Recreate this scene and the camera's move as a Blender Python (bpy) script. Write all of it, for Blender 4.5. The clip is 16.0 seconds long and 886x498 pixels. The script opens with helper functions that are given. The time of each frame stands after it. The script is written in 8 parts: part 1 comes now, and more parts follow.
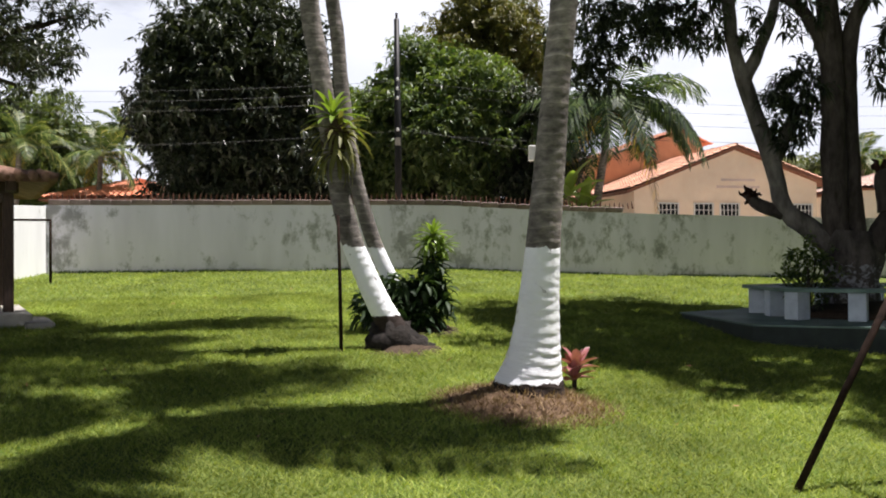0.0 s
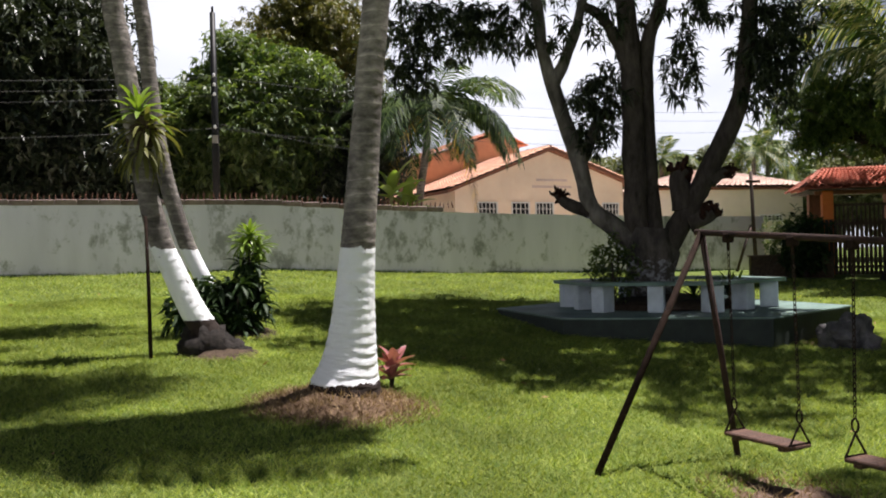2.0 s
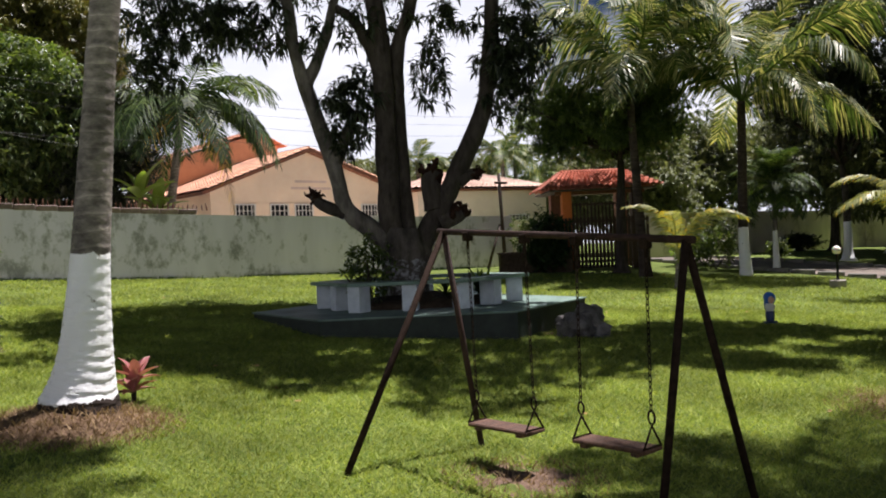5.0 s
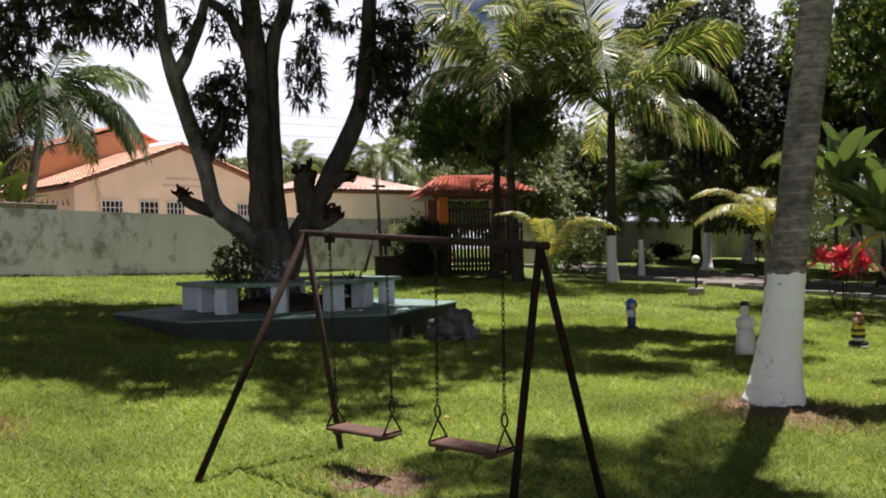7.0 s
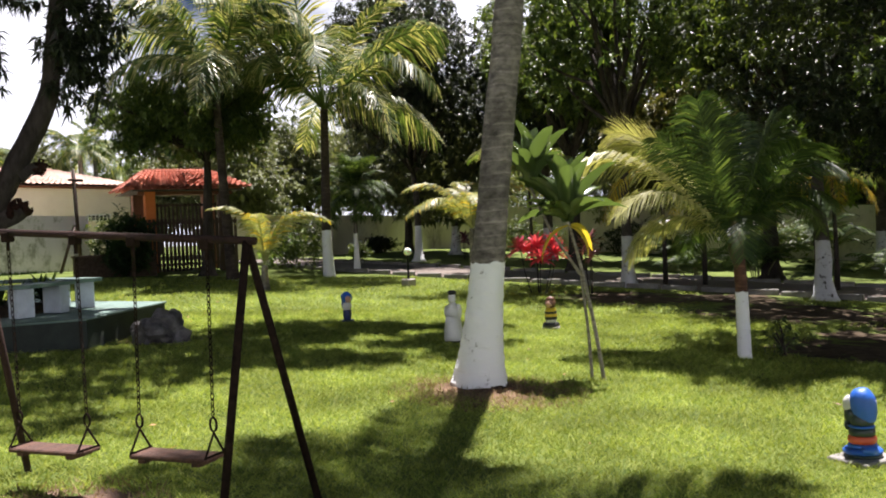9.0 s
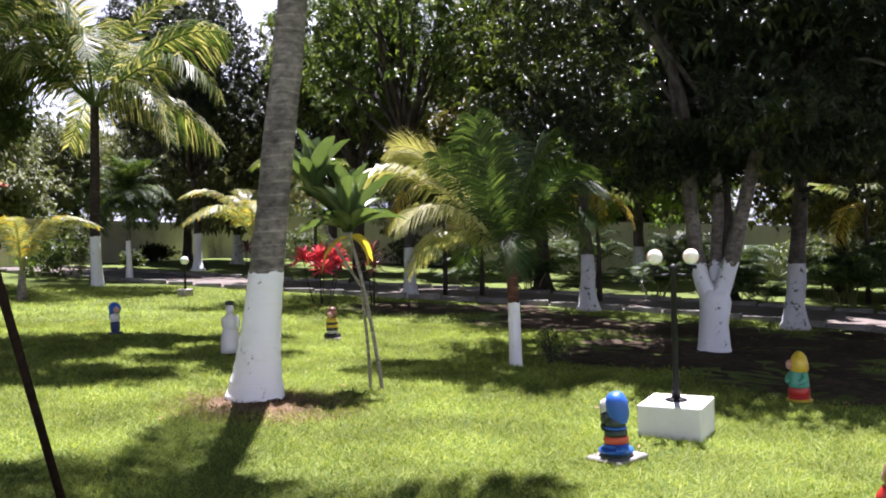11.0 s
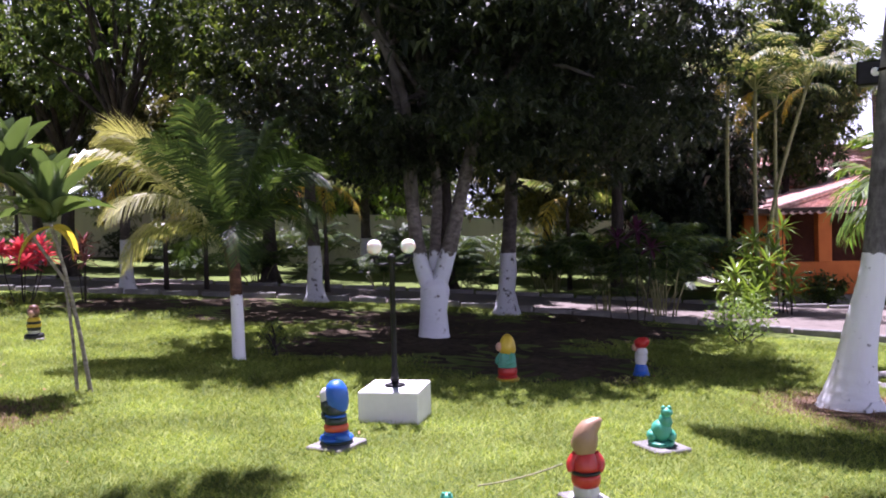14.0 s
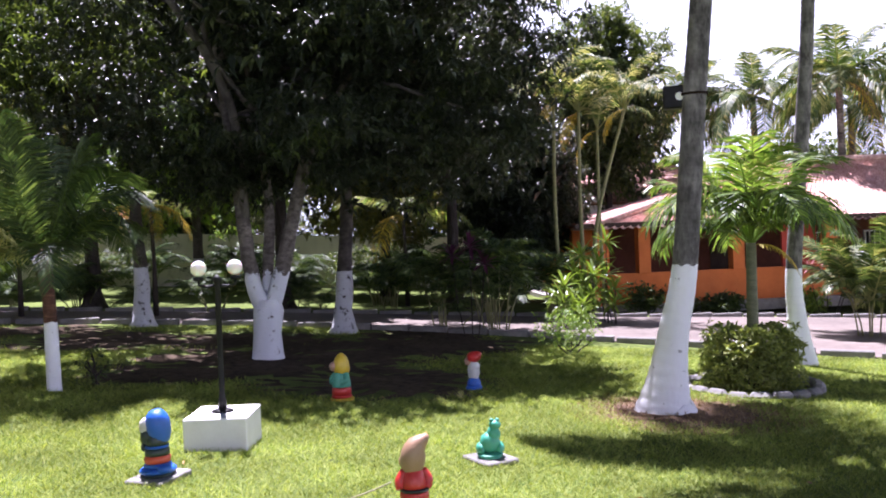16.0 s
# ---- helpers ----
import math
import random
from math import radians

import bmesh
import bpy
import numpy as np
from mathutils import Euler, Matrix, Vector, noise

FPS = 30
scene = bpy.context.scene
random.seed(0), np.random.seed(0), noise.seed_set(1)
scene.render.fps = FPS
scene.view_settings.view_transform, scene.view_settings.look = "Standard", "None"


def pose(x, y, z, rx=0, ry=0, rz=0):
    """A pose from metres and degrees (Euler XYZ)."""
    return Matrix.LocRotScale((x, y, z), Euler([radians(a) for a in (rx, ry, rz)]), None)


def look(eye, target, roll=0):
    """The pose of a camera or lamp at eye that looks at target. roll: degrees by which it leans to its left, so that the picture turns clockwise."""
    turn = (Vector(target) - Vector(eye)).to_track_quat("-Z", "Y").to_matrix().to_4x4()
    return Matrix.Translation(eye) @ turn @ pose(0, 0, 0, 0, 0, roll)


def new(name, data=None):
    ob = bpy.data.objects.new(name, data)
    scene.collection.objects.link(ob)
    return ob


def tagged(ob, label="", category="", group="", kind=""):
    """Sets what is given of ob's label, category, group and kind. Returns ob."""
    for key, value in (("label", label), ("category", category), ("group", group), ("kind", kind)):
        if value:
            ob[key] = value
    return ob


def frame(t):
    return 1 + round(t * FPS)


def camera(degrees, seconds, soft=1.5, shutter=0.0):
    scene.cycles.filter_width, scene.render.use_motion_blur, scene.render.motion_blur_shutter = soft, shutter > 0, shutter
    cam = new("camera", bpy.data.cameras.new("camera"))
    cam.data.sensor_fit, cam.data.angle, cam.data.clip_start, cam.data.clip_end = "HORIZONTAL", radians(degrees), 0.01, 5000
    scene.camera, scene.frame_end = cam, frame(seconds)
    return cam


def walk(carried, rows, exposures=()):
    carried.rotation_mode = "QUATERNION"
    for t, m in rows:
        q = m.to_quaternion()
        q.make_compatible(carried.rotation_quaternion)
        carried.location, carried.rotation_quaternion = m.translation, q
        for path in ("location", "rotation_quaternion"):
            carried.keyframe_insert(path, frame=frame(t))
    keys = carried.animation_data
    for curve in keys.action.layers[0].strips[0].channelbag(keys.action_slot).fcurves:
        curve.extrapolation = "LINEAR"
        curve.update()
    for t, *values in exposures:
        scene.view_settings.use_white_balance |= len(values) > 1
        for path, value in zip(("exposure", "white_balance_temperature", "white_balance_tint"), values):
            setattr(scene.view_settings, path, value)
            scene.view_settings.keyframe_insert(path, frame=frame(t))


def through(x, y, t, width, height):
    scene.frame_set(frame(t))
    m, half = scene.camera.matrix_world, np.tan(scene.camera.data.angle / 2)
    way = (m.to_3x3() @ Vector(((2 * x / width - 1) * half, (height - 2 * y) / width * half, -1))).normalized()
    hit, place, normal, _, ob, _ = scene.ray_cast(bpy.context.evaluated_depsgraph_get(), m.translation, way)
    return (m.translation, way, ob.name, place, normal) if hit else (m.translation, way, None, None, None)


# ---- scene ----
# ---------------- camera ----------------
cam = camera(54.14, 16.0, soft=1.9)

PATH = [
    (0.0, -0.003, 0.001, 1.695, -0.00, 0.72, -0.51),
    (0.5, 0.024, 0.001, 1.699, -2.68, 0.57, -0.73),
    (1.0, 0.054, 0.005, 1.707, -5.57, 0.42, -1.04),
    (1.5, 0.075, 0.006, 1.711, -8.55, 0.60, -1.39),
    (2.0, 0.098, 0.012, 1.701, -11.47, 0.49, -1.34),
    (2.5, 0.114, 0.016, 1.700, -13.89, 0.32, -1.47),
    (3.0, 0.134, 0.025, 1.704, -16.43, 0.37, -1.67),
    (3.5, 0.156, 0.026, 1.702, -18.38, 0.33, -2.10),
    (4.0, 0.180, 0.019, 1.700, -20.87, 0.21, -2.62),
    (4.5, 0.207, 0.028, 1.693, -23.43, 0.07, -2.71),
    (5.0, 0.230, 0.016, 1.694, -27.04, 0.06, -2.62),
    (7.5, 0.395, -0.031, 1.676, -39.18, -0.28, -1.99),
    (8.0, 0.426, -0.016, 1.667, -44.90, -0.72, -2.72),
    (8.5, 0.435, -0.003, 1.681, -48.77, -0.97, -2.39),
    (9.0, 0.459, 0.003, 1.677, -53.45, -0.99, -2.59),
    (9.5, 0.466, -0.004, 1.680, -57.49, -0.65, -2.22),
    (12.0, 0.564, -0.056, 1.658, -73.43, -1.15, -1.58),
    (12.5, 0.562, -0.070, 1.652, -76.06, -1.09, -1.58),
    (13.0, 0.556, -0.070, 1.654, -78.39, -1.36, -1.67),
    (13.5, 0.557, -0.071, 1.644, -81.97, -2.25, -2.02),
    (14.0, 0.569, -0.118, 1.651, -85.20, -1.80, -1.50),
    (14.5, 0.573, -0.157, 1.656, -87.78, -1.22, -1.60),
    (15.0, 0.581, -0.187, 1.654, -91.10, -1.32, -1.68),
    (15.5, 0.580, -0.210, 1.657, -93.37, -1.04, -2.16),
    (16.0, 0.584, -0.232, 1.660, -95.73, -1.01, -2.25),
]


def hold(x, y, z, yaw, pitch, roll):
    return Matrix.Translation((x, y, z)) @ pose(0, 0, 0, 90 + pitch, 0, yaw) @ pose(0, 0, 0, 0, 0, roll)


walk(cam, [(r[0], hold(*r[1:])) for r in PATH], exposures=[(0.0, 0.98, 6300, 16), (5.0, 0.95, 6350, 18), (7.5, 1.12, 6360, 18), (9.0, 1.5, 6400, 20), (12.5, 1.93, 5530, 38), (14.0, 1.75, 5610, 44), (16.0, 1.93, 5630, 38)])

# ---------------- world and sun ----------------
SUN_AZ = (1.0, 0.17)          # ground direction towards the sun
SUN_EL = 70.5
world = bpy.data.worlds.new("World")
scene.world = world
world.use_nodes = True
wn, wl = world.node_tree.nodes, world.node_tree.links
wn.clear()
sky = wn.new("ShaderNodeTexSky")
sky.sky_type, sky.sun_disc = "NISHITA", False
sky.sun_elevation = radians(SUN_EL)
sky.sun_rotation = math.atan2(SUN_AZ[0], SUN_AZ[1])
sky.air_density, sky.dust_density = 1.0, 1.5
coord = wn.new("ShaderNodeTexCoord")
squash = wn.new("ShaderNodeMapping")
squash.inputs["Scale"].default_value = (1, 1, 2.6)
cloud = wn.new("ShaderNodeTexNoise")
cloud.inputs["Scale"].default_value, cloud.inputs["Detail"].default_value, cloud.inputs["Roughness"].default_value = 2.3, 8, 0.55
ramp = wn.new("ShaderNodeValToRGB")
ramp.color_ramp.elements[0].position, ramp.color_ramp.elements[1].position = 0.27, 0.42
shade = wn.new("ShaderNodeTexNoise")
shade.inputs["Scale"].default_value, shade.inputs["Detail"].default_value = 5.0, 6
tone = wn.new("ShaderNodeMix")
tone.data_type = "RGBA"
tone.inputs["A"].default_value, tone.inputs["B"].default_value = (7.0, 7.7, 8.7, 1), (12.4, 12.5, 12.7, 1)
mix = wn.new("ShaderNodeMix")
mix.data_type = "RGBA"
back = wn.new("ShaderNodeBackground")
back.inputs["Strength"].default_value = 0.05
out = wn.new("ShaderNodeOutputWorld")
wl.new(coord.outputs["Generated"], squash.inputs["Vector"])
wl.new(squash.outputs["Vector"], cloud.inputs["Vector"])
wl.new(squash.outputs["Vector"], shade.inputs["Vector"])
wl.new(cloud.outputs["Fac"], ramp.inputs["Fac"])
wl.new(shade.outputs["Fac"], tone.inputs["Factor"])
lift = wn.new("ShaderNodeSeparateXYZ")
thin = wn.new("ShaderNodeMapRange")          # cumulus only towards the horizon, dimmed blue overhead, so that shade stays dark
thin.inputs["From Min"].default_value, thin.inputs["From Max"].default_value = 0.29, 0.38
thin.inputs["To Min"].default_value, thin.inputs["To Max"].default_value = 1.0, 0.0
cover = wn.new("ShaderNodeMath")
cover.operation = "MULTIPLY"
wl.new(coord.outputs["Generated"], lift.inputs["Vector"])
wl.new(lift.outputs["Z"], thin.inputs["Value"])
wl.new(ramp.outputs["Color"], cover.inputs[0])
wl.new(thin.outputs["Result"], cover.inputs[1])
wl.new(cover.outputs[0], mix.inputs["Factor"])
# clear sky dimmed far below its own strength to deepen the shade
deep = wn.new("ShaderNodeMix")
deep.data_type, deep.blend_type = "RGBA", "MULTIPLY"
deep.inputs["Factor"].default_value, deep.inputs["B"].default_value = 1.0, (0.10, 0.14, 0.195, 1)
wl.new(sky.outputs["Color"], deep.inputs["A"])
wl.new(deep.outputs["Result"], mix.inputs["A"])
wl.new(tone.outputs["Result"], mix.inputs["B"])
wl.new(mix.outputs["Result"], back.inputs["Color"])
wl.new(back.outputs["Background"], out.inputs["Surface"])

sun_data = bpy.data.lights.new("sun", "SUN")
sun_data.energy, sun_data.angle, sun_data.color = 5.0, radians(0.53), (1.0, 0.955, 0.89)
sun = new("sun", sun_data)
se = radians(SUN_EL)
sun.matrix_world = look((0, 0, 60), (-SUN_AZ[0] * 60 / math.tan(se), -SUN_AZ[1] * 60 / math.tan(se), 0))

# ---------------- materials ----------------


def material(name, c1, c2, scale=4.0, rough=0.7, bump=0.2, bump_scale=60.0, metal=0.0, spec=0.5, patch=0.5, patch_scale=0.6, stretch=(1, 1, 1), vary=0.0, coat=0.0):
    """Two-scale noise colour, fine relief; vary: change from piece to piece."""
    m = bpy.data.materials.new(name)
    m.use_nodes = True
    n, l = m.node_tree.nodes, m.node_tree.links
    b = n["Principled BSDF"]
    b.inputs["Roughness"].default_value, b.inputs["Metallic"].default_value = rough, metal
    b.inputs["Specular IOR Level"].default_value = spec
    b.inputs["Coat Weight"].default_value = coat
    tc = n.new("ShaderNodeTexCoord")
    mp = n.new("ShaderNodeMapping")
    mp.inputs["Scale"].default_value = stretch
    l.new(tc.outputs["Object"], mp.inputs["Vector"])
    fine = n.new("ShaderNodeTexNoise")
    fine.inputs["Scale"].default_value, fine.inputs["Detail"].default_value, fine.inputs["Roughness"].default_value = scale, 8, 0.65
    big = n.new("ShaderNodeTexNoise")
    big.inputs["Scale"].default_value, big.inputs["Detail"].default_value = patch_scale, 4
    l.new(mp.outputs["Vector"], fine.inputs["Vector"])
    l.new(mp.outputs["Vector"], big.inputs["Vector"])
    r = n.new("ShaderNodeMapRange")
    r.inputs["From Min"].default_value, r.inputs["From Max"].default_value = 0.32, 0.68
    l.new(fine.outputs["Fac"], r.inputs["Value"])
    mx = n.new("ShaderNodeMix")
    mx.data_type = "RGBA"
    mx.inputs["A"].default_value, mx.inputs["B"].default_value = (*c1, 1), (*c2, 1)
    l.new(r.outputs["Result"], mx.inputs["Factor"])
    rr = n.new("ShaderNodeMapRange")
    rr.inputs["From Min"].default_value, rr.inputs["From Max"].default_value = 0.3, 0.7
    rr.inputs["To Min"].default_value, rr.inputs["To Max"].default_value = 1 - patch * 0.5, 1 + patch * 0.35
    l.new(big.outputs["Fac"], rr.inputs["Value"])
    mu = n.new("ShaderNodeMix")
    mu.data_type, mu.blend_type = "RGBA", "MULTIPLY"
    mu.inputs["Factor"].default_value = 1
    l.new(mx.outputs["Result"], mu.inputs["A"])
    l.new(rr.outputs["Result"], mu.inputs["B"])
    last = mu.outputs["Result"]
    if vary:
        oi = n.new("ShaderNodeObjectInfo")
        vr = n.new("ShaderNodeMapRange")
        vr.inputs["To Min"].default_value, vr.inputs["To Max"].default_value = 1 - vary, 1 + vary
        l.new(oi.outputs["Random"], vr.inputs["Value"])
        m2 = n.new("ShaderNodeMix")
        m2.data_type, m2.blend_type = "RGBA", "MULTIPLY"
        m2.inputs["Factor"].default_value = 1
        l.new(last, m2.inputs["A"])
        l.new(vr.outputs["Result"], m2.inputs["B"])
        last = m2.outputs["Result"]
    l.new(last, b.inputs["Base Color"])
    if bump:
        bn = n.new("ShaderNodeTexNoise")
        bn.inputs["Scale"].default_value, bn.inputs["Detail"].default_value = bump_scale, 6
        l.new(mp.outputs["Vector"], bn.inputs["Vector"])
        bp = n.new("ShaderNodeBump")
        bp.inputs["Strength"].default_value, bp.inputs["Distance"].default_value = bump, 0.02
        l.new(bn.outputs["Fac"], bp.inputs["Height"])
        l.new(bp.outputs["Normal"], b.inputs["Normal"])
    return m


def leaf_material(name, c1, c2, rough=0.4, through=0.3, spec=0.5, glow=(1.5, 1.5, 0.7)):
    """Leaves that differ one from another and let some light through."""
    m = bpy.data.materials.new(name)
    m.use_nodes = True
    n, l = m.node_tree.nodes, m.node_tree.links
    b = n["Principled BSDF"]
    b.inputs["Roughness"].default_value = rough
    b.inputs["Specular IOR Level"].default_value = spec
    geo = n.new("ShaderNodeNewGeometry")
    mx = n.new("ShaderNodeMix")
    mx.data_type = "RGBA"
    mx.inputs["A"].default_value, mx.inputs["B"].default_value = (*c1, 1), (*c2, 1)
    l.new(geo.outputs["Random Per Island"], mx.inputs["Factor"])
    tc = n.new("ShaderNodeTexCoord")
    no = n.new("ShaderNodeTexNoise")
    no.inputs["Scale"].default_value, no.inputs["Detail"].default_value = 0.9, 3
    l.new(tc.outputs["Object"], no.inputs["Vector"])
    rr = n.new("ShaderNodeMapRange")
    rr.inputs["From Min"].default_value, rr.inputs["From Max"].default_value = 0.3, 0.7
    rr.inputs["To Min"].default_value, rr.inputs["To Max"].default_value = 0.65, 1.3
    l.new(no.outputs["Fac"], rr.inputs["Value"])
    mu = n.new("ShaderNodeMix")
    mu.data_type, mu.blend_type = "RGBA", "MULTIPLY"
    mu.inputs["Factor"].default_value = 1
    l.new(mx.outputs["Result"], mu.inputs["A"])
    l.new(rr.outputs["Result"], mu.inputs["B"])
    l.new(mu.outputs["Result"], b.inputs["Base Color"])
    tr = n.new("ShaderNodeBsdfTranslucent")
    warm = n.new("ShaderNodeMix")
    warm.data_type, warm.blend_type = "RGBA", "MULTIPLY"
    warm.inputs["Factor"].default_value = 1
    warm.inputs["B"].default_value = (*glow, 1)
    l.new(mu.outputs["Result"], warm.inputs["A"])
    l.new(warm.outputs["Result"], tr.inputs["Color"])
    ms = n.new("ShaderNodeMixShader")
    ms.inputs["Fac"].default_value = through
    l.new(b.outputs["BSDF"], ms.inputs[1])
    l.new(tr.outputs["BSDF"], ms.inputs[2])
    l.new(ms.outputs["Shader"], n["Material Output"].inputs["Surface"])
    return m


def stained_material(name, base, stain, rough=0.85, amount=0.5, scale=0.9):
    """Old lime paint with flaking, streaked grey patches."""
    m = bpy.data.materials.new(name)
    m.use_nodes = True
    n, l = m.node_tree.nodes, m.node_tree.links
    b = n["Principled BSDF"]
    b.inputs["Roughness"].default_value = rough
    b.inputs["Specular IOR Level"].default_value = 0.25
    tc = n.new("ShaderNodeTexCoord")
    mp = n.new("ShaderNodeMapping")
    mp.inputs["Scale"].default_value = (1, 1, 0.7)
    l.new(tc.outputs["Object"], mp.inputs["Vector"])
    a1 = n.new("ShaderNodeTexNoise")
    a1.inputs["Scale"].default_value, a1.inputs["Detail"].default_value, a1.inputs["Roughness"].default_value = scale * 2.2, 12, 0.72
    a2 = n.new("ShaderNodeTexNoise")
    a2.inputs["Scale"].default_value, a2.inputs["Detail"].default_value = scale * 0.5, 3
    l.new(mp.outputs["Vector"], a1.inputs["Vector"])
    l.new(mp.outputs["Vector"], a2.inputs["Vector"])
    ad = n.new("ShaderNodeMath")
    ad.operation = "MULTIPLY_ADD"
    ad.inputs[1].default_value = 0.6
    l.new(a2.outputs["Fac"], ad.inputs[0])
    l.new(a1.outputs["Fac"], ad.inputs[2])
    rp = n.new("ShaderNodeMapRange")
    rp.inputs["From Min"].default_value, rp.inputs["From Max"].default_value = 0.98 - amount * 0.28, 1.05 - amount * 0.18
    rp.inputs["To Min"].default_value, rp.inputs["To Max"].default_value = 0, 0.85
    l.new(ad.outputs[0], rp.inputs["Value"])
    mx = n.new("ShaderNodeMix")
    mx.data_type = "RGBA"
    mx.inputs["A"].default_value, mx.inputs["B"].default_value = (*base, 1), (*stain, 1)
    l.new(rp.outputs["Result"], mx.inputs["Factor"])
    sm = n.new("ShaderNodeMapping")
    sm.inputs["Scale"].default_value = (1.3, 1.3, 0.25)
    l.new(tc.outputs["Object"], sm.inputs["Vector"])
    st = n.new("ShaderNodeTexNoise")
    st.inputs["Scale"].default_value, st.inputs["Detail"].default_value = 1.2, 6
    l.new(sm.outputs["Vector"], st.inputs["Vector"])
    sr = n.new("ShaderNodeMapRange")
    sr.inputs["From Min"].default_value, sr.inputs["From Max"].default_value = 0.35, 0.75
    sr.inputs["To Min"].default_value, sr.inputs["To Max"].default_value = 1.03, 0.86
    l.new(st.outputs["Fac"], sr.inputs["Value"])
    mu = n.new("ShaderNodeMix")
    mu.data_type, mu.blend_type = "RGBA", "MULTIPLY"
    mu.inputs["Factor"].default_value = 1
    l.new(mx.outputs["Result"], mu.inputs["A"])
    l.new(sr.outputs["Result"], mu.inputs["B"])
    l.new(mu.outputs["Result"], b.inputs["Base Color"])
    bp = n.new("ShaderNodeBump")
    bp.inputs["Strength"].default_value, bp.inputs["Distance"].default_value = 0.4, 0.02
    l.new(a1.outputs["Fac"], bp.inputs["Height"])
    l.new(bp.outputs["Normal"], b.inputs["Normal"])
    return m


def trunk_material(name, paint_top, bark1, bark2, paint=(0.82, 0.83, 0.85), ring=9.0, edge=0.04, speck=0.62, paint_low=-1.0, scars=1.0, root=(0.028, 0.019, 0.015)):
    """Bark, whitewashed up to a ragged line above the foot."""
    m = bpy.data.materials.new(name)
    m.use_nodes = True
    n, l = m.node_tree.nodes, m.node_tree.links
    b = n["Principled BSDF"]
    b.inputs["Roughness"].default_value = 0.85
    b.inputs["Specular IOR Level"].default_value = 0.25
    tc = n.new("ShaderNodeTexCoord")
    sp = n.new("ShaderNodeSeparateXYZ")
    l.new(tc.outputs["Object"], sp.inputs["Vector"])
    no = n.new("ShaderNodeTexNoise")
    no.inputs["Scale"].default_value, no.inputs["Detail"].default_value, no.inputs["Roughness"].default_value = 7, 9, 0.7
    l.new(tc.outputs["Object"], no.inputs["Vector"])
    mp = n.new("ShaderNodeMapping")
    mp.inputs["Scale"].default_value = (5.0, 5.0, ring)
    l.new(tc.outputs["Object"], mp.inputs["Vector"])
    rg = n.new("ShaderNodeTexNoise")
    rg.inputs["Scale"].default_value, rg.inputs["Detail"].default_value, rg.inputs["Roughness"].default_value = 1.5, 9, 0.68
    l.new(mp.outputs["Vector"], rg.inputs["Vector"])
    r1 = n.new("ShaderNodeMapRange")
    r1.inputs["From Min"].default_value, r1.inputs["From Max"].default_value = 0.35, 0.65
    l.new(rg.outputs["Fac"], r1.inputs["Value"])
    bark = n.new("ShaderNodeMix")
    bark.data_type = "RGBA"
    bark.inputs["A"].default_value, bark.inputs["B"].default_value = (*bark1, 1), (*bark2, 1)
    l.new(r1.outputs["Result"], bark.inputs["Factor"])
    bl = n.new("ShaderNodeTexNoise")
    bl.inputs["Scale"].default_value, bl.inputs["Detail"].default_value = 2.2, 5
    l.new(tc.outputs["Object"], bl.inputs["Vector"])
    b2 = n.new("ShaderNodeMapRange")
    b2.inputs["From Min"].default_value, b2.inputs["From Max"].default_value = 0.38, 0.66
    b2.inputs["To Min"].default_value, b2.inputs["To Max"].default_value = 1.15, 0.5
    l.new(bl.outputs["Fac"], b2.inputs["Value"])
    bm_ = n.new("ShaderNodeMix")
    bm_.data_type, bm_.blend_type = "RGBA", "MULTIPLY"
    bm_.inputs["Factor"].default_value = 1
    # pale leaf-scar rings, broken and tilted
    scar = n.new("ShaderNodeMath")
    scar.operation = "MULTIPLY_ADD"
    scar.inputs[1].default_value = 1 / 0.14
    l.new(sp.outputs["Z"], scar.inputs[0])
    l.new(bl.outputs["Fac"], scar.inputs[2])
    turn = n.new("ShaderNodeMath")
    turn.operation = "FRACT"
    l.new(scar.outputs[0], turn.inputs[0])
    line = n.new("ShaderNodeMapRange")
    line.inputs["From Min"].default_value, line.inputs["From Max"].default_value = 0.0, 0.22
    line.inputs["To Min"].default_value, line.inputs["To Max"].default_value = scars, 1.0
    l.new(turn.outputs[0], line.inputs["Value"])
    ringed = n.new("ShaderNodeMath")
    ringed.operation = "MULTIPLY"
    l.new(b2.outputs["Result"], ringed.inputs[0])
    l.new(line.outputs["Result"], ringed.inputs[1])
    l.new(bark.outputs["Result"], bm_.inputs["A"])
    l.new(ringed.outputs[0], bm_.inputs["B"])
    sk = n.new("ShaderNodeMapRange")
    sk.inputs["From Min"].default_value, sk.inputs["From Max"].default_value = speck, speck + 0.07
    l.new(no.outputs["Fac"], sk.inputs["Value"])
    wh = n.new("ShaderNodeMix")
    wh.data_type = "RGBA"
    wh.inputs["A"].default_value, wh.inputs["B"].default_value = (*paint, 1), (*[0.5 * c for c in bark2], 1)
    l.new(sk.outputs["Result"], wh.inputs["Factor"])
    hh = n.new("ShaderNodeMath")
    hh.operation = "MULTIPLY_ADD"
    hh.inputs[1].default_value = edge * 4
    l.new(no.outputs["Fac"], hh.inputs[0])
    l.new(sp.outputs["Z"], hh.inputs[2])
    lt = n.new("ShaderNodeMath")
    lt.operation = "LESS_THAN"
    lt.inputs[1].default_value = paint_top + edge * 2
    l.new(hh.outputs[0], lt.inputs[0])
    fin = n.new("ShaderNodeMix")
    fin.data_type = "RGBA"
    l.new(lt.outputs[0], fin.inputs["Factor"])
    l.new(bm_.outputs["Result"], fin.inputs["A"])
    l.new(wh.outputs["Result"], fin.inputs["B"])
    under = n.new("ShaderNodeMath")
    under.operation = "LESS_THAN"
    under.inputs[1].default_value = paint_low + edge * 2
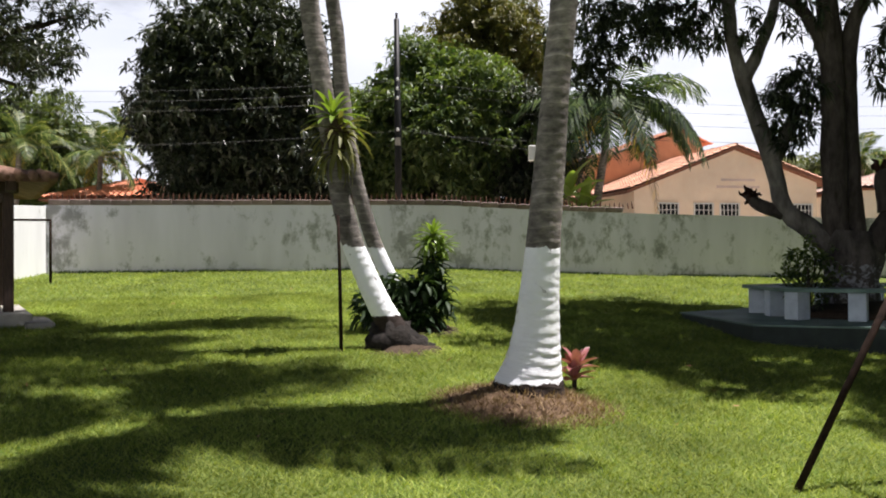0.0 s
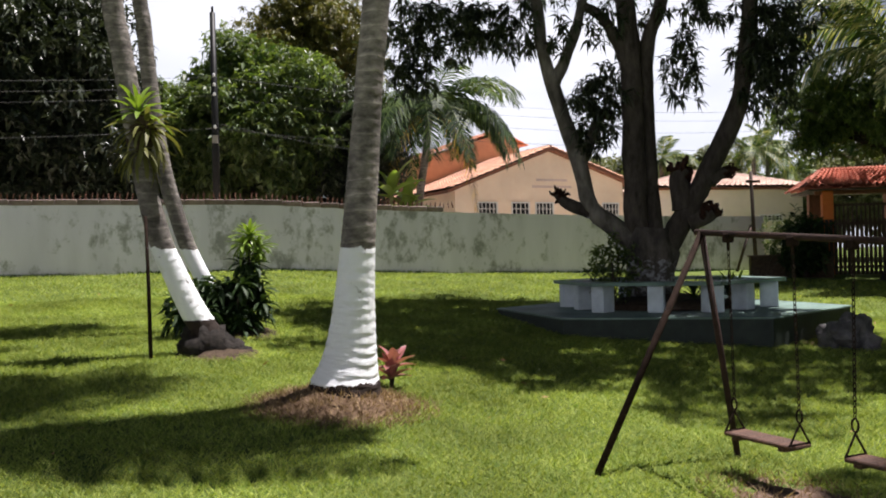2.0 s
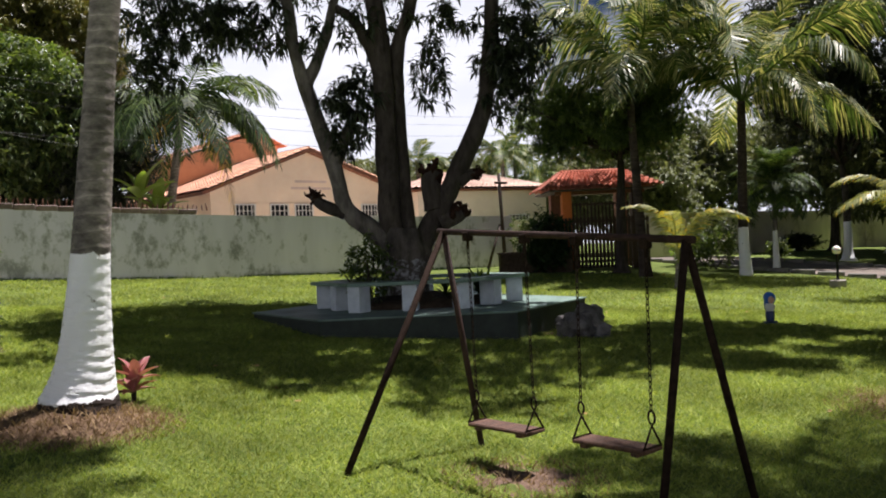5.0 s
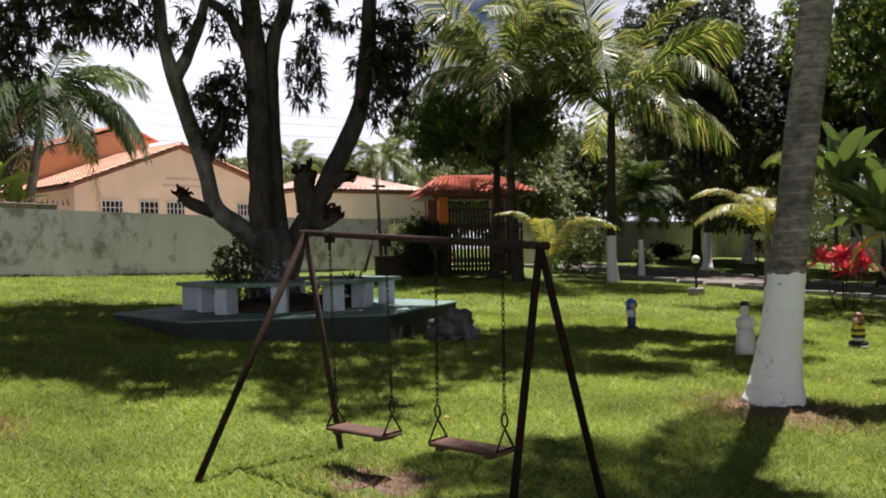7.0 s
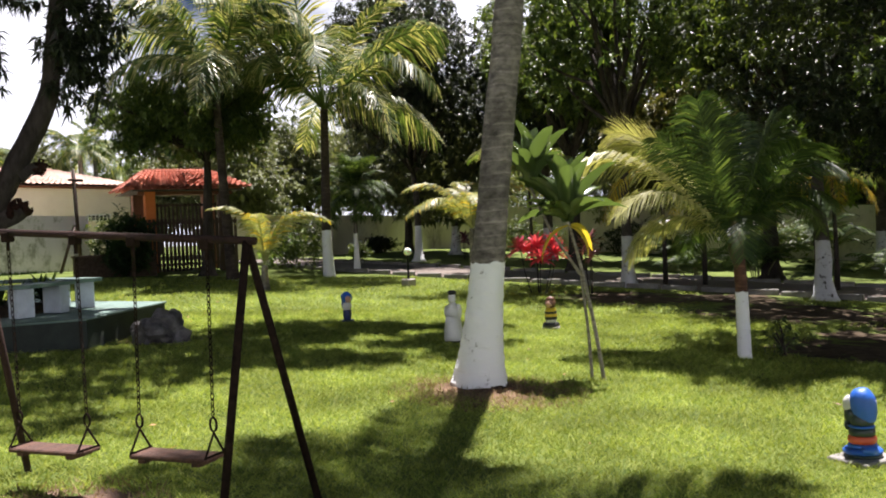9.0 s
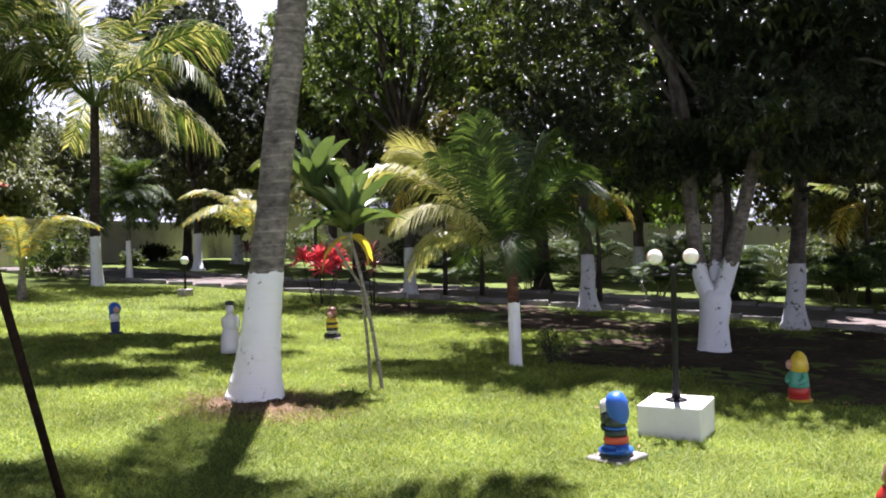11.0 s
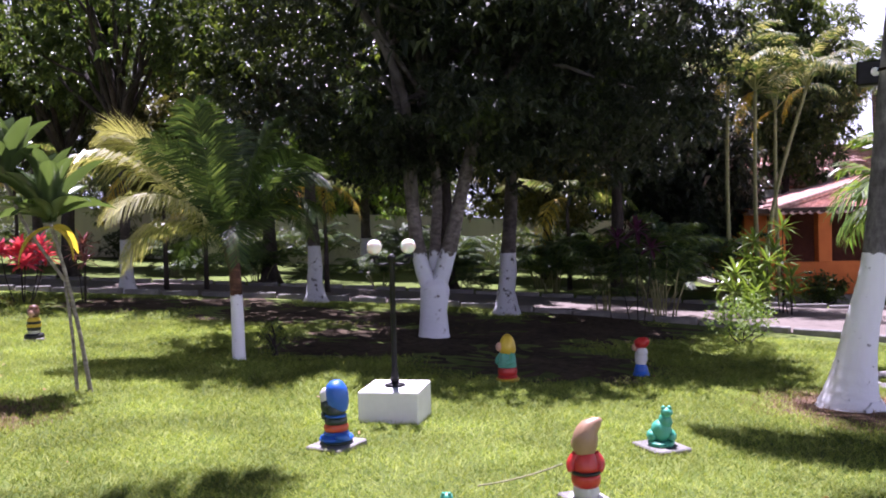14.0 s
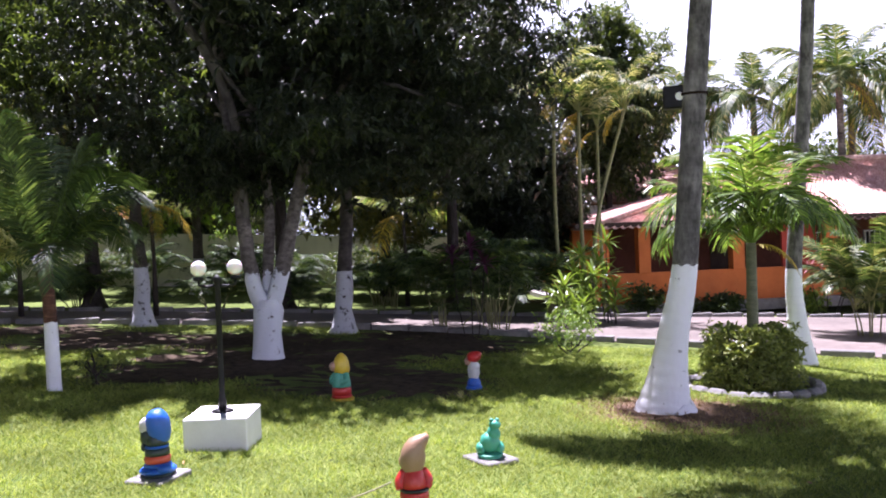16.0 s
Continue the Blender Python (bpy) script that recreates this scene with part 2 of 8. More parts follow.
    l.new(hh.outputs[0], under.inputs[0])
    foot = n.new("ShaderNodeMix")
    foot.data_type = "RGBA"
    foot.inputs["B"].default_value = (*root, 1)
    l.new(under.outputs[0], foot.inputs["Factor"])
    l.new(fin.outputs["Result"], foot.inputs["A"])
    l.new(foot.outputs["Result"], b.inputs["Base Color"])
    bp = n.new("ShaderNodeBump")
    bp.inputs["Strength"].default_value, bp.inputs["Distance"].default_value = 0.55, 0.03
    l.new(rg.outputs["Fac"], bp.inputs["Height"])
    l.new(bp.outputs["Normal"], b.inputs["Normal"])
    return m


BARK_G, BARK_L = (0.095, 0.083, 0.074), (0.28, 0.25, 0.222)
lawn_m = material("lawn_soil", (0.07, 0.105, 0.024), (0.145, 0.18, 0.046), 3.5, 0.95, 0.5, 90, patch=0.7, patch_scale=0.35, spec=0.1)
grass_m = leaf_material("grass_blade", (0.100, 0.166, 0.028), (0.338, 0.378, 0.10), 0.55, 0.36, 0.08)
dry_m = material("dry_thatch", (0.075, 0.045, 0.030), (0.20, 0.135, 0.085), 9, 0.95, 0.9, 50, spec=0.1, patch_scale=2.5)
dryblade_m = leaf_material("dry_blade", (0.12, 0.072, 0.044), (0.33, 0.24, 0.145), 0.8, 0.2, 0.1)
wall_m = stained_material("weathered_limewash", (0.765, 0.725, 0.83), (0.27, 0.26, 0.27), amount=0.5)
wallside_m = stained_material("clean_limewash", (0.80, 0.80, 0.80), (0.55, 0.55, 0.53), amount=0.15)
farwall_m = stained_material("cream_limewash", (0.62, 0.58, 0.50), (0.38, 0.35, 0.29), amount=0.4, scale=0.6)
coping_m = material("brick_coping", (0.15, 0.10, 0.09), (0.28, 0.21, 0.19), 5, 0.9, 0.5, 40, vary=0.25)
shard_m = material("rusty_iron", (0.09, 0.035, 0.02), (0.20, 0.09, 0.05), 20, 0.8, 0.4, 90, metal=0.3)
tile_m = material("clay_tile", (0.48, 0.15, 0.07), (0.66, 0.30, 0.18), 6, 0.8, 0.3, 60, vary=0.22)
tilered_m = material("deep_red_tile", (0.30, 0.075, 0.045), (0.52, 0.18, 0.11), 6, 0.8, 0.3, 60, vary=0.2)
# pale tones imitate sun glare on the clay tiles
tilepale_m = material("pale_clay_tile", (0.46, 0.22, 0.17), (0.82, 0.58, 0.50), 9, 0.85, 0.3, 60, vary=0.2)
tiledark_m = material("old_clay_tile", (0.12, 0.06, 0.04), (0.26, 0.15, 0.10), 6, 0.9, 0.4, 50, vary=0.25)
# paler copy of tile_m: sunlight on the front roof put into the colour
tileorange_m = material("sunlit_orange_tile", (0.58, 0.27, 0.16), (0.78, 0.46, 0.32), 6, 0.8, 0.3, 60, vary=0.15)
lettering_m = material("faded_lettering", (0.64, 0.50, 0.44), (0.74, 0.58, 0.51), 8, 0.9, 0.1, 60)
bounce_m = material("pale_bounce_ground", (0.36, 0.30, 0.24), (0.50, 0.43, 0.35), 2, 0.95, 0.4, 40, patch=0.4, patch_scale=0.3, spec=0.1)
tilepeach_m = material("faded_peach_tile", (0.60, 0.40, 0.32), (0.80, 0.62, 0.53), 6, 0.85, 0.3, 60, vary=0.15)
cream_m = material("cream_render", (0.90, 0.72, 0.55), (0.92, 0.77, 0.61), 3, 0.9, 0.15, 80, patch=0.2)
cream2_m = material("pale_render", (0.82, 0.74, 0.62), (0.85, 0.78, 0.67), 3, 0.9, 0.15, 80, patch=0.2)
orange_m = material("orange_render", (0.58, 0.15, 0.028), (0.66, 0.19, 0.04), 3, 0.85, 0.15, 80, patch=0.3)
redpaint_m = material("red_paint", (0.42, 0.045, 0.02), (0.5, 0.06, 0.03), 3, 0.7, 0.1, 80, patch=0.3)
white_m = material("white_paint", (0.80, 0.80, 0.79), (0.72, 0.72, 0.70), 5, 0.7, 0.2, 70, patch=0.15)
benchleg_m = material("pale_blue_paint", (0.62, 0.68, 0.74), (0.48, 0.54, 0.60), 6, 0.75, 0.3, 60, patch=0.3, patch_scale=2)
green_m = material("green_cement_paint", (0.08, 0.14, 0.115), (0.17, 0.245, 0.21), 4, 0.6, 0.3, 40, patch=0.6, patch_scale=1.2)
# near-black green for the platform's side: shade put into the colour
greenshade_m = material("shaded_green_paint", (0.007, 0.013, 0.010), (0.022, 0.034, 0.026), 4, 0.7, 0.3, 40, patch=0.6)
soil_m = material("dark_soil", (0.035, 0.025, 0.018), (0.09, 0.065, 0.045), 12, 0.95, 0.9, 40, spec=0.1)
rust_m = material("rusty_steel", (0.017, 0.009, 0.007), (0.046, 0.022, 0.017), 18, 0.8, 0.4, 120, metal=0.0, spec=0.25, patch=0.6, patch_scale=3)
steel_m = material("dark_steel", (0.012, 0.008, 0.006), (0.032, 0.02, 0.015), 20, 0.85, 0.3, 120, metal=0.0, spec=0.05)
black_m = material("black_enamel", (0.006, 0.006, 0.006), (0.015, 0.015, 0.015), 10, 0.5, 0.1, 60, spec=0.2)
seat_m = material("worn_plank", (0.04, 0.017, 0.010), (0.125, 0.055, 0.03), 5, 0.7, 0.5, 40, stretch=(8, 1, 8))
wood_m = material("dark_wood", (0.03, 0.017, 0.011), (0.075, 0.042, 0.026), 6, 0.75, 0.4, 40, stretch=(6, 6, 1))
woodred_m = material("stained_wood", (0.15, 0.05, 0.025), (0.26, 0.10, 0.05), 6, 0.7, 0.4, 40, stretch=(6, 6, 1))
road_m = material("road_concrete", (0.112, 0.090, 0.074), (0.178, 0.147, 0.12), 3, 0.9, 0.3, 60, patch=0.5, patch_scale=0.3)
kerb_m = material("kerb_concrete", (0.15, 0.145, 0.135), (0.27, 0.26, 0.24), 5, 0.9, 0.4, 50, vary=0.15)
rock_m = material("grey_rock", (0.03, 0.027, 0.027), (0.17, 0.16, 0.16), 5, 0.85, 0.9, 25, patch=0.8, patch_scale=2)
concrete_m = material("old_concrete", (0.25, 0.23, 0.20), (0.38, 0.36, 0.32), 5, 0.9, 0.4, 50, patch=0.5)
bark_m = material("mango_bark", (0.024, 0.019, 0.016), (0.08, 0.066, 0.057), 9, 0.9, 0.9, 30, stretch=(1, 1, 0.35), patch=0.8, patch_scale=1.2, spec=0.2)
barkpale_m = material("lichened_bark", (0.045, 0.038, 0.033), (0.20, 0.18, 0.16), 5, 0.9, 0.9, 30, stretch=(1, 1, 0.4), patch=0.8, patch_scale=1.8, spec=0.2)
barkred_m = material("fibrous_palm_bark", (0.07, 0.03, 0.018), (0.18, 0.09, 0.055), 9, 0.9, 0.9, 30, stretch=(1, 1, 3))
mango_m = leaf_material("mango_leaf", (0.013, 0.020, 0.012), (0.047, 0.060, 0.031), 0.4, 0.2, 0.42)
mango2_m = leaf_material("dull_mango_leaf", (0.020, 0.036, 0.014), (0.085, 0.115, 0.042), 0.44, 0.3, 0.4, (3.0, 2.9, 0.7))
# lighter mango leaf for crowns in sun; the light is put into its colour
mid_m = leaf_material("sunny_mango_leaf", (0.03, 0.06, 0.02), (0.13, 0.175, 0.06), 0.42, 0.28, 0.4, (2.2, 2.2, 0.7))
mango3_m = leaf_material("ochre_leaf", (0.06, 0.075, 0.018), (0.17, 0.15, 0.04), 0.4, 0.25)
bright_m = leaf_material("bright_leaf", (0.08, 0.16, 0.025), (0.24, 0.34, 0.06), 0.4, 0.4)
# paler grey-green: distance haze and sunlight put into the leaf colour
farleaf_m = leaf_material("pale_far_leaf", (0.075, 0.095, 0.045), (0.19, 0.21, 0.10), 0.5, 0.3)
char_m = material("charred_root", (0.010, 0.009, 0.008), (0.04, 0.033, 0.028), 12, 0.9, 0.9, 40, spec=0.2)
palm_m = leaf_material("palm_leaflet", (0.035, 0.07, 0.018), (0.12, 0.165, 0.045), 0.5, 0.3, 0.3)
# sunlit and shaded leaflets: the light is put into these colours
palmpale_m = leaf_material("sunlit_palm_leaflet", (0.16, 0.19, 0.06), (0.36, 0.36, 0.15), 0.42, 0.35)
litpale_m = leaf_material("sunlit_pale_leaflet", (0.26, 0.27, 0.11), (0.50, 0.47, 0.24), 0.36, 0.35)
shady_m = leaf_material("shaded_leaflet", (0.018, 0.04, 0.010), (0.06, 0.095, 0.026), 0.42, 0.25, 0.4)
yellow_m = leaf_material("yellowed_leaflet", (0.45, 0.30, 0.03), (0.62, 0.48, 0.06), 0.5, 0.35)
dracaena_m = leaf_material("dracaena_leaf", (0.05, 0.12, 0.015), (0.26, 0.36, 0.05), 0.35, 0.3)
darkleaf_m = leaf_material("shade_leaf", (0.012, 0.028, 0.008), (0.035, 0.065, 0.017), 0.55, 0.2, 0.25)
redleaf_m = leaf_material("red_cordyline_leaf", (0.24, 0.06, 0.07), (0.46, 0.20, 0.19), 0.32, 0.15)
pinkleaf_m = leaf_material("magenta_cordyline_leaf", (0.62, 0.03, 0.10), (0.82, 0.14, 0.24), 0.4, 0.4)
purple_m = leaf_material("purple_leaf", (0.06, 0.015, 0.05), (0.13, 0.03, 0.09), 0.4, 0.25)

# ---------------- mesh helpers ----------------
rng = np.random.default_rng(7)


class Build:
    """Gathers vertices and faces of one mesh."""

    def __init__(self):
        self.v, self.f, self.k = [], [], []

    def add(self, verts, faces, slot=0):
        o = len(self.v)
        self.v += [tuple(p) for p in verts]
        self.f += [tuple(i + o for i in q) for q in faces]
        self.k += [slot] * len(faces)
        return self

    def tube(self, pts, radii, n=10, slot=0, caps=True, wobble=0.0):
        pts = [Vector(p) for p in pts]
        if not isinstance(radii, (list, tuple)):
            radii = [radii] * len(pts)
        side, verts = None, []
        for i, p in enumerate(pts):
            d = (pts[min(i + 1, len(pts) - 1)] - pts[max(i - 1, 0)]).normalized()
            if side is None:
                side = d.orthogonal().normalized()
            side = (side - d * side.dot(d)).normalized()
            up = d.cross(side)
            for j in range(n):
                a = 2 * math.pi * j / n
                r = radii[i] * (1 + wobble * noise.noise(p * 2.3 + Vector((math.cos(a), math.sin(a), 0)) * 1.7))
                verts.append(p + (side * math.cos(a) + up * math.sin(a)) * r)
        faces = [(i * n + j, i * n + (j + 1) % n, (i + 1) * n + (j + 1) % n, (i + 1) * n + j) for i in range(len(pts) - 1) for j in range(n)]
        if caps:
            faces += [tuple(range(n - 1, -1, -1)), tuple((len(pts) - 1) * n + j for j in range(n))]
        return self.add(verts, faces, slot)

    def box(self, c, s, rz=0.0, slot=0, bevel=0.0, m=None):
        hx, hy, hz = s[0] / 2, s[1] / 2, s[2] / 2
        b = min(bevel, hx * 0.9, hy * 0.9, hz * 0.9)
        t = m if m else Matrix.Translation(c) @ Matrix.Rotation(radians(rz), 4, "Z")
        bm = bmesh.new()
        if b <= 0:
            pts = [(x * hx, y * hy, z * hz) for x in (-1, 1) for y in (-1, 1) for z in (-1, 1)]
        else:
            pts = []
            for x in (-1, 1):
                for y in (-1, 1):
                    for z in (-1, 1):
                        pts += [(x * (hx - b), y * (hy - b), z * hz), (x * (hx - b), y * hy, z * (hz - b)), (x * hx, y * (hy - b), z * (hz - b))]
        for p in pts:
            bm.verts.new(t @ Vector(p))
        bmesh.ops.convex_hull(bm, input=bm.verts)
        bmesh.ops.dissolve_limit(bm, angle_limit=0.01, verts=bm.verts, edges=bm.edges)
        bm.verts.index_update()
        self.add([v.co.copy() for v in bm.verts], [[v.index for v in f.verts] for f in bm.faces], slot)
        bm.free()
        return self

    def lathe(self, profile, n=20, c=(0, 0, 0), slot=0, sx=1.0, sy=1.0):
        verts, m = [], len(profile)
        for r, z in profile:
            for j in range(n):
                a = 2 * math.pi * j / n
                verts.append((c[0] + r * sx * math.cos(a), c[1] + r * sy * math.sin(a), c[2] + z))
        faces = [(i * n + j, i * n + (j + 1) % n, (i + 1) * n + (j + 1) % n, (i + 1) * n + j) for i in range(m - 1) for j in range(n)]
        faces += [tuple(range(n - 1, -1, -1)), tuple((m - 1) * n + j for j in range(n))]
        return self.add(verts, faces, slot)

    def ball(self, c, r, slot=0, n=14, rough=0.0):
        prof_n = max(6, n // 2 + 2)
        verts, faces = [], []
        r = r if isinstance(r, (list, tuple)) else (r, r, r)
        for i in range(prof_n + 1):
            th = math.pi * i / prof_n
            for j in range(n):
                a = 2 * math.pi * j / n
                d = Vector((math.sin(th) * math.cos(a), math.sin(th) * math.sin(a), math.cos(th)))
                k = 1 + rough * noise.noise(d * 2.1 + Vector(c))
                verts.append((c[0] + d.x * r[0] * k, c[1] + d.y * r[1] * k, c[2] + d.z * r[2] * k))
        faces = [(i * n + j, (i + 1) * n + j, (i + 1) * n + (j + 1) % n, i * n + (j + 1) % n) for i in range(prof_n) for j in range(n)]
        return self.add(verts, faces, slot)

    def mesh(self, name, mats, smooth=False):
        me = bpy.data.meshes.new(name)
        me.from_pydata(self.v, [], self.f)
        for m in mats if isinstance(mats, (list, tuple)) else [mats]:
            me.materials.append(m)
        me.polygons.foreach_set("material_index", self.k)
        me.polygons.foreach_set("use_smooth", [smooth] * len(self.f))
        me.update()
        return me


def put(name, me, parent=None, label="", m=None):
    ob = new(name, me)
    if parent:
        ob.parent = parent
    if m is not None:
        ob.matrix_basis = m
    if label:
        ob["label"] = label
    return ob


def part(name, b, mats, parent, label="", smooth=False, m=None):
    return put(name, b.mesh(name, mats, smooth) if isinstance(b, Build) else b, parent, label, m)


def thing(name, at, label, category, group="", kind="", rz=0.0):
    e = new(name)
    e.empty_display_size = 0.2
    e.matrix_basis = pose(*at, 0, 0, rz)
    return tagged(e, label, category, group, kind)


def tri_mesh(name, verts, faces, mats, slots=None, smooth=False):
    """Fast mesh from arrays of triangles."""
    me = bpy.data.meshes.new(name)
    nv, nf = len(verts), len(faces)
    me.vertices.add(nv)
    me.vertices.foreach_set("co", np.asarray(verts, np.float32).ravel())
    me.loops.add(nf * 3)
    me.loops.foreach_set("vertex_index", np.asarray(faces, np.int32).ravel())
    me.polygons.add(nf)
    me.polygons.foreach_set("loop_start", np.arange(0, nf * 3, 3, dtype=np.int32))
    me.polygons.foreach_set("loop_total", np.full(nf, 3, np.int32))
    for m in mats if isinstance(mats, (list, tuple)) else [mats]:
        me.materials.append(m)
    if slots is not None:
        me.polygons.foreach_set("material_index", np.asarray(slots, np.int32))
    me.polygons.foreach_set("use_smooth", np.full(nf, smooth))
    me.update(calc_edges=True)
    me.validate()
    return me


def unit(a):
    return a / np.maximum(np.linalg.norm(a, axis=-1, keepdims=True), 1e-9)


def leaf_arrays(base, way, length, width, droop=0.25, r=rng):
    """Lance-shaped leaves: two folded halves with a bent tip, four triangles each."""
    n = len(base)
    length = np.broadcast_to(length, (n,))[:, None]
    width = np.broadcast_to(width, (n,))[:, None]
    way = unit(way)
    side = unit(np.cross(way, np.array([0, 0, 1.0])) + r.normal(0, 0.32, (n, 3)))
    up = unit(np.cross(side, way))
    down = np.array([0, 0, -1.0])
    mid = base + way * length * 0.45 - up * width * 0.0
    tip = base + way * length + down * length * droop
    v = np.stack([base, mid + side * width * 0.5 + up * width * 0.18, mid - side * width * 0.5 + up * width * 0.18, mid, tip], 1).reshape(-1, 3)
    o = (np.arange(n) * 5)[:, None, None]
    f = (np.array([[0, 1, 3], [0, 3, 2], [1, 4, 3], [3, 4, 2]])[None] + o).reshape(-1, 3)
    return v, f


def whorls(centres, k, length, width, r, spread=(-70, 25), droop=0.3):
    """Leaf rosettes at twig ends, hanging."""
    n = len(centres)
    az = r.uniform(0, 2 * np.pi, (n, k))
    el = np.radians(r.uniform(spread[0], spread[1], (n, k)))
    way = np.stack([np.cos(az) * np.cos(el), np.sin(az) * np.cos(el), np.sin(el)], -1).reshape(-1, 3)
    base = np.repeat(centres, k, 0) + r.normal(0, length * 0.12, (n * k, 3))
    ln = length * r.uniform(0.7, 1.25, n * k)
    return leaf_arrays(base, way, ln, width * r.uniform(0.8, 1.2, n * k), droop, r)


def join(arrays):
    vs, fs, o = [], [], 0
    for v, f in arrays:
        vs.append(v)
        fs.append(f + o)
        o += len(v)
    return np.concatenate(vs), np.concatenate(fs)


def crown_points(r, centre, radii, clumps, per, clump_r=(0.16, 0.30), low=-0.55, shell=0.45):
    """Twig ends on uneven clumps that fill a crown; also the clumps' centres."""
    c = np.array(centre)
    radii = np.array(radii)
    d = unit(r.normal(0, 1, (clumps * 3, 3)))
    d = d[d[:, 2] > low][:clumps]
    cc = c + d * radii * r.uniform(shell, 0.9, (len(d), 1))
    out = []
    for p in cc:
        cr = radii.mean() * r.uniform(*clump_r)
        e = unit(r.normal(0, 1, (per, 3)))
        out.append(p + e * cr * np.array([1.15, 1.15, 0.8]) * r.uniform(0.45, 1.05, (per, 1)))
    return np.concatenate(out), cc


def bend(a, b, sag=0.0, n=7, r=None, jitter=0.0):
    """Points on a curved way from a to b."""
    a, b = Vector(a), Vector(b)
    pts = []
    for i in range(n):
        s = i / (n - 1)
        p = a.lerp(b, s) + Vector((0, 0, sag * 4 * s * (1 - s)))
        if r is not None and 0 < i < n - 1:
            p += Vector(r.normal(0, jitter, 3))
        pts.append(p)
    return pts


def ground_z(x, y):
    yc = min(max(y, -25.0), 30.0) + 0.3 * min(max(y - 30.0, 0.0), 20.0)
    return -0.591 * (1 - math.exp(-max(x, 0.0) / 10)) + 0.05137 * yc - 0.00649 * min(max(x, -25.0), 60.0)


def on_ground(x, y, up=0.0):
    return (x, y, ground_z(x, y) + up)


# ---------------- ground, walls, road ----------------
def axis(near, far, step, grow):
    out, s = [0.0], step
    while out[-1] < far:
        if out[-1] > near:
            s *= grow
        out.append(out[-1] + s)
    return out


gx = [-v for v in axis(16, 1500, 0.7, 1.35)[:0:-1]] + axis(48, 1500, 0.7, 1.35)
gy = [-v for v in axis(24, 1500, 0.7, 1.35)[:0:-1]] + axis(50, 1500, 0.7, 1.35)
gv = [(x, y, ground_z(x, y) + 0.012 * noise.noise(Vector((x * 0.8, y * 0.8, 0)))) for y in gy for x in gx]
gf = [(j * len(gx) + i, j * len(gx) + i + 1, (j + 1) * len(gx) + i + 1, (j + 1) * len(gx) + i) for j in range(len(gy) - 1) for i in range(len(gx) - 1)]
ground = put("ground", Build().add(gv, gf).mesh("ground", lawn_m, True))
tagged(ground, "gently sloping mown green lawn with worn patches", "lawn", kind="structure")


def wall_run(name, a, b, height, thick, mat, label, sink=0.3, step=1.5):
    """A wall that follows the ground from a to b."""
    a, b = Vector(a), Vector(b)
    d = (b - a).normalized()
    nrm = Vector((-d.y, d.x)) * thick / 2
    n = max(2, int((b - a).length / step) + 1)
    verts, faces = [], []
    for i in range(n):
        p = a.lerp(b, i / (n - 1))
        z = ground_z(p.x, p.y)
        for q, h in ((p - nrm, -sink), (p + nrm, -sink), (p + nrm, height), (p - nrm, height)):
            verts.append((q.x, q.y, z + h))
    for i in range(n - 1):
        o = i * 4
        faces += [(o + j, o + 4 + j, o + 4 + (j + 1) % 4, o + (j + 1) % 4) for j in range(4)]
    faces += [(3, 2, 1, 0), tuple((n - 1) * 4 + j for j in range(4))]
    ob = put(name, Build().add(verts, faces).mesh(name, mat))
    return tagged(ob, label, "garden wall", kind="structure")


def wn_y(x):
    return 25.5 + 0.147 * (x + 11.7)


wall_north = wall_run("wall_north", (-11.7, wn_y(-11.7)), (18.6, wn_y(18.6)), 2.02, 0.2, wall_m, "weathered whitewashed garden wall with grey flaking patches")
wall_west = wall_run("wall_west", (-11.75, wn_y(-11.7) + 0.1), (-8.5, -9.0), 2.0, 0.2, wallside_m, "clean white garden wall beside the hut")
wall_far_north = wall_run("wall_far_north", (26.5, 32.6), (46.0, 34.5), 2.2, 0.2, farwall_m, "cream boundary wall beyond the driveway")
wall_far_east = wall_run("wall_far_east", (46.0, 34.6), (44.0, -6.0), 2.6, 0.2, farwall_m, "pale boundary wall behind shrubs")

# unseen pale ground added behind the garden wall; bounces warm light onto the house
sx = [-40 + 2.0 * i for i in range(33)]
sy = [0.6, 2.0, 5.0, 9.0, 14.0, 20.0, 28.0]
sv = [(x, wn_y(x) + y, ground_z(x, wn_y(x) + y) + 0.03) for y in sy for x in sx]
sf = [(j * 33 + i, j * 33 + i + 1, (j + 1) * 33 + i + 1, (j + 1) * 33 + i) for j in range(6) for i in range(32)]
tagged(put("street", Build().add(sv, sf).mesh("street", bounce_m, True)), "unseen pale ground added behind the wall to bounce light", "street", kind="structure")

# road edges, west side and east side
ROAD_W = [(25.6, 31.5), (24.6, 26), (24.0, 20), (23.9, 14), (24.2, 8), (24.0, 4), (22.9, 0), (21.2, -3.6), (19.3, -6.4), (16.6, -10.2), (12.5, -15.5), (8, -22)]
ROAD_E = [(29.0, 31.5), (28.6, 26), (28.3, 20), (28.3, 14), (28.4, 8), (28.2, 4), (27.7, 0), (27.0, -4.2), (26.6, -8.0), (26.8, -13.0), (26.5, -18), (26, -24)]


def smooth_line(pts, n):
    """n points along a curve through pts."""
    out, m = [], len(pts) - 1
    for i in range(n):
        t = i / (n - 1) * m
        k = min(int(t), m - 1)
        u = t - k
        p0, p1, p2, p3 = (Vector(pts[min(max(k + j, 0), m)]) for j in (-1, 0, 1, 2))
        out.append(0.5 * ((2 * p1) + (p2 - p0) * u + (2 * p0 - 5 * p1 + 4 * p2 - p3) * u * u + (3 * p1 - p0 - 3 * p2 + p3) * u ** 3))
    return out


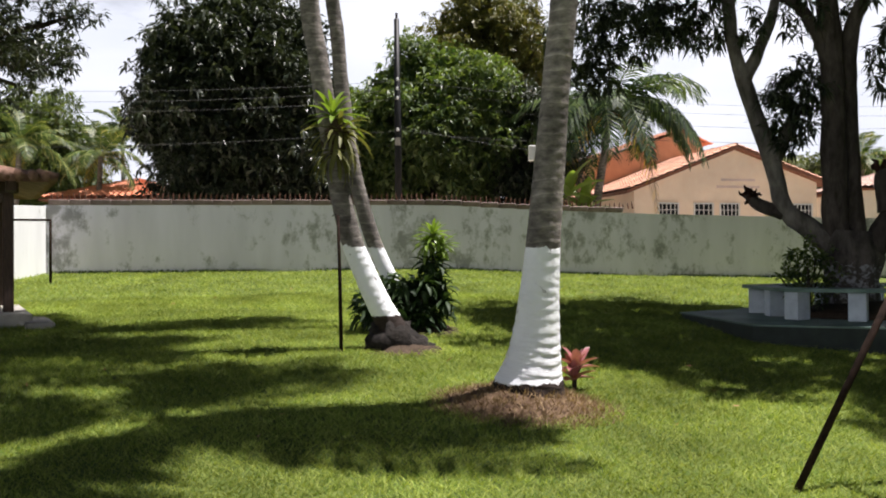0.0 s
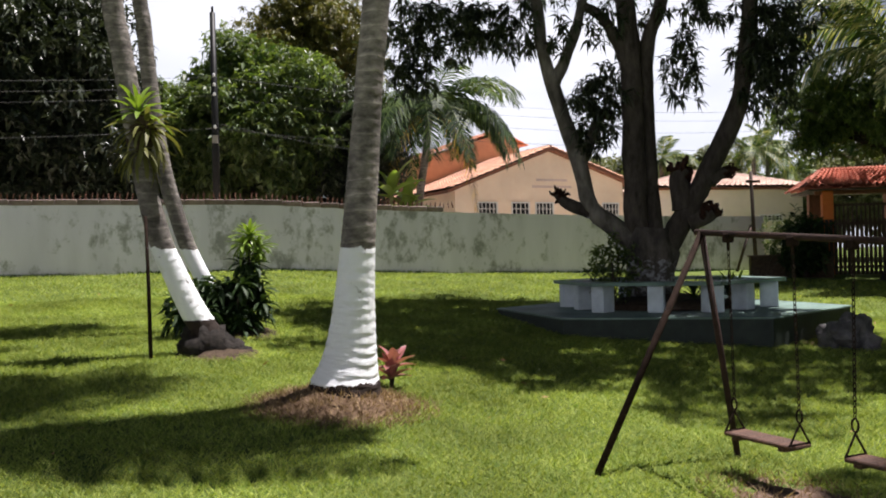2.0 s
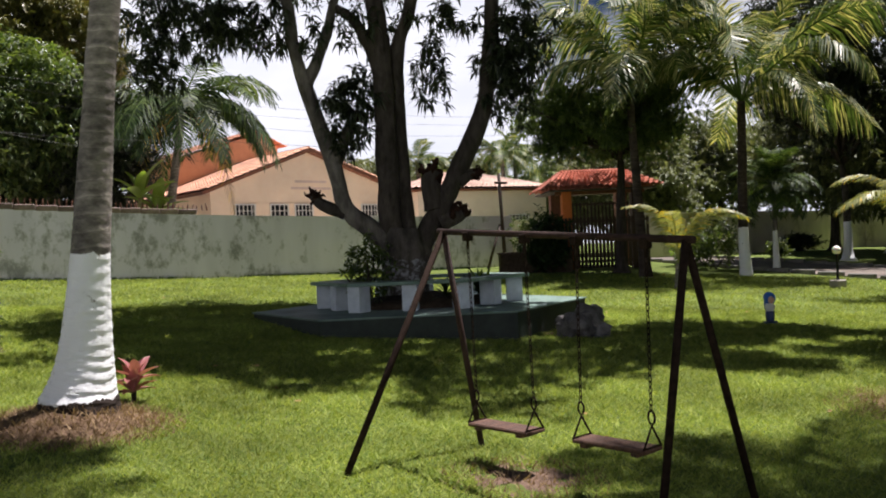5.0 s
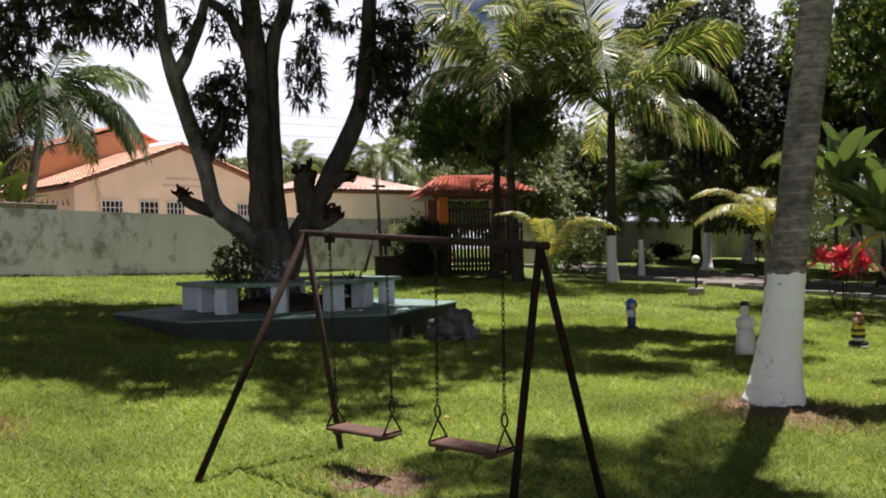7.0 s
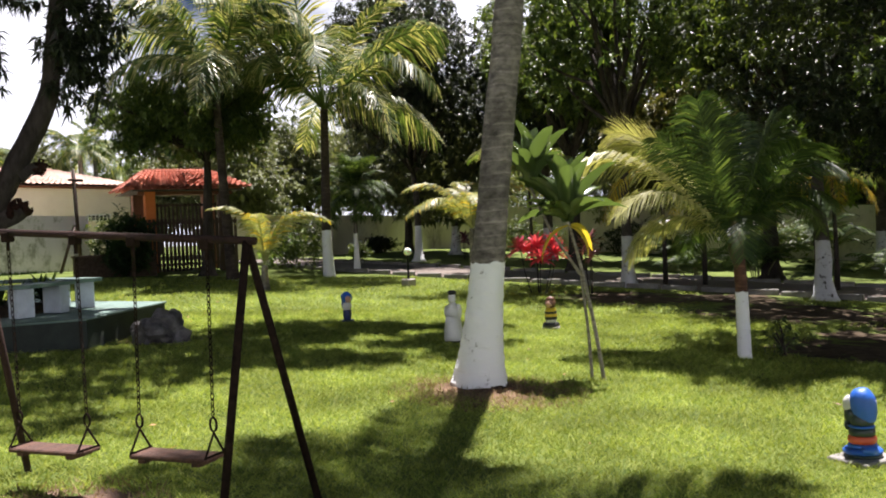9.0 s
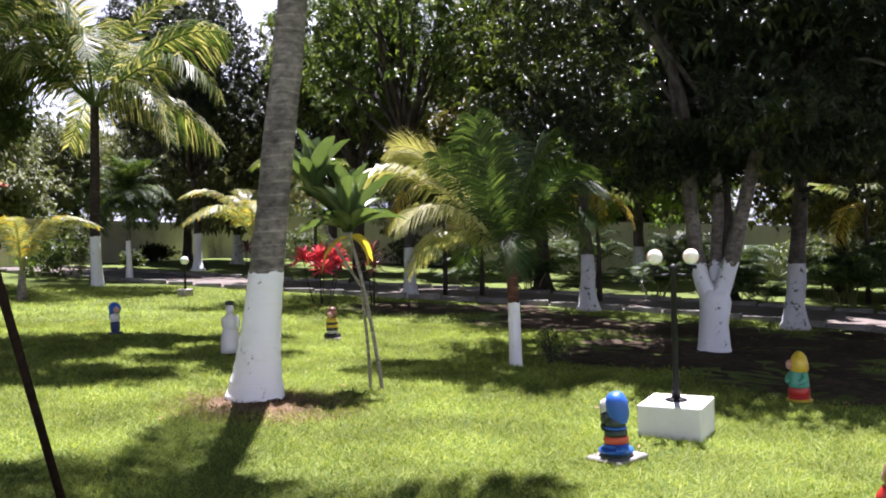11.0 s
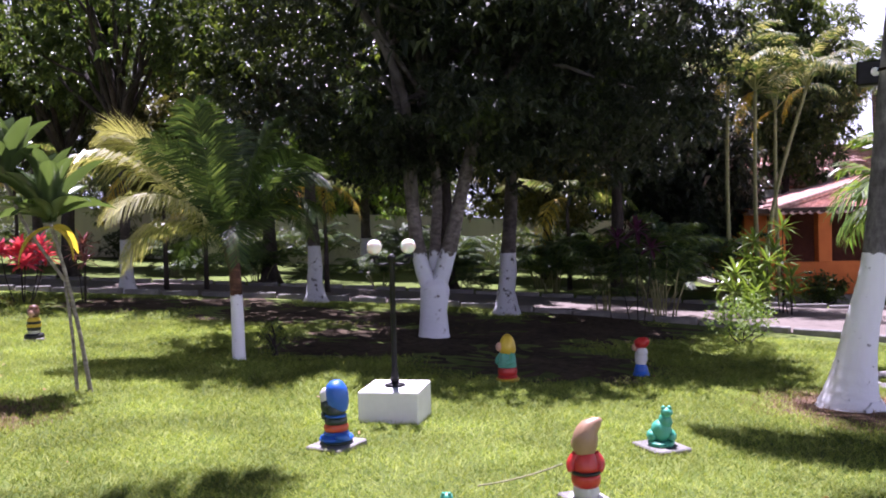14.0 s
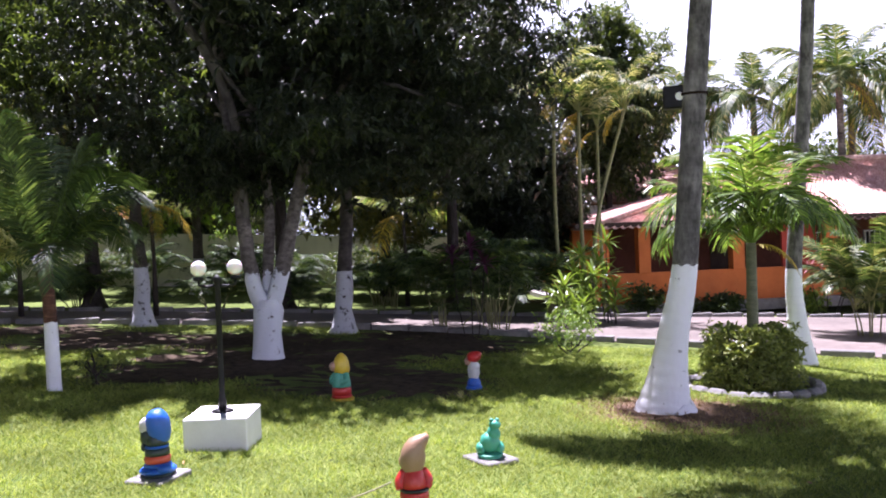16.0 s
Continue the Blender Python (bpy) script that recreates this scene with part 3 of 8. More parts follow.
rw, re_ = smooth_line(ROAD_W, 70), smooth_line(ROAD_E, 70)
verts, faces = [], []
for p, q in zip(rw, re_):
    for s in range(7):
        c = p.lerp(q, s / 6)
        verts.append((c.x, c.y, ground_z(c.x, c.y) + 0.03 + 0.02 * (1 - (s / 3 - 1) ** 2)))
faces = [(i * 7 + s, i * 7 + s + 1, (i + 1) * 7 + s + 1, (i + 1) * 7 + s) for i in range(69) for s in range(6)]
road = tagged(put("road", Build().add(verts, faces).mesh("road", road_m, True)), "pale concrete driveway curving past the lawn", "driveway", kind="structure")


def kerb_line(name, line, group):
    holder = tagged(new(name), "low concrete kerb along the driveway", "kerb", group, "structure")
    me = Build().box((0, 0, 0), (0.98, 0.14, 0.3), bevel=0.02).mesh("kerb_stone", kerb_m)
    run = smooth_line(line, 400)
    last = run[0]
    for p in run[1:]:
        if (p - last).length >= 1.0:
            c = (p + last) / 2
            d = p - last
            put("kerb_stone", me, holder, m=Matrix.Translation((c.x, c.y, ground_z(c.x, c.y) - 0.01 + random.uniform(-0.008, 0.008))) @ Matrix.Rotation(math.atan2(d.y, d.x), 4, "Z"))
            last = p
    return holder


kerb_line("kerb", ROAD_W, "driveway kerbs")
kerb_line("kerb", ROAD_E, "driveway kerbs")


# ---------------- palms ----------------
def frond_mesh(name, length, rise, fall, leaflet, count, mats, r, pale=0.0, width=0.035, hang=0.5, stalk=0.12, sway=0.0, mess=0.09):
    """A feather leaf along +x: an arched midrib with two rows of hanging leaflets."""
    def mid(s):
        return np.array([length * (s - 0.12 * s ** 3), sway * length * s * s, length * (rise * s - fall * s * s)])
    b = Build()
    b.tube([mid(s) for s in np.linspace(0, 1, 9)], [0.028 * (1 - 0.85 * s) * (length / 3) + 0.004 for s in np.linspace(0, 1, 9)], 5)
    v, f, k = list(b.v), [], []
    for q in b.f:
        for i in range(1, len(q) - 1):
            f.append((q[0], q[i], q[i + 1]))
            k.append(0)
    for i in range(count):
        s = stalk + (1 - stalk) * (i + 0.5) / count
        p = mid(s)
        t = unit(mid(min(s + 0.02, 1.02)) - p)
        ll = leaflet * (0.35 + 0.75 * math.sin(math.pi * min(1, 0.12 + 0.86 * (s - stalk) / (1 - stalk)))) 
        for sgn in (-1, 1):
            fw = 0.45 + 0.6 * s
            d = unit(np.array([0, sgn, 0]) + t * fw + np.array([0, 0, 0.15 - hang * 0.35]) + r.normal(0, mess, 3))
            l2 = ll * r.uniform(0.85, 1.12)
            w = width * r.uniform(0.8, 1.2)
            m1 = p + d * l2 * 0.5
            tip = m1 + unit(d + np.array([0, 0, -hang * r.uniform(0.7, 1.3)])) * l2 * 0.5
            up = t * w * 0.5
            o = len(v)
            v += [p - up * 0.5, p + up * 0.5, m1 - up, m1 + up, tip]
            f += [(o, o + 1, o + 3), (o, o + 3, o + 2), (o + 2, o + 3, o + 4)]
            k += [1 if r.random() > pale else 2] * 3
    return tri_mesh(name, np.array(v), np.array(f), mats, k)


pr = np.random.default_rng(3)
COCO = [palmpale_m, palm_m, palmpale_m]
FROND_UP = [frond_mesh("frond", 3.0, 0.95, 0.55, 0.85, 64, COCO, pr, 0.15, hang=0.5, width=0.07) for _ in range(2)]
FROND_MID = [frond_mesh("frond", 3.0, 0.62, 0.78, 0.9, 64, COCO, pr, 0.25, hang=0.8, width=0.07) for _ in range(2)]
FROND_LOW = [frond_mesh("frond", 3.0, 0.25, 0.95, 0.9, 64, COCO, pr, 0.35, hang=1.05, width=0.07) for _ in range(2)]
FROND_DRY = frond_mesh("frond", 2.4, 0.1, 1.1, 0.6, 36, [dryblade_m, yellow_m, dryblade_m], pr, 0.5, hang=1.1)


FROND_DARK = [frond_mesh("frond", 3.0, 0.8, 0.75, 0.8, 40, [palm_m, darkleaf_m, palm_m], pr, 0.45, hang=0.7, width=0.06) for _ in range(2)]
FROND_DARKLOW = [frond_mesh("frond", 3.0, 0.55, 1.0, 0.8, 84, [palm_m, darkleaf_m, palm_m], pr, 0.3, hang=1.25, width=0.05) for _ in range(2)]


STEEP = [palm_m, palm_m, litpale_m]
STEEP_UP = [frond_mesh("frond", 2.3, 2.3, 1.15, 0.72, 88, STEEP, pr, 0.3, hang=0.4, width=0.038, sway=w) for w in (0.3, -0.2)]
STEEP_MID = [frond_mesh("frond", 2.6, 1.6, 1.3, 0.9, 98, STEEP, pr, 0.3, hang=0.9, width=0.038, sway=w) for w in (0.25, -0.35)]
STEEP_LOW = [frond_mesh("frond", 2.5, 0.85, 1.15, 0.9, 92, STEEP, pr, 0.4, hang=1.2, width=0.038, sway=w) for w in (0.2, -0.3)]


def palm_crown(parent, top, size, count, r, dry=1, low=True, dark=False, pale=False):
    """Feather leaves round a trunk's top: young ones upright, old ones hanging."""
    for i in range(count):
        u = i / count
        kind = FROND_UP if u < 0.3 else FROND_MID if u < 0.68 else FROND_LOW
        me = kind[i % 2]
        if low == "stiff":
            me = (FROND_UP if u < 0.75 else FROND_MID)[i % 2]
        if dark:
            me = (FROND_DARK if u < 0.4 else FROND_DARKLOW)[i % 2]
        if pale:
            me = (STEEP_UP if u < 0.26 else STEEP_MID if u < 0.75 else STEEP_LOW)[i % 2]
        az = i * 137.5 + r.uniform(-25, 25)
        lift = r.uniform(-13, 13) + (22 if u < 0.15 and not pale else 0)
        sc = size / 3.0 * r.uniform(0.85, 1.1) * (0.8 if u < 0.15 else 1)
        put("frond", me, parent, m=Matrix.Translation(top) @ pose(0, 0, 0, r.uniform(-12, 12) * (2.5 if pale else 1), -lift, az) @ Matrix.Scale(sc, 4))
    for i in range(dry):
        put("frond", FROND_DRY, parent, "dry brown hanging frond", m=Matrix.Translation(top) @ pose(0, 0, -0.05, 0, 12, r.uniform(0, 360)) @ Matrix.Scale(size / 3, 4))


def palm_trunk(pts, r0, r1, flare=1.7, ring=0.16, seed=0, n=18, foot=(0.0, 0.2), decay=0.55):
    """A ringed, slightly uneven palm stem with a swollen foot."""
    coarse = smooth_line3(pts, 60)
    length = sum((coarse[i + 1] - coarse[i]).length for i in range(59))
    rows = max(30, int(length / 0.026))
    run = smooth_line3(pts, rows)
    verts, s, side = [], 0.0, Vector((1, 0, 0))
    for i, p in enumerate(run):
        if i:
            s += (p - run[i - 1]).length
        d = (run[min(i + 1, rows - 1)] - run[max(i - 1, 0)]).normalized()
        side = (side - d * side.dot(d)).normalized()
        up = d.cross(side)
        base = (r0 + (r1 - r0) * s / length) * (1 + (flare - 1) * math.exp(-s / decay)) + foot[0] * math.exp(-max(s, 0.27) / foot[1])
        for j in range(n):
            a = 2 * math.pi * j / n
            ca, sa = math.cos(a), math.sin(a)
            # leaf-scar ledges: ragged, tilted, fading up the stem
            ph = (s + 0.035 * math.sin(a + seed) + 0.08 * noise.noise(Vector((ca * 2.0, sa * 2.0, s * 3 + seed)))) / ring
            saw = ph % 1.0
            ledge = (0.05 if s > 1.6 else 0.058) * ((1 - saw) ** 1.4 - 0.4) * (0.5 + 0.8 * abs(noise.noise(Vector((ca * 2, sa * 2, math.floor(ph) * 1.7 + seed)))))
            bump = 0.05 * noise.noise(Vector((ca * 1.3, sa * 1.3, s * 1.1 + seed * 3)))
            verts.append(p + (side * ca + up * sa) * base * (1 + ledge + bump))
    faces = [(i * n + j, i * n + (j + 1) % n, (i + 1) * n + (j + 1) % n, (i + 1) * n + j) for i in range(rows - 1) for j in range(n)]
    faces.append(tuple((rows - 1) * n + j for j in range(n)))
    return Build().add(verts, faces)


def smooth_line3(pts, n):
    out, m = [], len(pts) - 1
    for i in range(n):
        t = i / (n - 1) * m
        k = min(int(t), m - 1)
        u = t - k
        p0, p1, p2, p3 = (Vector(pts[min(max(k + j, 0), m)]) for j in (-1, 0, 1, 2))
        out.append(0.5 * ((2 * p1) + (p2 - p0) * u + (2 * p0 - 5 * p1 + 4 * p2 - p3) * u * u + (3 * p1 - p0 - 3 * p2 + p3) * u ** 3))
    return out


def coconut_palm(at, stem, r0, r1, paint, label, size=3.2, fronds=22, flare=1.7, ring=0.16, seed=1, group="coconut palms", bark=(BARK_G, BARK_L), crown=True, dry=2, low=True, n=20, dark=False, pale=False, foot=(0.0, 0.2), paint_low=-1.0, decay=0.55, mottled=False):
    r = np.random.default_rng(seed)
    t = thing("coconut_palm", at, label, "palm tree", group)
    mat = trunk_material("palm_trunk_bark", paint, *bark, paint_low=paint_low, scars=1.15 if mottled else 1.6, ring=2.2 if mottled else 9.0)
    part("trunk", palm_trunk(stem, r0, r1, flare, ring, seed, n, foot, decay), mat, t, smooth=True)
    if crown:
        palm_crown(t, stem[-1], size, fronds, r, dry=dry, low=low, dark=dark, pale=pale)
    return t


# ---------------- broadleaf trees ----------------
def tree(at, label, stem, limbs, crown, radii, leaf, clumps=40, per=40, k=7, size=0.22, width=0.05, seed=1, bark=None, category="tree", name="mango_tree", group="", core=0, r0=0.2, low=-0.55, spread=(-55, 40), clump_r=(0.16, 0.30), trunk_mat=None, shell=0.45):
    """Tapered trunk, limbs to the clumps of the crown, leaves in rosettes. Places are local to the foot."""
    r = np.random.default_rng(seed)
    t = thing(name, at, label, category, group)
    b = Build()
    run = smooth_line3(stem, 14)
    b.tube(run, [r0 * (1.15 * math.exp(-i / 0.85) + 1.04 - 0.45 * i / 13) for i in range(14)], 14, wobble=0.22)
    part("trunk", b, trunk_mat or bark or bark_m, t, smooth=True)
    pts, cc = crown_points(r, crown, radii, clumps, per, clump_r, low, shell)
    top = stem[-1]
    for i in range(min(limbs, len(cc))):
        part("limb", Build().tube(bend(top, cc[i], 0.25, 6, r, 0.12), [r0 * 0.42 * (1 - 0.8 * j / 5) + 0.012 for j in range(6)], 6, wobble=0.2), bark or bark_m, t, smooth=True)
    v, f = whorls(pts, k, size, width, r, spread)
    if core:
        inner = np.array(crown) + unit(r.normal(0, 1, (core, 3))) * np.array(radii) * r.uniform(0.1, 0.84, (core, 1))
        v, f = join([(v, f), whorls(inner, 8, size * 1.5, width * 2.3, r, (-60, 60))])
    part("crown", tri_mesh("crown", v, f, leaf), None, t)
    return t

# ---------------- lawn palms ----------------
coconut_palm((0.77, 8.01, 0.38), [(0, 0, -0.1), (0.0, 0, 0.05), (0.07, -0.01, 0.51), (0.14, -0.02, 1.34), (0.23, -0.03, 2.33), (0.30, -0.04, 3.11), (0.36, -0.04, 3.63), (0.75, -0.07, 7.6), (1.12, -0.12, 12.0)],
             0.13, 0.105, 1.42, "tall coconut palm with white painted foot on a dry mound", 3.5, 15, 2.45, 0.095, 11, foot=(0.29, 0.17), decay=0.95, paint_low=0.2)
coconut_palm((-0.60, 11.05, 0.66), [(0.0, 0, -0.1), (-0.02, 0, 0.1), (-0.23, -0.02, 0.50), (-0.43, -0.03, 0.95), (-0.57, -0.05, 1.32), (-0.72, -0.06, 2.0), (-0.87, -0.08, 2.95), (-0.98, -0.1, 3.7), (-1.08, -0.11, 4.4), (-1.35, -0.2, 7.6), (-1.5, -0.2, 11.0)],
             0.14, 0.10, 1.22, "leaning coconut palm with white painted foot above a charred root", 3.8, 11, 1.45, 0.12, 12, paint_low=0.34)
coconut_palm((-0.44, 13.2, 0.66), [(0.0, 0, -0.1), (-0.05, 0, 0.1), (-0.3, -0.01, 0.60), (-0.59, -0.03, 1.25), (-0.78, -0.05, 1.88), (-0.94, -0.06, 2.58), (-1.08, -0.08, 3.7), (-1.14, -0.09, 4.5), (-1.21, -0.09, 5.0), (-1.5, -0.2, 7.5), (-1.7, -0.2, 9.8)],
             0.12, 0.09, 1.22, "slender leaning coconut palm, white painted foot", 3.6, 10, 1.3, 0.13, 13)
coconut_palm((8.62, 5.62, -0.12), [(0, 0, -0.1), (0.0, 0, 0.05), (0.03, -0.05, 0.60), (0.09, -0.14, 1.50), (0.18, -0.28, 2.85), (0.25, -0.39, 3.8), (0.29, -0.45, 4.45), (0.6, -0.93, 9.2), (0.9, -1.4, 13.8)],
             0.185, 0.13, 1.45, "tall coconut palm with smooth white painted foot", 3.3, 11, 2.1, 0.15, 14, dry=0, paint_low=0.07)
coconut_palm((10.95, -3.95, -0.67), [(0, 0, -0.1), (0.0, 0, 0.05), (-0.05, -0.12, 0.95), (-0.11, -0.28, 1.86), (-0.17, -0.43, 3.7), (-0.2, -0.5, 4.5), (-0.22, -0.55, 5.05), (-0.25, -0.65, 6.0), (-0.27, -0.70, 6.5)],
             0.16, 0.125, 1.84, "tall coconut palm with bulging white painted foot", 3.8, 20, 2.6, 0.15, 15, low="stiff", dry=0, mottled=True, bark=((0.055, 0.05, 0.048), (0.25, 0.235, 0.22)))
coconut_palm((15.75, -8.3, -0.98), [(0, 0, -0.1), (0.0, 0, 0.05), (0.03, 0.06, 0.9), (0.04, 0.08, 1.74), (-0.03, -0.06, 3.6), (-0.09, -0.17, 5.1), (-0.14, -0.26, 6.65), (-0.25, -0.5, 12.0)],
             0.145, 0.10, 1.74, "coconut palm beside the driveway with white painted foot", 2.9, 18, 2.2, 0.15, 16, dry=0, mottled=True, bark=((0.055, 0.05, 0.048), (0.25, 0.235, 0.22)))
# young palm on the lawn
young = coconut_palm((13.05, 4.0, -0.32), [(0, 0, -0.1), (0, 0, 0.05), (0, 0.01, 0.98), (-0.01, 0.03, 1.45), (-0.02, 0.07, 1.68)], 0.088, 0.085, 0.97,
             "young coconut palm with arching fronds and white painted foot", 2.55, 14, 1.2, 0.1, 17, "young palms", ((0.06, 0.028, 0.018), (0.16, 0.08, 0.05)), crown=False)
part("sheath", Build().tube([(-0.01, 0.03, 1.38), (-0.02, 0.05, 1.55), (-0.02, 0.07, 1.72), (-0.02, 0.07, 2.0)], [0.088, 0.112, 0.105, 0.04], 12, wobble=0.2), barkred_m, young, "brown fibrous sheath under the fronds", True)
COMB, SHADY = [litpale_m, litpale_m, palmpale_m], [palm_m, shady_m, palm_m]
# length, rise, fall, turn, roll: fronds on the open side, sunlight put into their pale colour
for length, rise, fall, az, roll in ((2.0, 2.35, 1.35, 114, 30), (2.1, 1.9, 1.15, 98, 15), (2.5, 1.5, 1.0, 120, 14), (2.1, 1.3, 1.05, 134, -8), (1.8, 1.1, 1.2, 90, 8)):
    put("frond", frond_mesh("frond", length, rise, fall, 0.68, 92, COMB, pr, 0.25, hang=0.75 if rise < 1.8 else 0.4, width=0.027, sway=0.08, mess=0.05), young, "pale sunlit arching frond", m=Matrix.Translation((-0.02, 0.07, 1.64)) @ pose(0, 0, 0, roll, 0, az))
# upright green fronds of the heart, then the shaded side; shade put into their dark colour
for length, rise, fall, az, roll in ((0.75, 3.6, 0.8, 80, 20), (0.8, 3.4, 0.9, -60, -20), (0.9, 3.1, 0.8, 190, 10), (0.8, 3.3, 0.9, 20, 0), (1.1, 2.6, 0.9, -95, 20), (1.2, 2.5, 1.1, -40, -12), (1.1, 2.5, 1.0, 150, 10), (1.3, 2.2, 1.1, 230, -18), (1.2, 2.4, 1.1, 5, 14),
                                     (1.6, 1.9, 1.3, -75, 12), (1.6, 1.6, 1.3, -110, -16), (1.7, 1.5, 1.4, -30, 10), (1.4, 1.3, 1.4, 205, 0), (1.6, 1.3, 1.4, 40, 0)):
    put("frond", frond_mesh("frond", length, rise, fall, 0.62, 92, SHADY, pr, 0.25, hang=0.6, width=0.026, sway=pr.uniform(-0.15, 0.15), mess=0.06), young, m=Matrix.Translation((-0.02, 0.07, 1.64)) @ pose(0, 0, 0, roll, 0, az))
# palms by the gate
coconut_palm((21.85, 20.72, 0.38), [(0, 0, -0.1), (0, 0, 0.1), (-0.02, 0.02, 1.55), (0.03, -0.03, 4.2), (0.06, -0.06, 5.7)], 0.17, 0.13, 1.6,
             "coconut palm with long drooping fronds near the gate", 5.3, 17, 1.35, 0.15, 18, "palms by the gate", ((0.03, 0.022, 0.018), (0.08, 0.06, 0.05)), pale=True, dry=0)
coconut_palm(on_ground(18.85, 22.1), [(0, 0, -0.1), (0, 0, 0.1), (-0.1, 0.02, 1.45), (-0.27, -0.03, 3.8), (-0.4, -0.06, 6.3)], 0.16, 0.12, 0,
             "coconut palm with pale fronds beside the gatehouse", 4.4, 18, 1.6, 0.15, 19, "palms by the gate", ((0.03, 0.022, 0.018), (0.08, 0.06, 0.05)), pale=True, dry=0)
# palms beyond the north wall
coconut_palm((6.4, 37.3, 1.3), [(0, 0, 0), (0.2, 0, 2.5), (0.6, 0, 5.0), (0.85, 0, 6.8)], 0.2, 0.16, 0, "coconut palm with drooping fronds beyond the wall", 4.7, 30, 1.3, 0.15, 20, "palms beyond the wall", dark=True)
coconut_palm((-17.7, 44.6, 1.9), [(0, 0, 0), (0, 0, 3), (0.1, 0, 5.3)], 0.16, 0.12, 0, "small coconut palm beyond the wall", 2.5, 18, 1.3, 0.15, 21, "palms beyond the wall")
coconut_palm((-20.4, 41.0, 1.8), [(0, 0, 0), (0.2, 0, 3), (0.4, 0, 5.6)], 0.16, 0.12, 0, "small coconut palm beyond the wall", 2.6, 18, 1.3, 0.15, 22, "palms beyond the wall")
for i, (px_, py_, h_) in enumerate(((-31.2, 84, 13.0), (-34.5, 86, 12.0), (-38, 88, 12.4), (33, 62, 6.5), (37, 59, 8.2), (44, 66, 6.8), (27, 70, 7.0), (26.1, 54.2, 6.6), (32.5, 53.5, 7.2))):
    coconut_palm((px_, py_, ground_z(px_, py_)), [(0, 0, 0), (0.2, 0, h_ * 0.5), (0.1, 0, h_)], 0.2, 0.15, 0, "distant coconut palm above the rooftops", 3.0, 16, 1.2, 0.2, 30 + i, "distant palms", dry=0, n=8)


# ---------------- trees ----------------
MANGO_AT = (6.95, 14.75, 0.42)


burnt_m = material("splintered_dead_wood", (0.012, 0.007, 0.005), (0.055, 0.026, 0.018), 14, 0.95, 0.9, 40, spec=0.1)


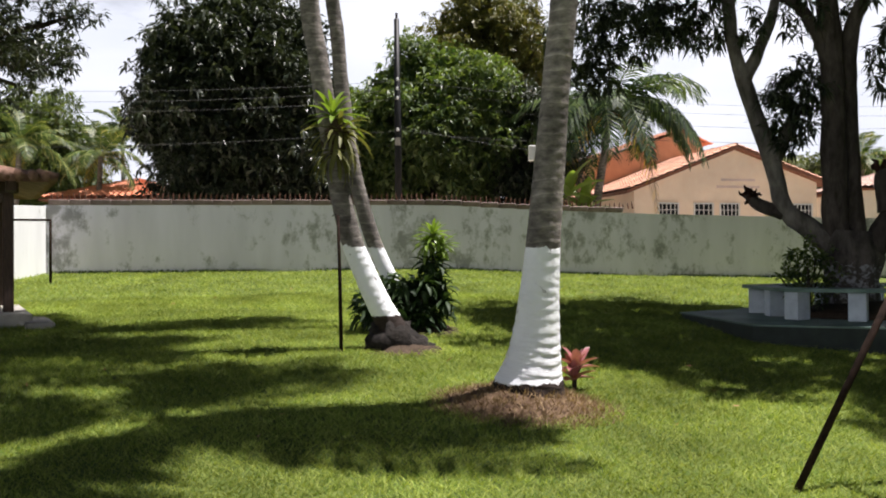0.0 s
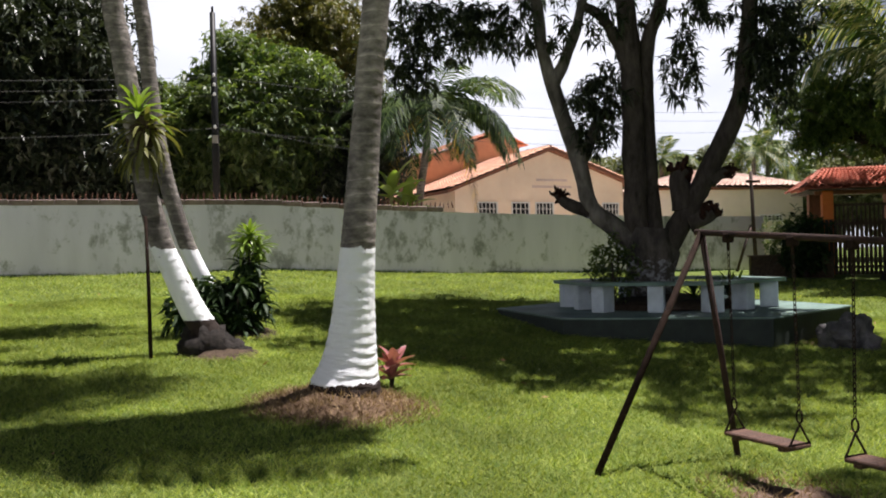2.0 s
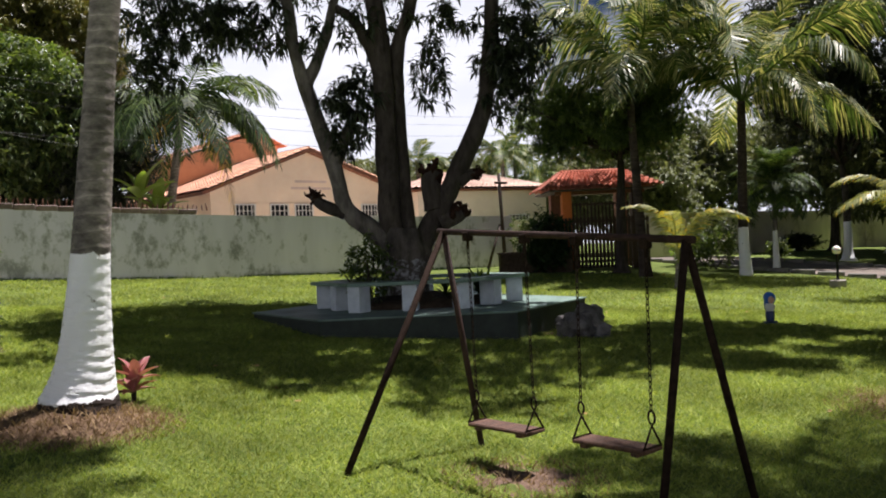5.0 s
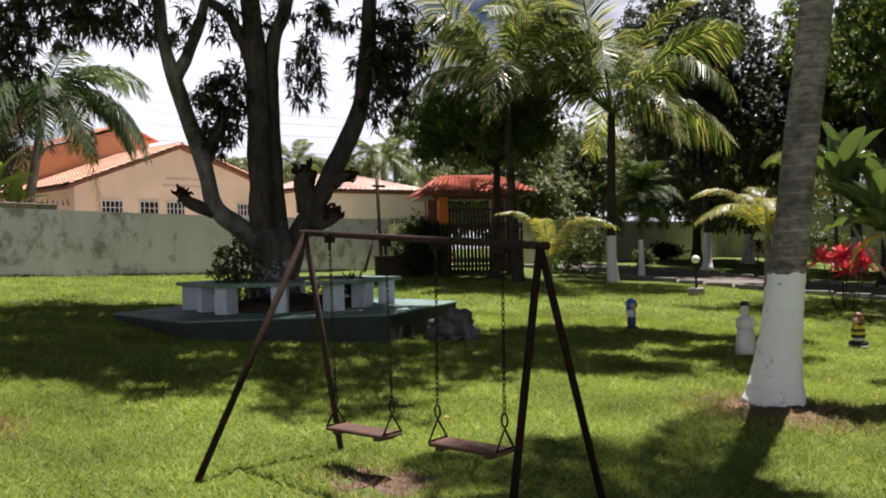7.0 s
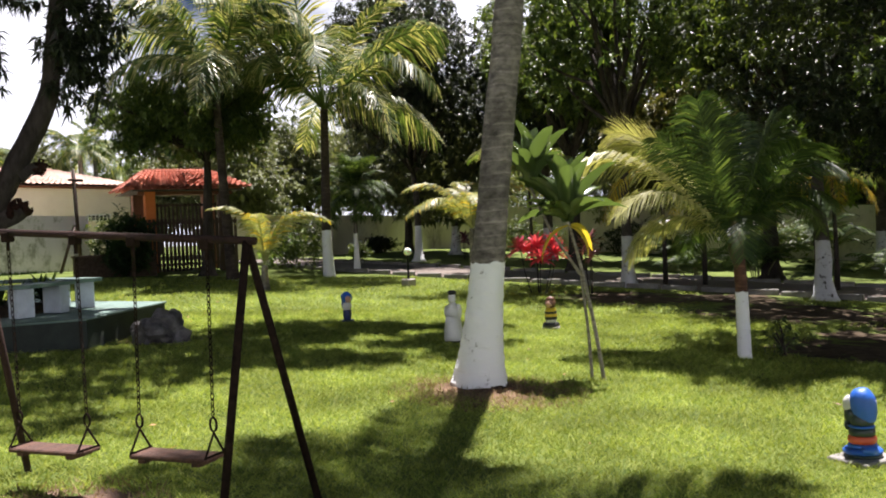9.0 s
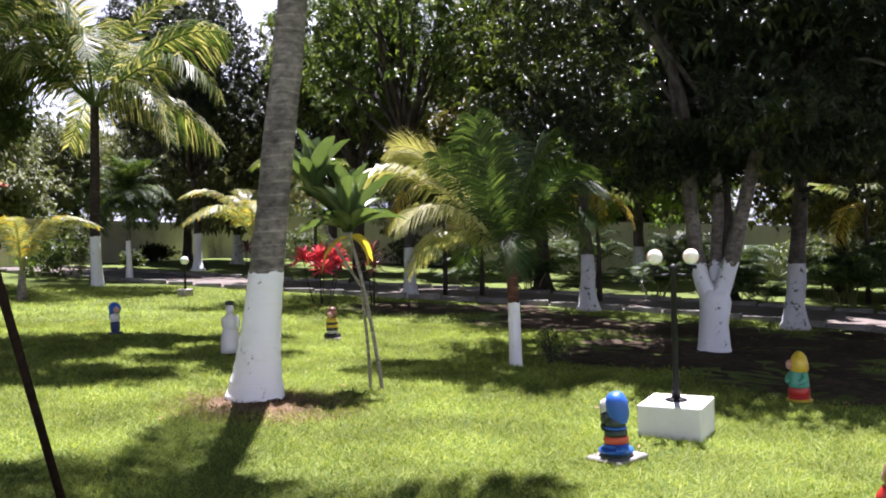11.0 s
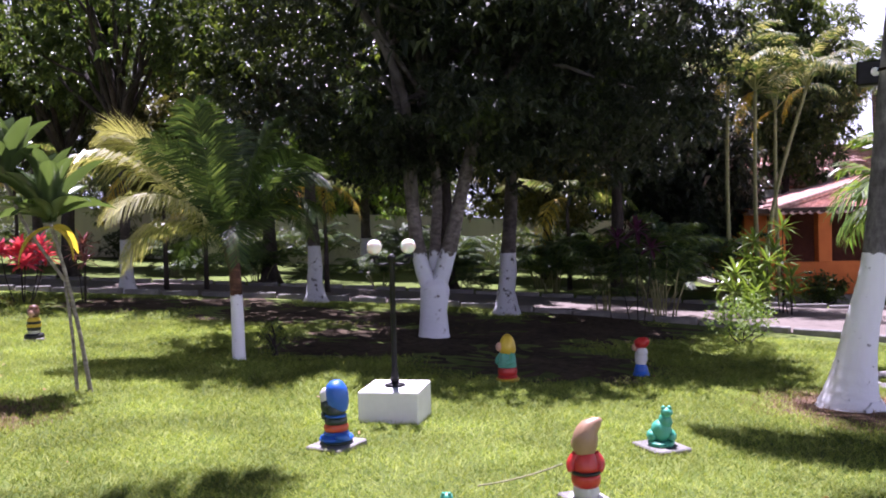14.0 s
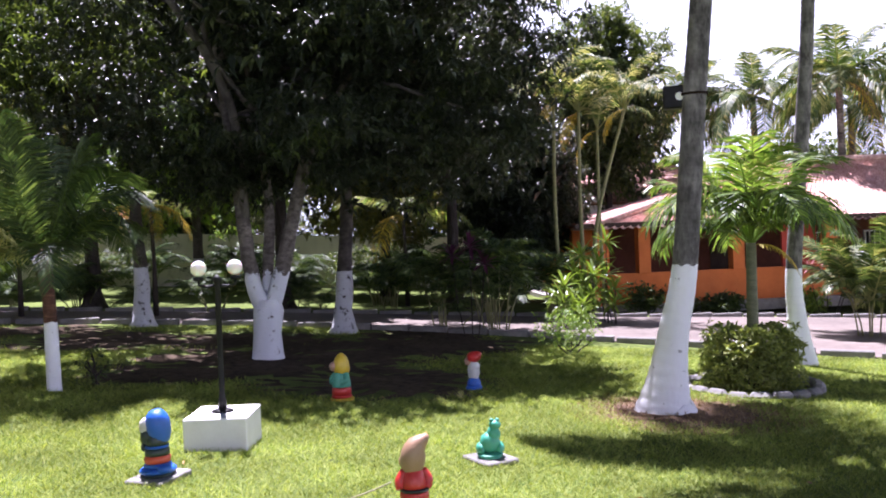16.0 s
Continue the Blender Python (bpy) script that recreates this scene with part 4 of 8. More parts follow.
def great_mango(at):
    """The many-stemmed mango in the ring bench."""
    r = np.random.default_rng(41)
    t = thing("mango_tree", at, "old many-stemmed mango tree with faded whitewash inside a ring bench", "tree")
    z0 = 0.54
    tm = trunk_material("mango_trunk_bark", 1.1, (0.045, 0.038, 0.033), (0.13, 0.11, 0.095), (0.27, 0.27, 0.28), 1.2, 0.2, 0.44)
    b = Build()
    b.tube([(0, 0, 0.1), (0, 0, 0.45), (0.0, 0, 0.85), (-0.02, 0.01, 1.25), (0.02, 0, 1.7)], [0.56, 0.44, 0.40, 0.46, 0.36], 20, wobble=0.25)
    part("trunk", b, tm, t, smooth=True)
    limbs = {
        "left": ([(-0.12, 0.05, 0.72), (-0.6, 0.27, 1.24), (-0.99, 0.42, 1.62), (-1.12, 0.47, 2.3), (-1.36, 0.56, 3.15), (-1.58, 0.64, 3.9), (-1.76, 0.7, 4.64), (-1.84, 0.73, 5.49), (-2.3, 0.78, 7.2)], 0.19, 0.09),
        "leftup": ([(-1.56, 0.63, 3.9), (-1.33, 0.55, 4.4), (-1.12, 0.47, 5.01), (-0.9, 0.44, 5.9)], 0.13, 0.07),
        "stub_left": ([(-0.98, 0.45, 1.50), (-1.24, 0.54, 1.60), (-1.42, 0.60, 1.71), (-1.52, 0.64, 1.86)], 0.14, 0.075),
        "sub": ([(-1.1, 0.47, 2.45), (-0.95, 0.40, 2.85), (-0.83, 0.35, 3.14), (-0.72, 0.3, 3.3)], 0.13, 0.075),
        "stem_a": ([(-0.14, 0.07, 0.72), (-0.22, 0.1, 1.44), (-0.23, 0.11, 2.26), (-0.23, 0.11, 3.28), (-0.25, 0.12, 4.31), (-0.32, 0.15, 5.35), (-0.5, 0.3, 7.4)], 0.225, 0.16),
        "stem_a_fork": ([(-0.22, 0.1, 3.8), (-0.43, 0.19, 4.54), (-0.66, 0.3, 5.03), (-0.98, 0.45, 5.32)], 0.13, 0.09),
        "stem_b": ([(0.16, 0.03, 0.81), (0.12, 0.12, 1.5), (0.07, 0.14, 2.57), (0.05, 0.12, 3.98), (0.09, 0.05, 4.69), (0.3, -0.1, 5.38), (0.6, -0.3, 7.4)], 0.165, 0.11),
        "right": ([(0.24, -0.11, 0.75), (0.52, -0.25, 1.3), (0.81, -0.38, 1.88), (1.10, -0.52, 2.52), (1.37, -0.64, 3.13), (1.51, -0.72, 3.75), (1.60, -0.78, 4.6), (1.62, -0.83, 5.3), (1.8, -0.95, 7.0)], 0.2, 0.125),
        "stub_right": ([(0.56, -0.27, 1.5), (0.48, -0.24, 2.01), (0.57, -0.28, 2.21)], 0.22, 0.15),
        "stub_low": ([(0.6, -0.31, 1.25), (0.85, -0.43, 1.35), (0.98, -0.49, 1.43)], 0.2, 0.13),
        "stub_high": ([(0.95, -0.48, 1.98), (1.12, -0.52, 2.10), (1.28, -0.6, 2.13)], 0.13, 0.08),
    }
    for key, (pts, a, c) in limbs.items():
        pts = [(x, y, z + z0 - (0.0 if "stub" in key else 0)) for x, y, z in pts]
        run = smooth_line3(pts, 22)
        lb = Build().tube(run, [a + (c - a) * i / 21 for i in range(22)], 14, wobble=0.28)
        part("limb", lb, barkpale_m if key in ("left", "sub", "leftup") else bark_m, t, smooth=True)
        if "stub" in key or key == "sub":
            e = pts[-1]
            k = Build()
            way = (Vector(pts[-1]) - Vector(pts[-2])).normalized()
            for _ in range(20):
                d = (way * 0.9 + Vector(r.normal(0, 0.75, 3)) + Vector((0, 0, 0.35))).normalized()
                h = r.uniform(0.5, 1.1) * min(c, 0.09) / 0.1
                s = Vector(e) + Vector(r.normal(0, c * 0.45, 3)) - way * c * r.uniform(0, 1.4)
                k.tube([s, s + d * 0.07 * h, s + d * 0.16 * h + Vector(r.normal(0, 0.03, 3)), s + d * 0.23 * h], [c * 0.6, c * 0.5, c * 0.28, 0.012], 6, wobble=0.6)
            part("broken_stub", k, burnt_m, t, "dark splintered branch stub", True)
    # foliage: hanging tufts along the upper limbs and the wide crown above
    tufts = []
    for c, rad, cnt in (((-1.9, 0.7, 5.3), (1.1, 0.9, 0.7), 30), ((-0.75, 0.35, 4.0), (0.62, 0.6, 0.75), 80), ((-0.95, 0.4, 3.2), (0.25, 0.3, 0.3), 8), ((-2.9, 0.9, 5.6), (1.2, 1.0, 0.6), 80), ((-3.9, 1.0, 5.5), (1.2, 1.1, 0.8), 100), ((-4.15, 0.9, 4.6), (0.5, 0.6, 0.5), 34), ((-0.35, 0.1, 5.5), (0.8, 0.7, 0.5), 26),
                        ((0.55, -0.3, 4.6), (0.35, 0.5, 0.8), 34), ((1.85, -0.95, 4.5), (0.65, 0.6, 1.0), 110), ((2.1, -1.05, 5.2), (0.65, 0.7, 0.8), 70), ((0.9, -0.5, 5.6), (0.8, 0.6, 0.4), 24)):
        e = unit(r.normal(0, 1, (cnt, 3)))
        tufts.append(np.array(c) + [0, 0, 0.0] + e * np.array(rad) * r.uniform(0.3, 1.05, (cnt, 1)))
    up, cc = crown_points(r, (1.1, -0.5, 8.2), (5.6, 6.9, 2.8), 135, 36, (0.12, 0.22), -0.4)
    # unseen bough added over the lawn to the east, to cast shade there
    east = crown_points(r, (6.9, -4.4, 8.3), (3.7, 2.9, 1.0), 84, 36, (0.12, 0.22), -0.6)[0]
    up = np.concatenate([up, east])
    part("limb", Build().tube(smooth_line3([(1.8, -0.95, 7.5), (3.6, -2.2, 8.2), (5.6, -3.6, 8.3), (7.6, -4.6, 8.5)], 14), [0.13 - 0.008 * i for i in range(14)], 8, wobble=0.2), bark_m, t, smooth=True)
    v, f = whorls(np.concatenate(tufts), 15, 0.225, 0.056, r, (-75, 40))
    # leaves along the sun's path are dropped so the bench's east end is lit
    fall_x, fall_y = up[:, 0] - 0.349 * (up[:, 2] - 0.5), up[:, 1] - 0.06 * (up[:, 2] - 0.5)
    up = up[((fall_x - 2.3) / 0.95) ** 2 + ((fall_y + 0.8) / 1.35) ** 2 > 1]
    v2, f2 = whorls(up, 10, 0.22, 0.062, r, (-55, 40))
    inner = np.array((1.1, -0.4, 8.5)) + unit(r.normal(0, 1, (760, 3))) * np.array((4.8, 6.0, 1.8)) * r.uniform(0.1, 1.0, (760, 1))
    inner = inner[((inner[:, 0] - 5.1) / 1.2) ** 2 + ((inner[:, 1] + 0.3) / 1.6) ** 2 > 1]
    part("crown", tri_mesh("crown", *join([(v, f), (v2, f2), whorls(inner, 5, 0.5, 0.24, r, (-60, 60))]), mango_m), None, t)
    for i in range(26):
        s = Vector(((-2.3, 0.78, 7.2), (-0.5, 0.3, 7.4), (0.5, -0.3, 7.4), (1.8, -0.95, 7.0))[i % 4]) + Vector((0, 0, 0.5))
        part("branch", Build().tube(bend(s, cc[i], 0.2, 6, r, 0.15), [0.09 * (1 - 0.16 * j) for j in range(6)], 6), bark_m, t, smooth=True)
    return t


great_mango(MANGO_AT)

# trees beyond the north wall
tree((-8.6, 37.0, 1.7), "huge dense dark mango tree beyond the wall", [(0, 0, 0), (0.1, 0, 2), (0, 0, 4)], 20, (0, 0, 6.4), (4.3, 4.2, 6.0), mango_m, 170, 46, 7, 0.36, 0.12, 51, group="trees beyond the wall", core=6000, r0=0.45, low=-0.98, shell=0.7, spread=(-60, 45))
tree((-0.4, 40.0, 1.7), "dense rounded mango tree beyond the wall", [(0, 0, 0), (0.1, 0, 2), (0, 0, 4)], 20, (0, 0, 5.6), (4.6, 4.2, 4.8), mid_m, 95, 64, 7, 0.34, 0.11, 52, group="trees beyond the wall", core=2400, r0=0.4, low=-0.95, shell=0.6)
tree((2.6, 45.5, 1.7), "tall tree with ochre-tinged leaves beyond the wall", [(0, 0, 0), (0.1, 0, 3), (0, 0, 6)], 20, (0, 0, 10.5), (4.2, 4.0, 4.2), mango3_m, 90, 44, 7, 0.32, 0.09, 53, group="trees beyond the wall", core=1200, r0=0.4, low=-0.8, shell=0.55)
tree((-4.6, 43.0, 1.7), "dark broadleaf tree beyond the wall", [(0, 0, 0), (0.1, 0, 2), (0, 0, 4)], 12, (0, 0, 4.8), (4.2, 4.0, 4.0), mid_m, 70, 46, 7, 0.34, 0.09, 54, group="trees beyond the wall", core=1300, r0=0.4, low=-0.9, shell=0.55)
tree((4.6, 40.0, 1.5), "dark broadleaf tree beyond the wall", [(0, 0, 0), (0.1, 0, 2), (0, 0, 4)], 12, (-0.6, 0, 4.8), (2.6, 3.0, 4.0), mango_m, 60, 40, 7, 0.32, 0.085, 55, group="trees beyond the wall", core=600, r0=0.35, low=-0.9, shell=0.55)
tree((-27.0, 54.0, 2.0), "leafy green tree beyond the wall", [(0, 0, 0), (0.1, 0, 2), (0, 0, 4)], 12, (0, 0, 6.5), (6.5, 5.0, 4.6), mango2_m, 70, 36, 7, 0.42, 0.13, 56, group="trees beyond the wall", core=500, r0=0.35, low=-0.9)
tree((-12.6, 17.6, 0.98), "mango tree whose branches hang over the hut", [(0, 0, -0.1), (0.1, 0, 2), (0.3, 0, 4)], 16, (2.0, 0.2, 6.4), (3.6, 3.2, 2.6), mango_m, 70, 40, 10, 0.2, 0.062, 57, r0=0.3, low=-0.8)

# trees near the gate and along the driveway
tree((19.6, 24.3, 0.6), "dark mango tree beside the gatehouse", [(0, 0, -0.1), (0.1, 0, 2), (0.3, 0.1, 4)], 16, (-0.4, 0, 5.3), (3.4, 3.1, 1.8), mid_m, 70, 42, 10, 0.2, 0.068, 61, group="driveway trees", core=500, r0=0.2, low=-0.8)
tree((31.5, 24.4, 0.5), "dark mango tree beyond the driveway with whitewashed trunk", [(0, 0, -0.1), (0.05, 0, 2), (0, 0.1, 4)], 16, (-0.3, 0, 8.4), (4.5, 4.2, 5.2), mango_m, 80, 42, 10, 0.21, 0.072, 62, group="driveway trees", core=1300, r0=0.18, low=-0.8, trunk_mat=trunk_material("tree_trunk_bark", 1.6, (0.04, 0.035, 0.03), (0.1, 0.085, 0.075)))
WHITEWASH = trunk_material("tree_trunk_bark", 1.5, (0.05, 0.042, 0.036), (0.12, 0.1, 0.09), (0.52, 0.53, 0.56), speck=0.56)
tree((24.31, 10.9, -0.13), "mango tree beside the driveway, white painted foot", [(0, 0, -0.1), (0.01, 0, 1.5), (0, 0, 3.1), (0, 0, 4.5)], 18, (0, 0.3, 8.2), (4.0, 4.0, 3.2), mid_m, 64, 30, 10, 0.2, 0.068, 63, group="driveway trees", core=120, r0=0.17, low=-0.8, trunk_mat=WHITEWASH)
tree((23.56, 5.3, -0.41), "mango tree beside the driveway, white painted foot", [(0, 0, -0.1), (0, 0, 1.5), (-0.05, 0.06, 3.0), (0, 0, 4.3)], 18, (0, 0.3, 7.8), (4.1, 4.3, 3.2), mango2_m, 68, 30, 10, 0.2, 0.068, 64, group="driveway trees", core=120, r0=0.19, low=-0.8, trunk_mat=WHITEWASH)
tree((21.9, 0.16, -0.66), "mango tree beside the driveway, white painted foot", [(0, 0, -0.1), (0, -0.1, 1.6), (0, -0.2, 3.1), (0, -0.18, 4.3)], 18, (0.2, -0.8, 5.9), (4.0, 4.8, 3.7), mango_m, 95, 42, 10, 0.2, 0.068, 65, group="driveway trees", core=700, r0=0.2, low=-0.8, trunk_mat=WHITEWASH)


def forked_mango(at):
    r = np.random.default_rng(66)
    t = thing("mango_tree", at, "broad mango tree forking low from a white painted trunk", "tree", "driveway trees")
    tm = trunk_material("tree_trunk_bark", 1.58, (0.07, 0.06, 0.05), (0.22, 0.19, 0.17), (0.66, 0.68, 0.72), edge=0.22, speck=0.6)
    part("trunk", Build().tube([(0, 0, -0.1), (0, 0, 0.1), (0, -0.02, 0.5), (0, -0.04, 0.9), (0, -0.05, 1.1)], [0.34, 0.28, 0.25, 0.27, 0.2], 16, wobble=0.15), tm, t, smooth=True)
    for pts, a, c in (([(0, 0, 0.8), (-0.02, 0.2, 1.4), (-0.03, 0.32, 2.4), (-0.06, 0.56, 4.8), (-0.09, 0.73, 6.3)], 0.165, 0.09),
                      ([(0, -0.04, 0.8), (0.03, -0.32, 1.6), (0.04, -0.52, 2.45), (0.06, -0.98, 4.2), (0.07, -1.2, 5.4)], 0.165, 0.09),
                      ([(0.05, 0, 0.7), (0.25, -0.05, 1.7), (0.3, -0.1, 3.0), (0.9, 0.2, 5.0)], 0.13, 0.07)):
        part("limb", Build().tube(smooth_line3(pts, 16), [a + (c - a) * i / 15 for i in range(16)], 12, wobble=0.2), tm, t, smooth=True)
    pts, cc = crown_points(r, (0.3, -0.5, 6.7), (5.0, 6.1, 4.1), 170, 50, (0.10, 0.21), -0.9, 0.4)
    pts = np.concatenate([pts, crown_points(r, (-0.6, -0.8, 3.9), (3.3, 4.7, 1.0), 62, 46, (0.14, 0.24), -0.9, 0.3)[0]])
    # leaves cut away on the camera's side to show a bare sunlit bough
    gap = (pts[:, 0] < -0.2) & (pts[:, 2] > 3.9) & (pts[:, 2] < 7.6) & (np.abs(pts[:, 1] - (0.25 + 0.52 * (pts[:, 2] - 4.3))) < 0.42)
    pts = pts[~gap]
    for way, thick in (([(-0.05, 0.3, 2.6), (-0.4, 0.36, 4.3), (-0.9, 0.62, 5.2), (-1.4, 1.0, 5.9), (-2.0, 1.5, 6.7), (-2.6, 2.0, 7.6)], 0.1), ([(-0.9, 0.62, 5.2), (-1.1, 0.72, 5.8), (-1.5, 0.85, 6.8), (-1.8, 1.0, 7.6)], 0.06)):
        part("limb", Build().tube(smooth_line3(way, 18), [thick * (1 - 0.5 * i / 17) for i in range(18)], 10, wobble=0.25), barkpale_m, t, smooth=True)
    pts = pts[(pts[:, 1] < 1.2) | (r.random(len(pts)) < 0.62)]
    # clumps picked by a wave take a lighter leaf to imitate sunlit leaves
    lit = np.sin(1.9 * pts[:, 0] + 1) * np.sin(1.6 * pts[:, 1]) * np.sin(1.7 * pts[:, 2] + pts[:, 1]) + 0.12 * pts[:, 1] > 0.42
    part("lit_foliage", tri_mesh("lit_foliage", *whorls(pts[lit], 12, 0.16, 0.056, r, (-50, 45)), mango2_m), None, t, "lighter olive leaves, sunlight put into their colour")
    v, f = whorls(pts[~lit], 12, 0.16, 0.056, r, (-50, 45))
    inner = np.array((0.2, -0.4, 6.6)) + unit(r.normal(0, 1, (1100, 3))) * np.array((4.4, 5.2, 3.4)) * r.uniform(0.1, 0.9, (1100, 1))
    inner = inner[inner[:, 1] < 1.0]
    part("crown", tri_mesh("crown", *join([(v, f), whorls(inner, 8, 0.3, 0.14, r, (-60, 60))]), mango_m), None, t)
    for i in range(26):
        s = ((-0.09, 0.73, 6.2), (0.07, -1.2, 5.3), (0.9, 0.2, 4.9), (-0.05, 0.5, 4.4), (0.06, -0.9, 4.0))[i % 5]
        part("branch", Build().tube(bend(s, cc[i], 0.2, 6, r, 0.15), [0.07 * (1 - 0.16 * j) for j in range(6)], 6), barkpale_m, t, smooth=True)


forked_mango((16.75, 1.46, -0.52))
# woods beyond the driveway; the four near x = 30 are added to shade it
# ochre and bright crowns near x = 38 have sunlight put into their colour
for i, (x, y, h, rx, rz, mm) in enumerate(((37.5, 14, 7.4, 4.2, 4.4, mango3_m), (38.5, 6.5, 7.6, 4.4, 4.6, bright_m), (37.5, -1.5, 7.2, 4.2, 4.6, mango3_m), (29.7, 15.5, 8.4, 3.4, 3.0, mango2_m), (30.0, 8.4, 8.6, 3.6, 3.2, mango_m), (29.6, 2.2, 8.4, 3.4, 3.2, mango2_m), (30.5, -3.6, 8.0, 3.7, 3.6, mango_m), (38, 27, 6.2, 4.4, 3.8, farleaf_m), (38, 45, 6, 5, 4, farleaf_m), (31, 58, 6.5, 4, 3.4, farleaf_m), (44, 44, 7, 5, 4.6, farleaf_m), (48, 20, 7.5, 5.5, 5, farleaf_m), (50, 8, 8, 5.5, 5.5, farleaf_m), (49, -4, 7.5, 5.5, 5.2, farleaf_m), (58, 32, 8, 6, 5, mango2_m), (33.5, 41, 6.0, 4.6, 3.2, farleaf_m), (39, 31, 6.6, 5, 3.8, farleaf_m), (24, 58, 6.4, 4.0, 3.0, farleaf_m), (36.5, 20.5, 9.5, 4.5, 4.8, mango_m), (40.5, -12.2, 10.2, 3.5, 5.6, mango2_m), (34, -6.5, 6.0, 3.0, 3.8, mango_m))):
    tree((x, y, ground_z(x, y)), "leafy green tree beyond the driveway", [(0, 0, -0.1), (0.1, 0, h * 0.3), (0, 0, h * 0.5)], 10, (0, 0, h - (0.1 if x < 34 and y < 25 else 1.6)), (rx, rx, rz), mm, 75, 34, 9, 0.29, 0.11, 70 + i, group="far trees", core=900 if mm is farleaf_m or y < -5 else 120, r0=0.25, low=-0.85, trunk_mat=WHITEWASH if 30 < x < 45 and 0 < y < 30 else None)
for i, (x, y, s) in enumerate(((-40, 75, 1.3), (-14, 70, 1.0), (18, 64, 1.0), (50, 70, 1.2), (70, 50, 1.3), (36, 75, 1.0), (80, 12, 1.3), (75, -20, 1.3), (60, -32, 1.2))):
    tree((x, y, ground_z(x, y)), "distant leafy tree on the skyline", [(0, 0, -0.1), (0.1, 0, 2), (0, 0, 3)], 8, (0, 0, 4.6 * s), (6.5 * s, 6.5 * s, 3.8 * s), mango2_m, 60, 26, 6, 0.6, 0.2, 90 + i, group="far trees", core=250, r0=0.3, low=-0.85)

# ---------------- swing ----------------
def swing_set():
    t = thing("swing_set", (0, 0, 0), "rusty steel frame swing with two hanging plank seats", "swing")
    al, ar = Vector((3.29, 5.99, 1.835)), Vector((3.835, 3.925, 1.69))
    feet = {"A": (al, (2.25, 5.68)), "B": (al, (3.61, 6.09)), "C": (ar, (4.45, 4.03)), "D": (ar, (3.41, 3.79))}
    d = (ar - al).normalized()
    part("top_bar", Build().tube([al - d * 0.06, ar + d * 0.06], 0.024, 14), rust_m, t, "rusty red top bar", True)
    for k, (top, (x, y)) in feet.items():
        foot = Vector((x, y, ground_z(x, y) - 0.08))
        part("leg", Build().tube([top, foot], 0.0245, 12), rust_m if k == "B" else steel_m, t, smooth=True)
    # seats: end points along the bar and drop
    for u0, u1, hz, sw in ((0.125, 0.395, 0.30, 0.02), (0.61, 0.867, 0.385, -0.02)):
        a, b = al.lerp(ar, u0), al.lerp(ar, u1)
        side = Vector((-d.y, d.x, 0))
        seat_z = ground_z(*((a + b) / 2).xy) + hz
        seat = Matrix.Translation(((a.x + b.x) / 2 + side.x * sw, (a.y + b.y) / 2 + side.y * sw, seat_z)) @ Matrix.Rotation(math.atan2(d.y, d.x), 4, "Z")
        ln = (b - a).length
        part("seat", Build().box((0, 0, 0), (ln + 0.02, 0.2, 0.028), bevel=0.008).box((-ln * 0.36, 0, -0.026), (0.06, 0.18, 0.025), bevel=0.005).box((ln * 0.36, 0, -0.026), (0.06, 0.18, 0.025), bevel=0.005), seat_m, t, "worn brown plank seat", m=seat)
        for q, sx in ((a, -ln / 2), (b, ln / 2)):
            end = seat @ Vector((sx, 0, 0))
            clamp = Build().box((q.x, q.y, q.z - 0.03), (0.06, 0.075, 0.07), rz=math.degrees(math.atan2(d.y, d.x)), bevel=0.01).tube([q + Vector((0, 0, -0.06)), q + Vector((0, 0, -0.12))], 0.012, 8)
            part("hanger", clamp, steel_m, t)
            ring_c = end + Vector((0, 0, 0.17))
            tri = Build()
            for s in (-1, 1):
                e = seat @ Vector((sx, s * 0.095, 0.01))
                tri.tube([ring_c + Vector((0, 0, -0.02)), e], 0.007, 6)
            tri.tube([seat @ Vector((sx, -0.095, 0.018)), seat @ Vector((sx, 0.095, 0.018))], 0.007, 6)
            part("stirrup", tri, steel_m, t)
            rg = Build()
            rg.tube([ring_c + Vector((math.cos(j * math.pi / 6) * 0.024 * d.x, math.cos(j * math.pi / 6) * 0.024 * d.y, 0.03 + math.sin(j * math.pi / 6) * 0.042)) for j in range(13)], 0.007, 6)
            part("ring", rg, steel_m, t)
            top = q + Vector((0, 0, -0.12))
            bot = ring_c + Vector((0, 0, 0.07))
            ch, n = Build(), int((top - bot).length / 0.036)
            for i in range(n):
                c = bot.lerp(top, (i + 0.5) / n)
                h, w = (top - bot).length / n * 0.62, 0.0105
                ax = d if i % 2 else side
                loop = [c + ax * w * math.sin(2 * math.pi * j / 8) + Vector((0, 0, h * math.cos(2 * math.pi * j / 8))) for j in range(9)]
                ch.tube(loop, 0.0035, 4, caps=False)
            part("chain", ch, steel_m, t)
    return t


swing_set()


# ---------------- ring bench and platform ----------------
def hexagon(r, turn, n=6):
    return [(r * math.cos(radians(turn + i * 360 / n)), r * math.sin(radians(turn + i * 360 / n))) for i in range(n)]


PLAT = (7.14, 14.60)
PLAT_Z = ground_z(*PLAT) + 0.13
TURN = 34.0


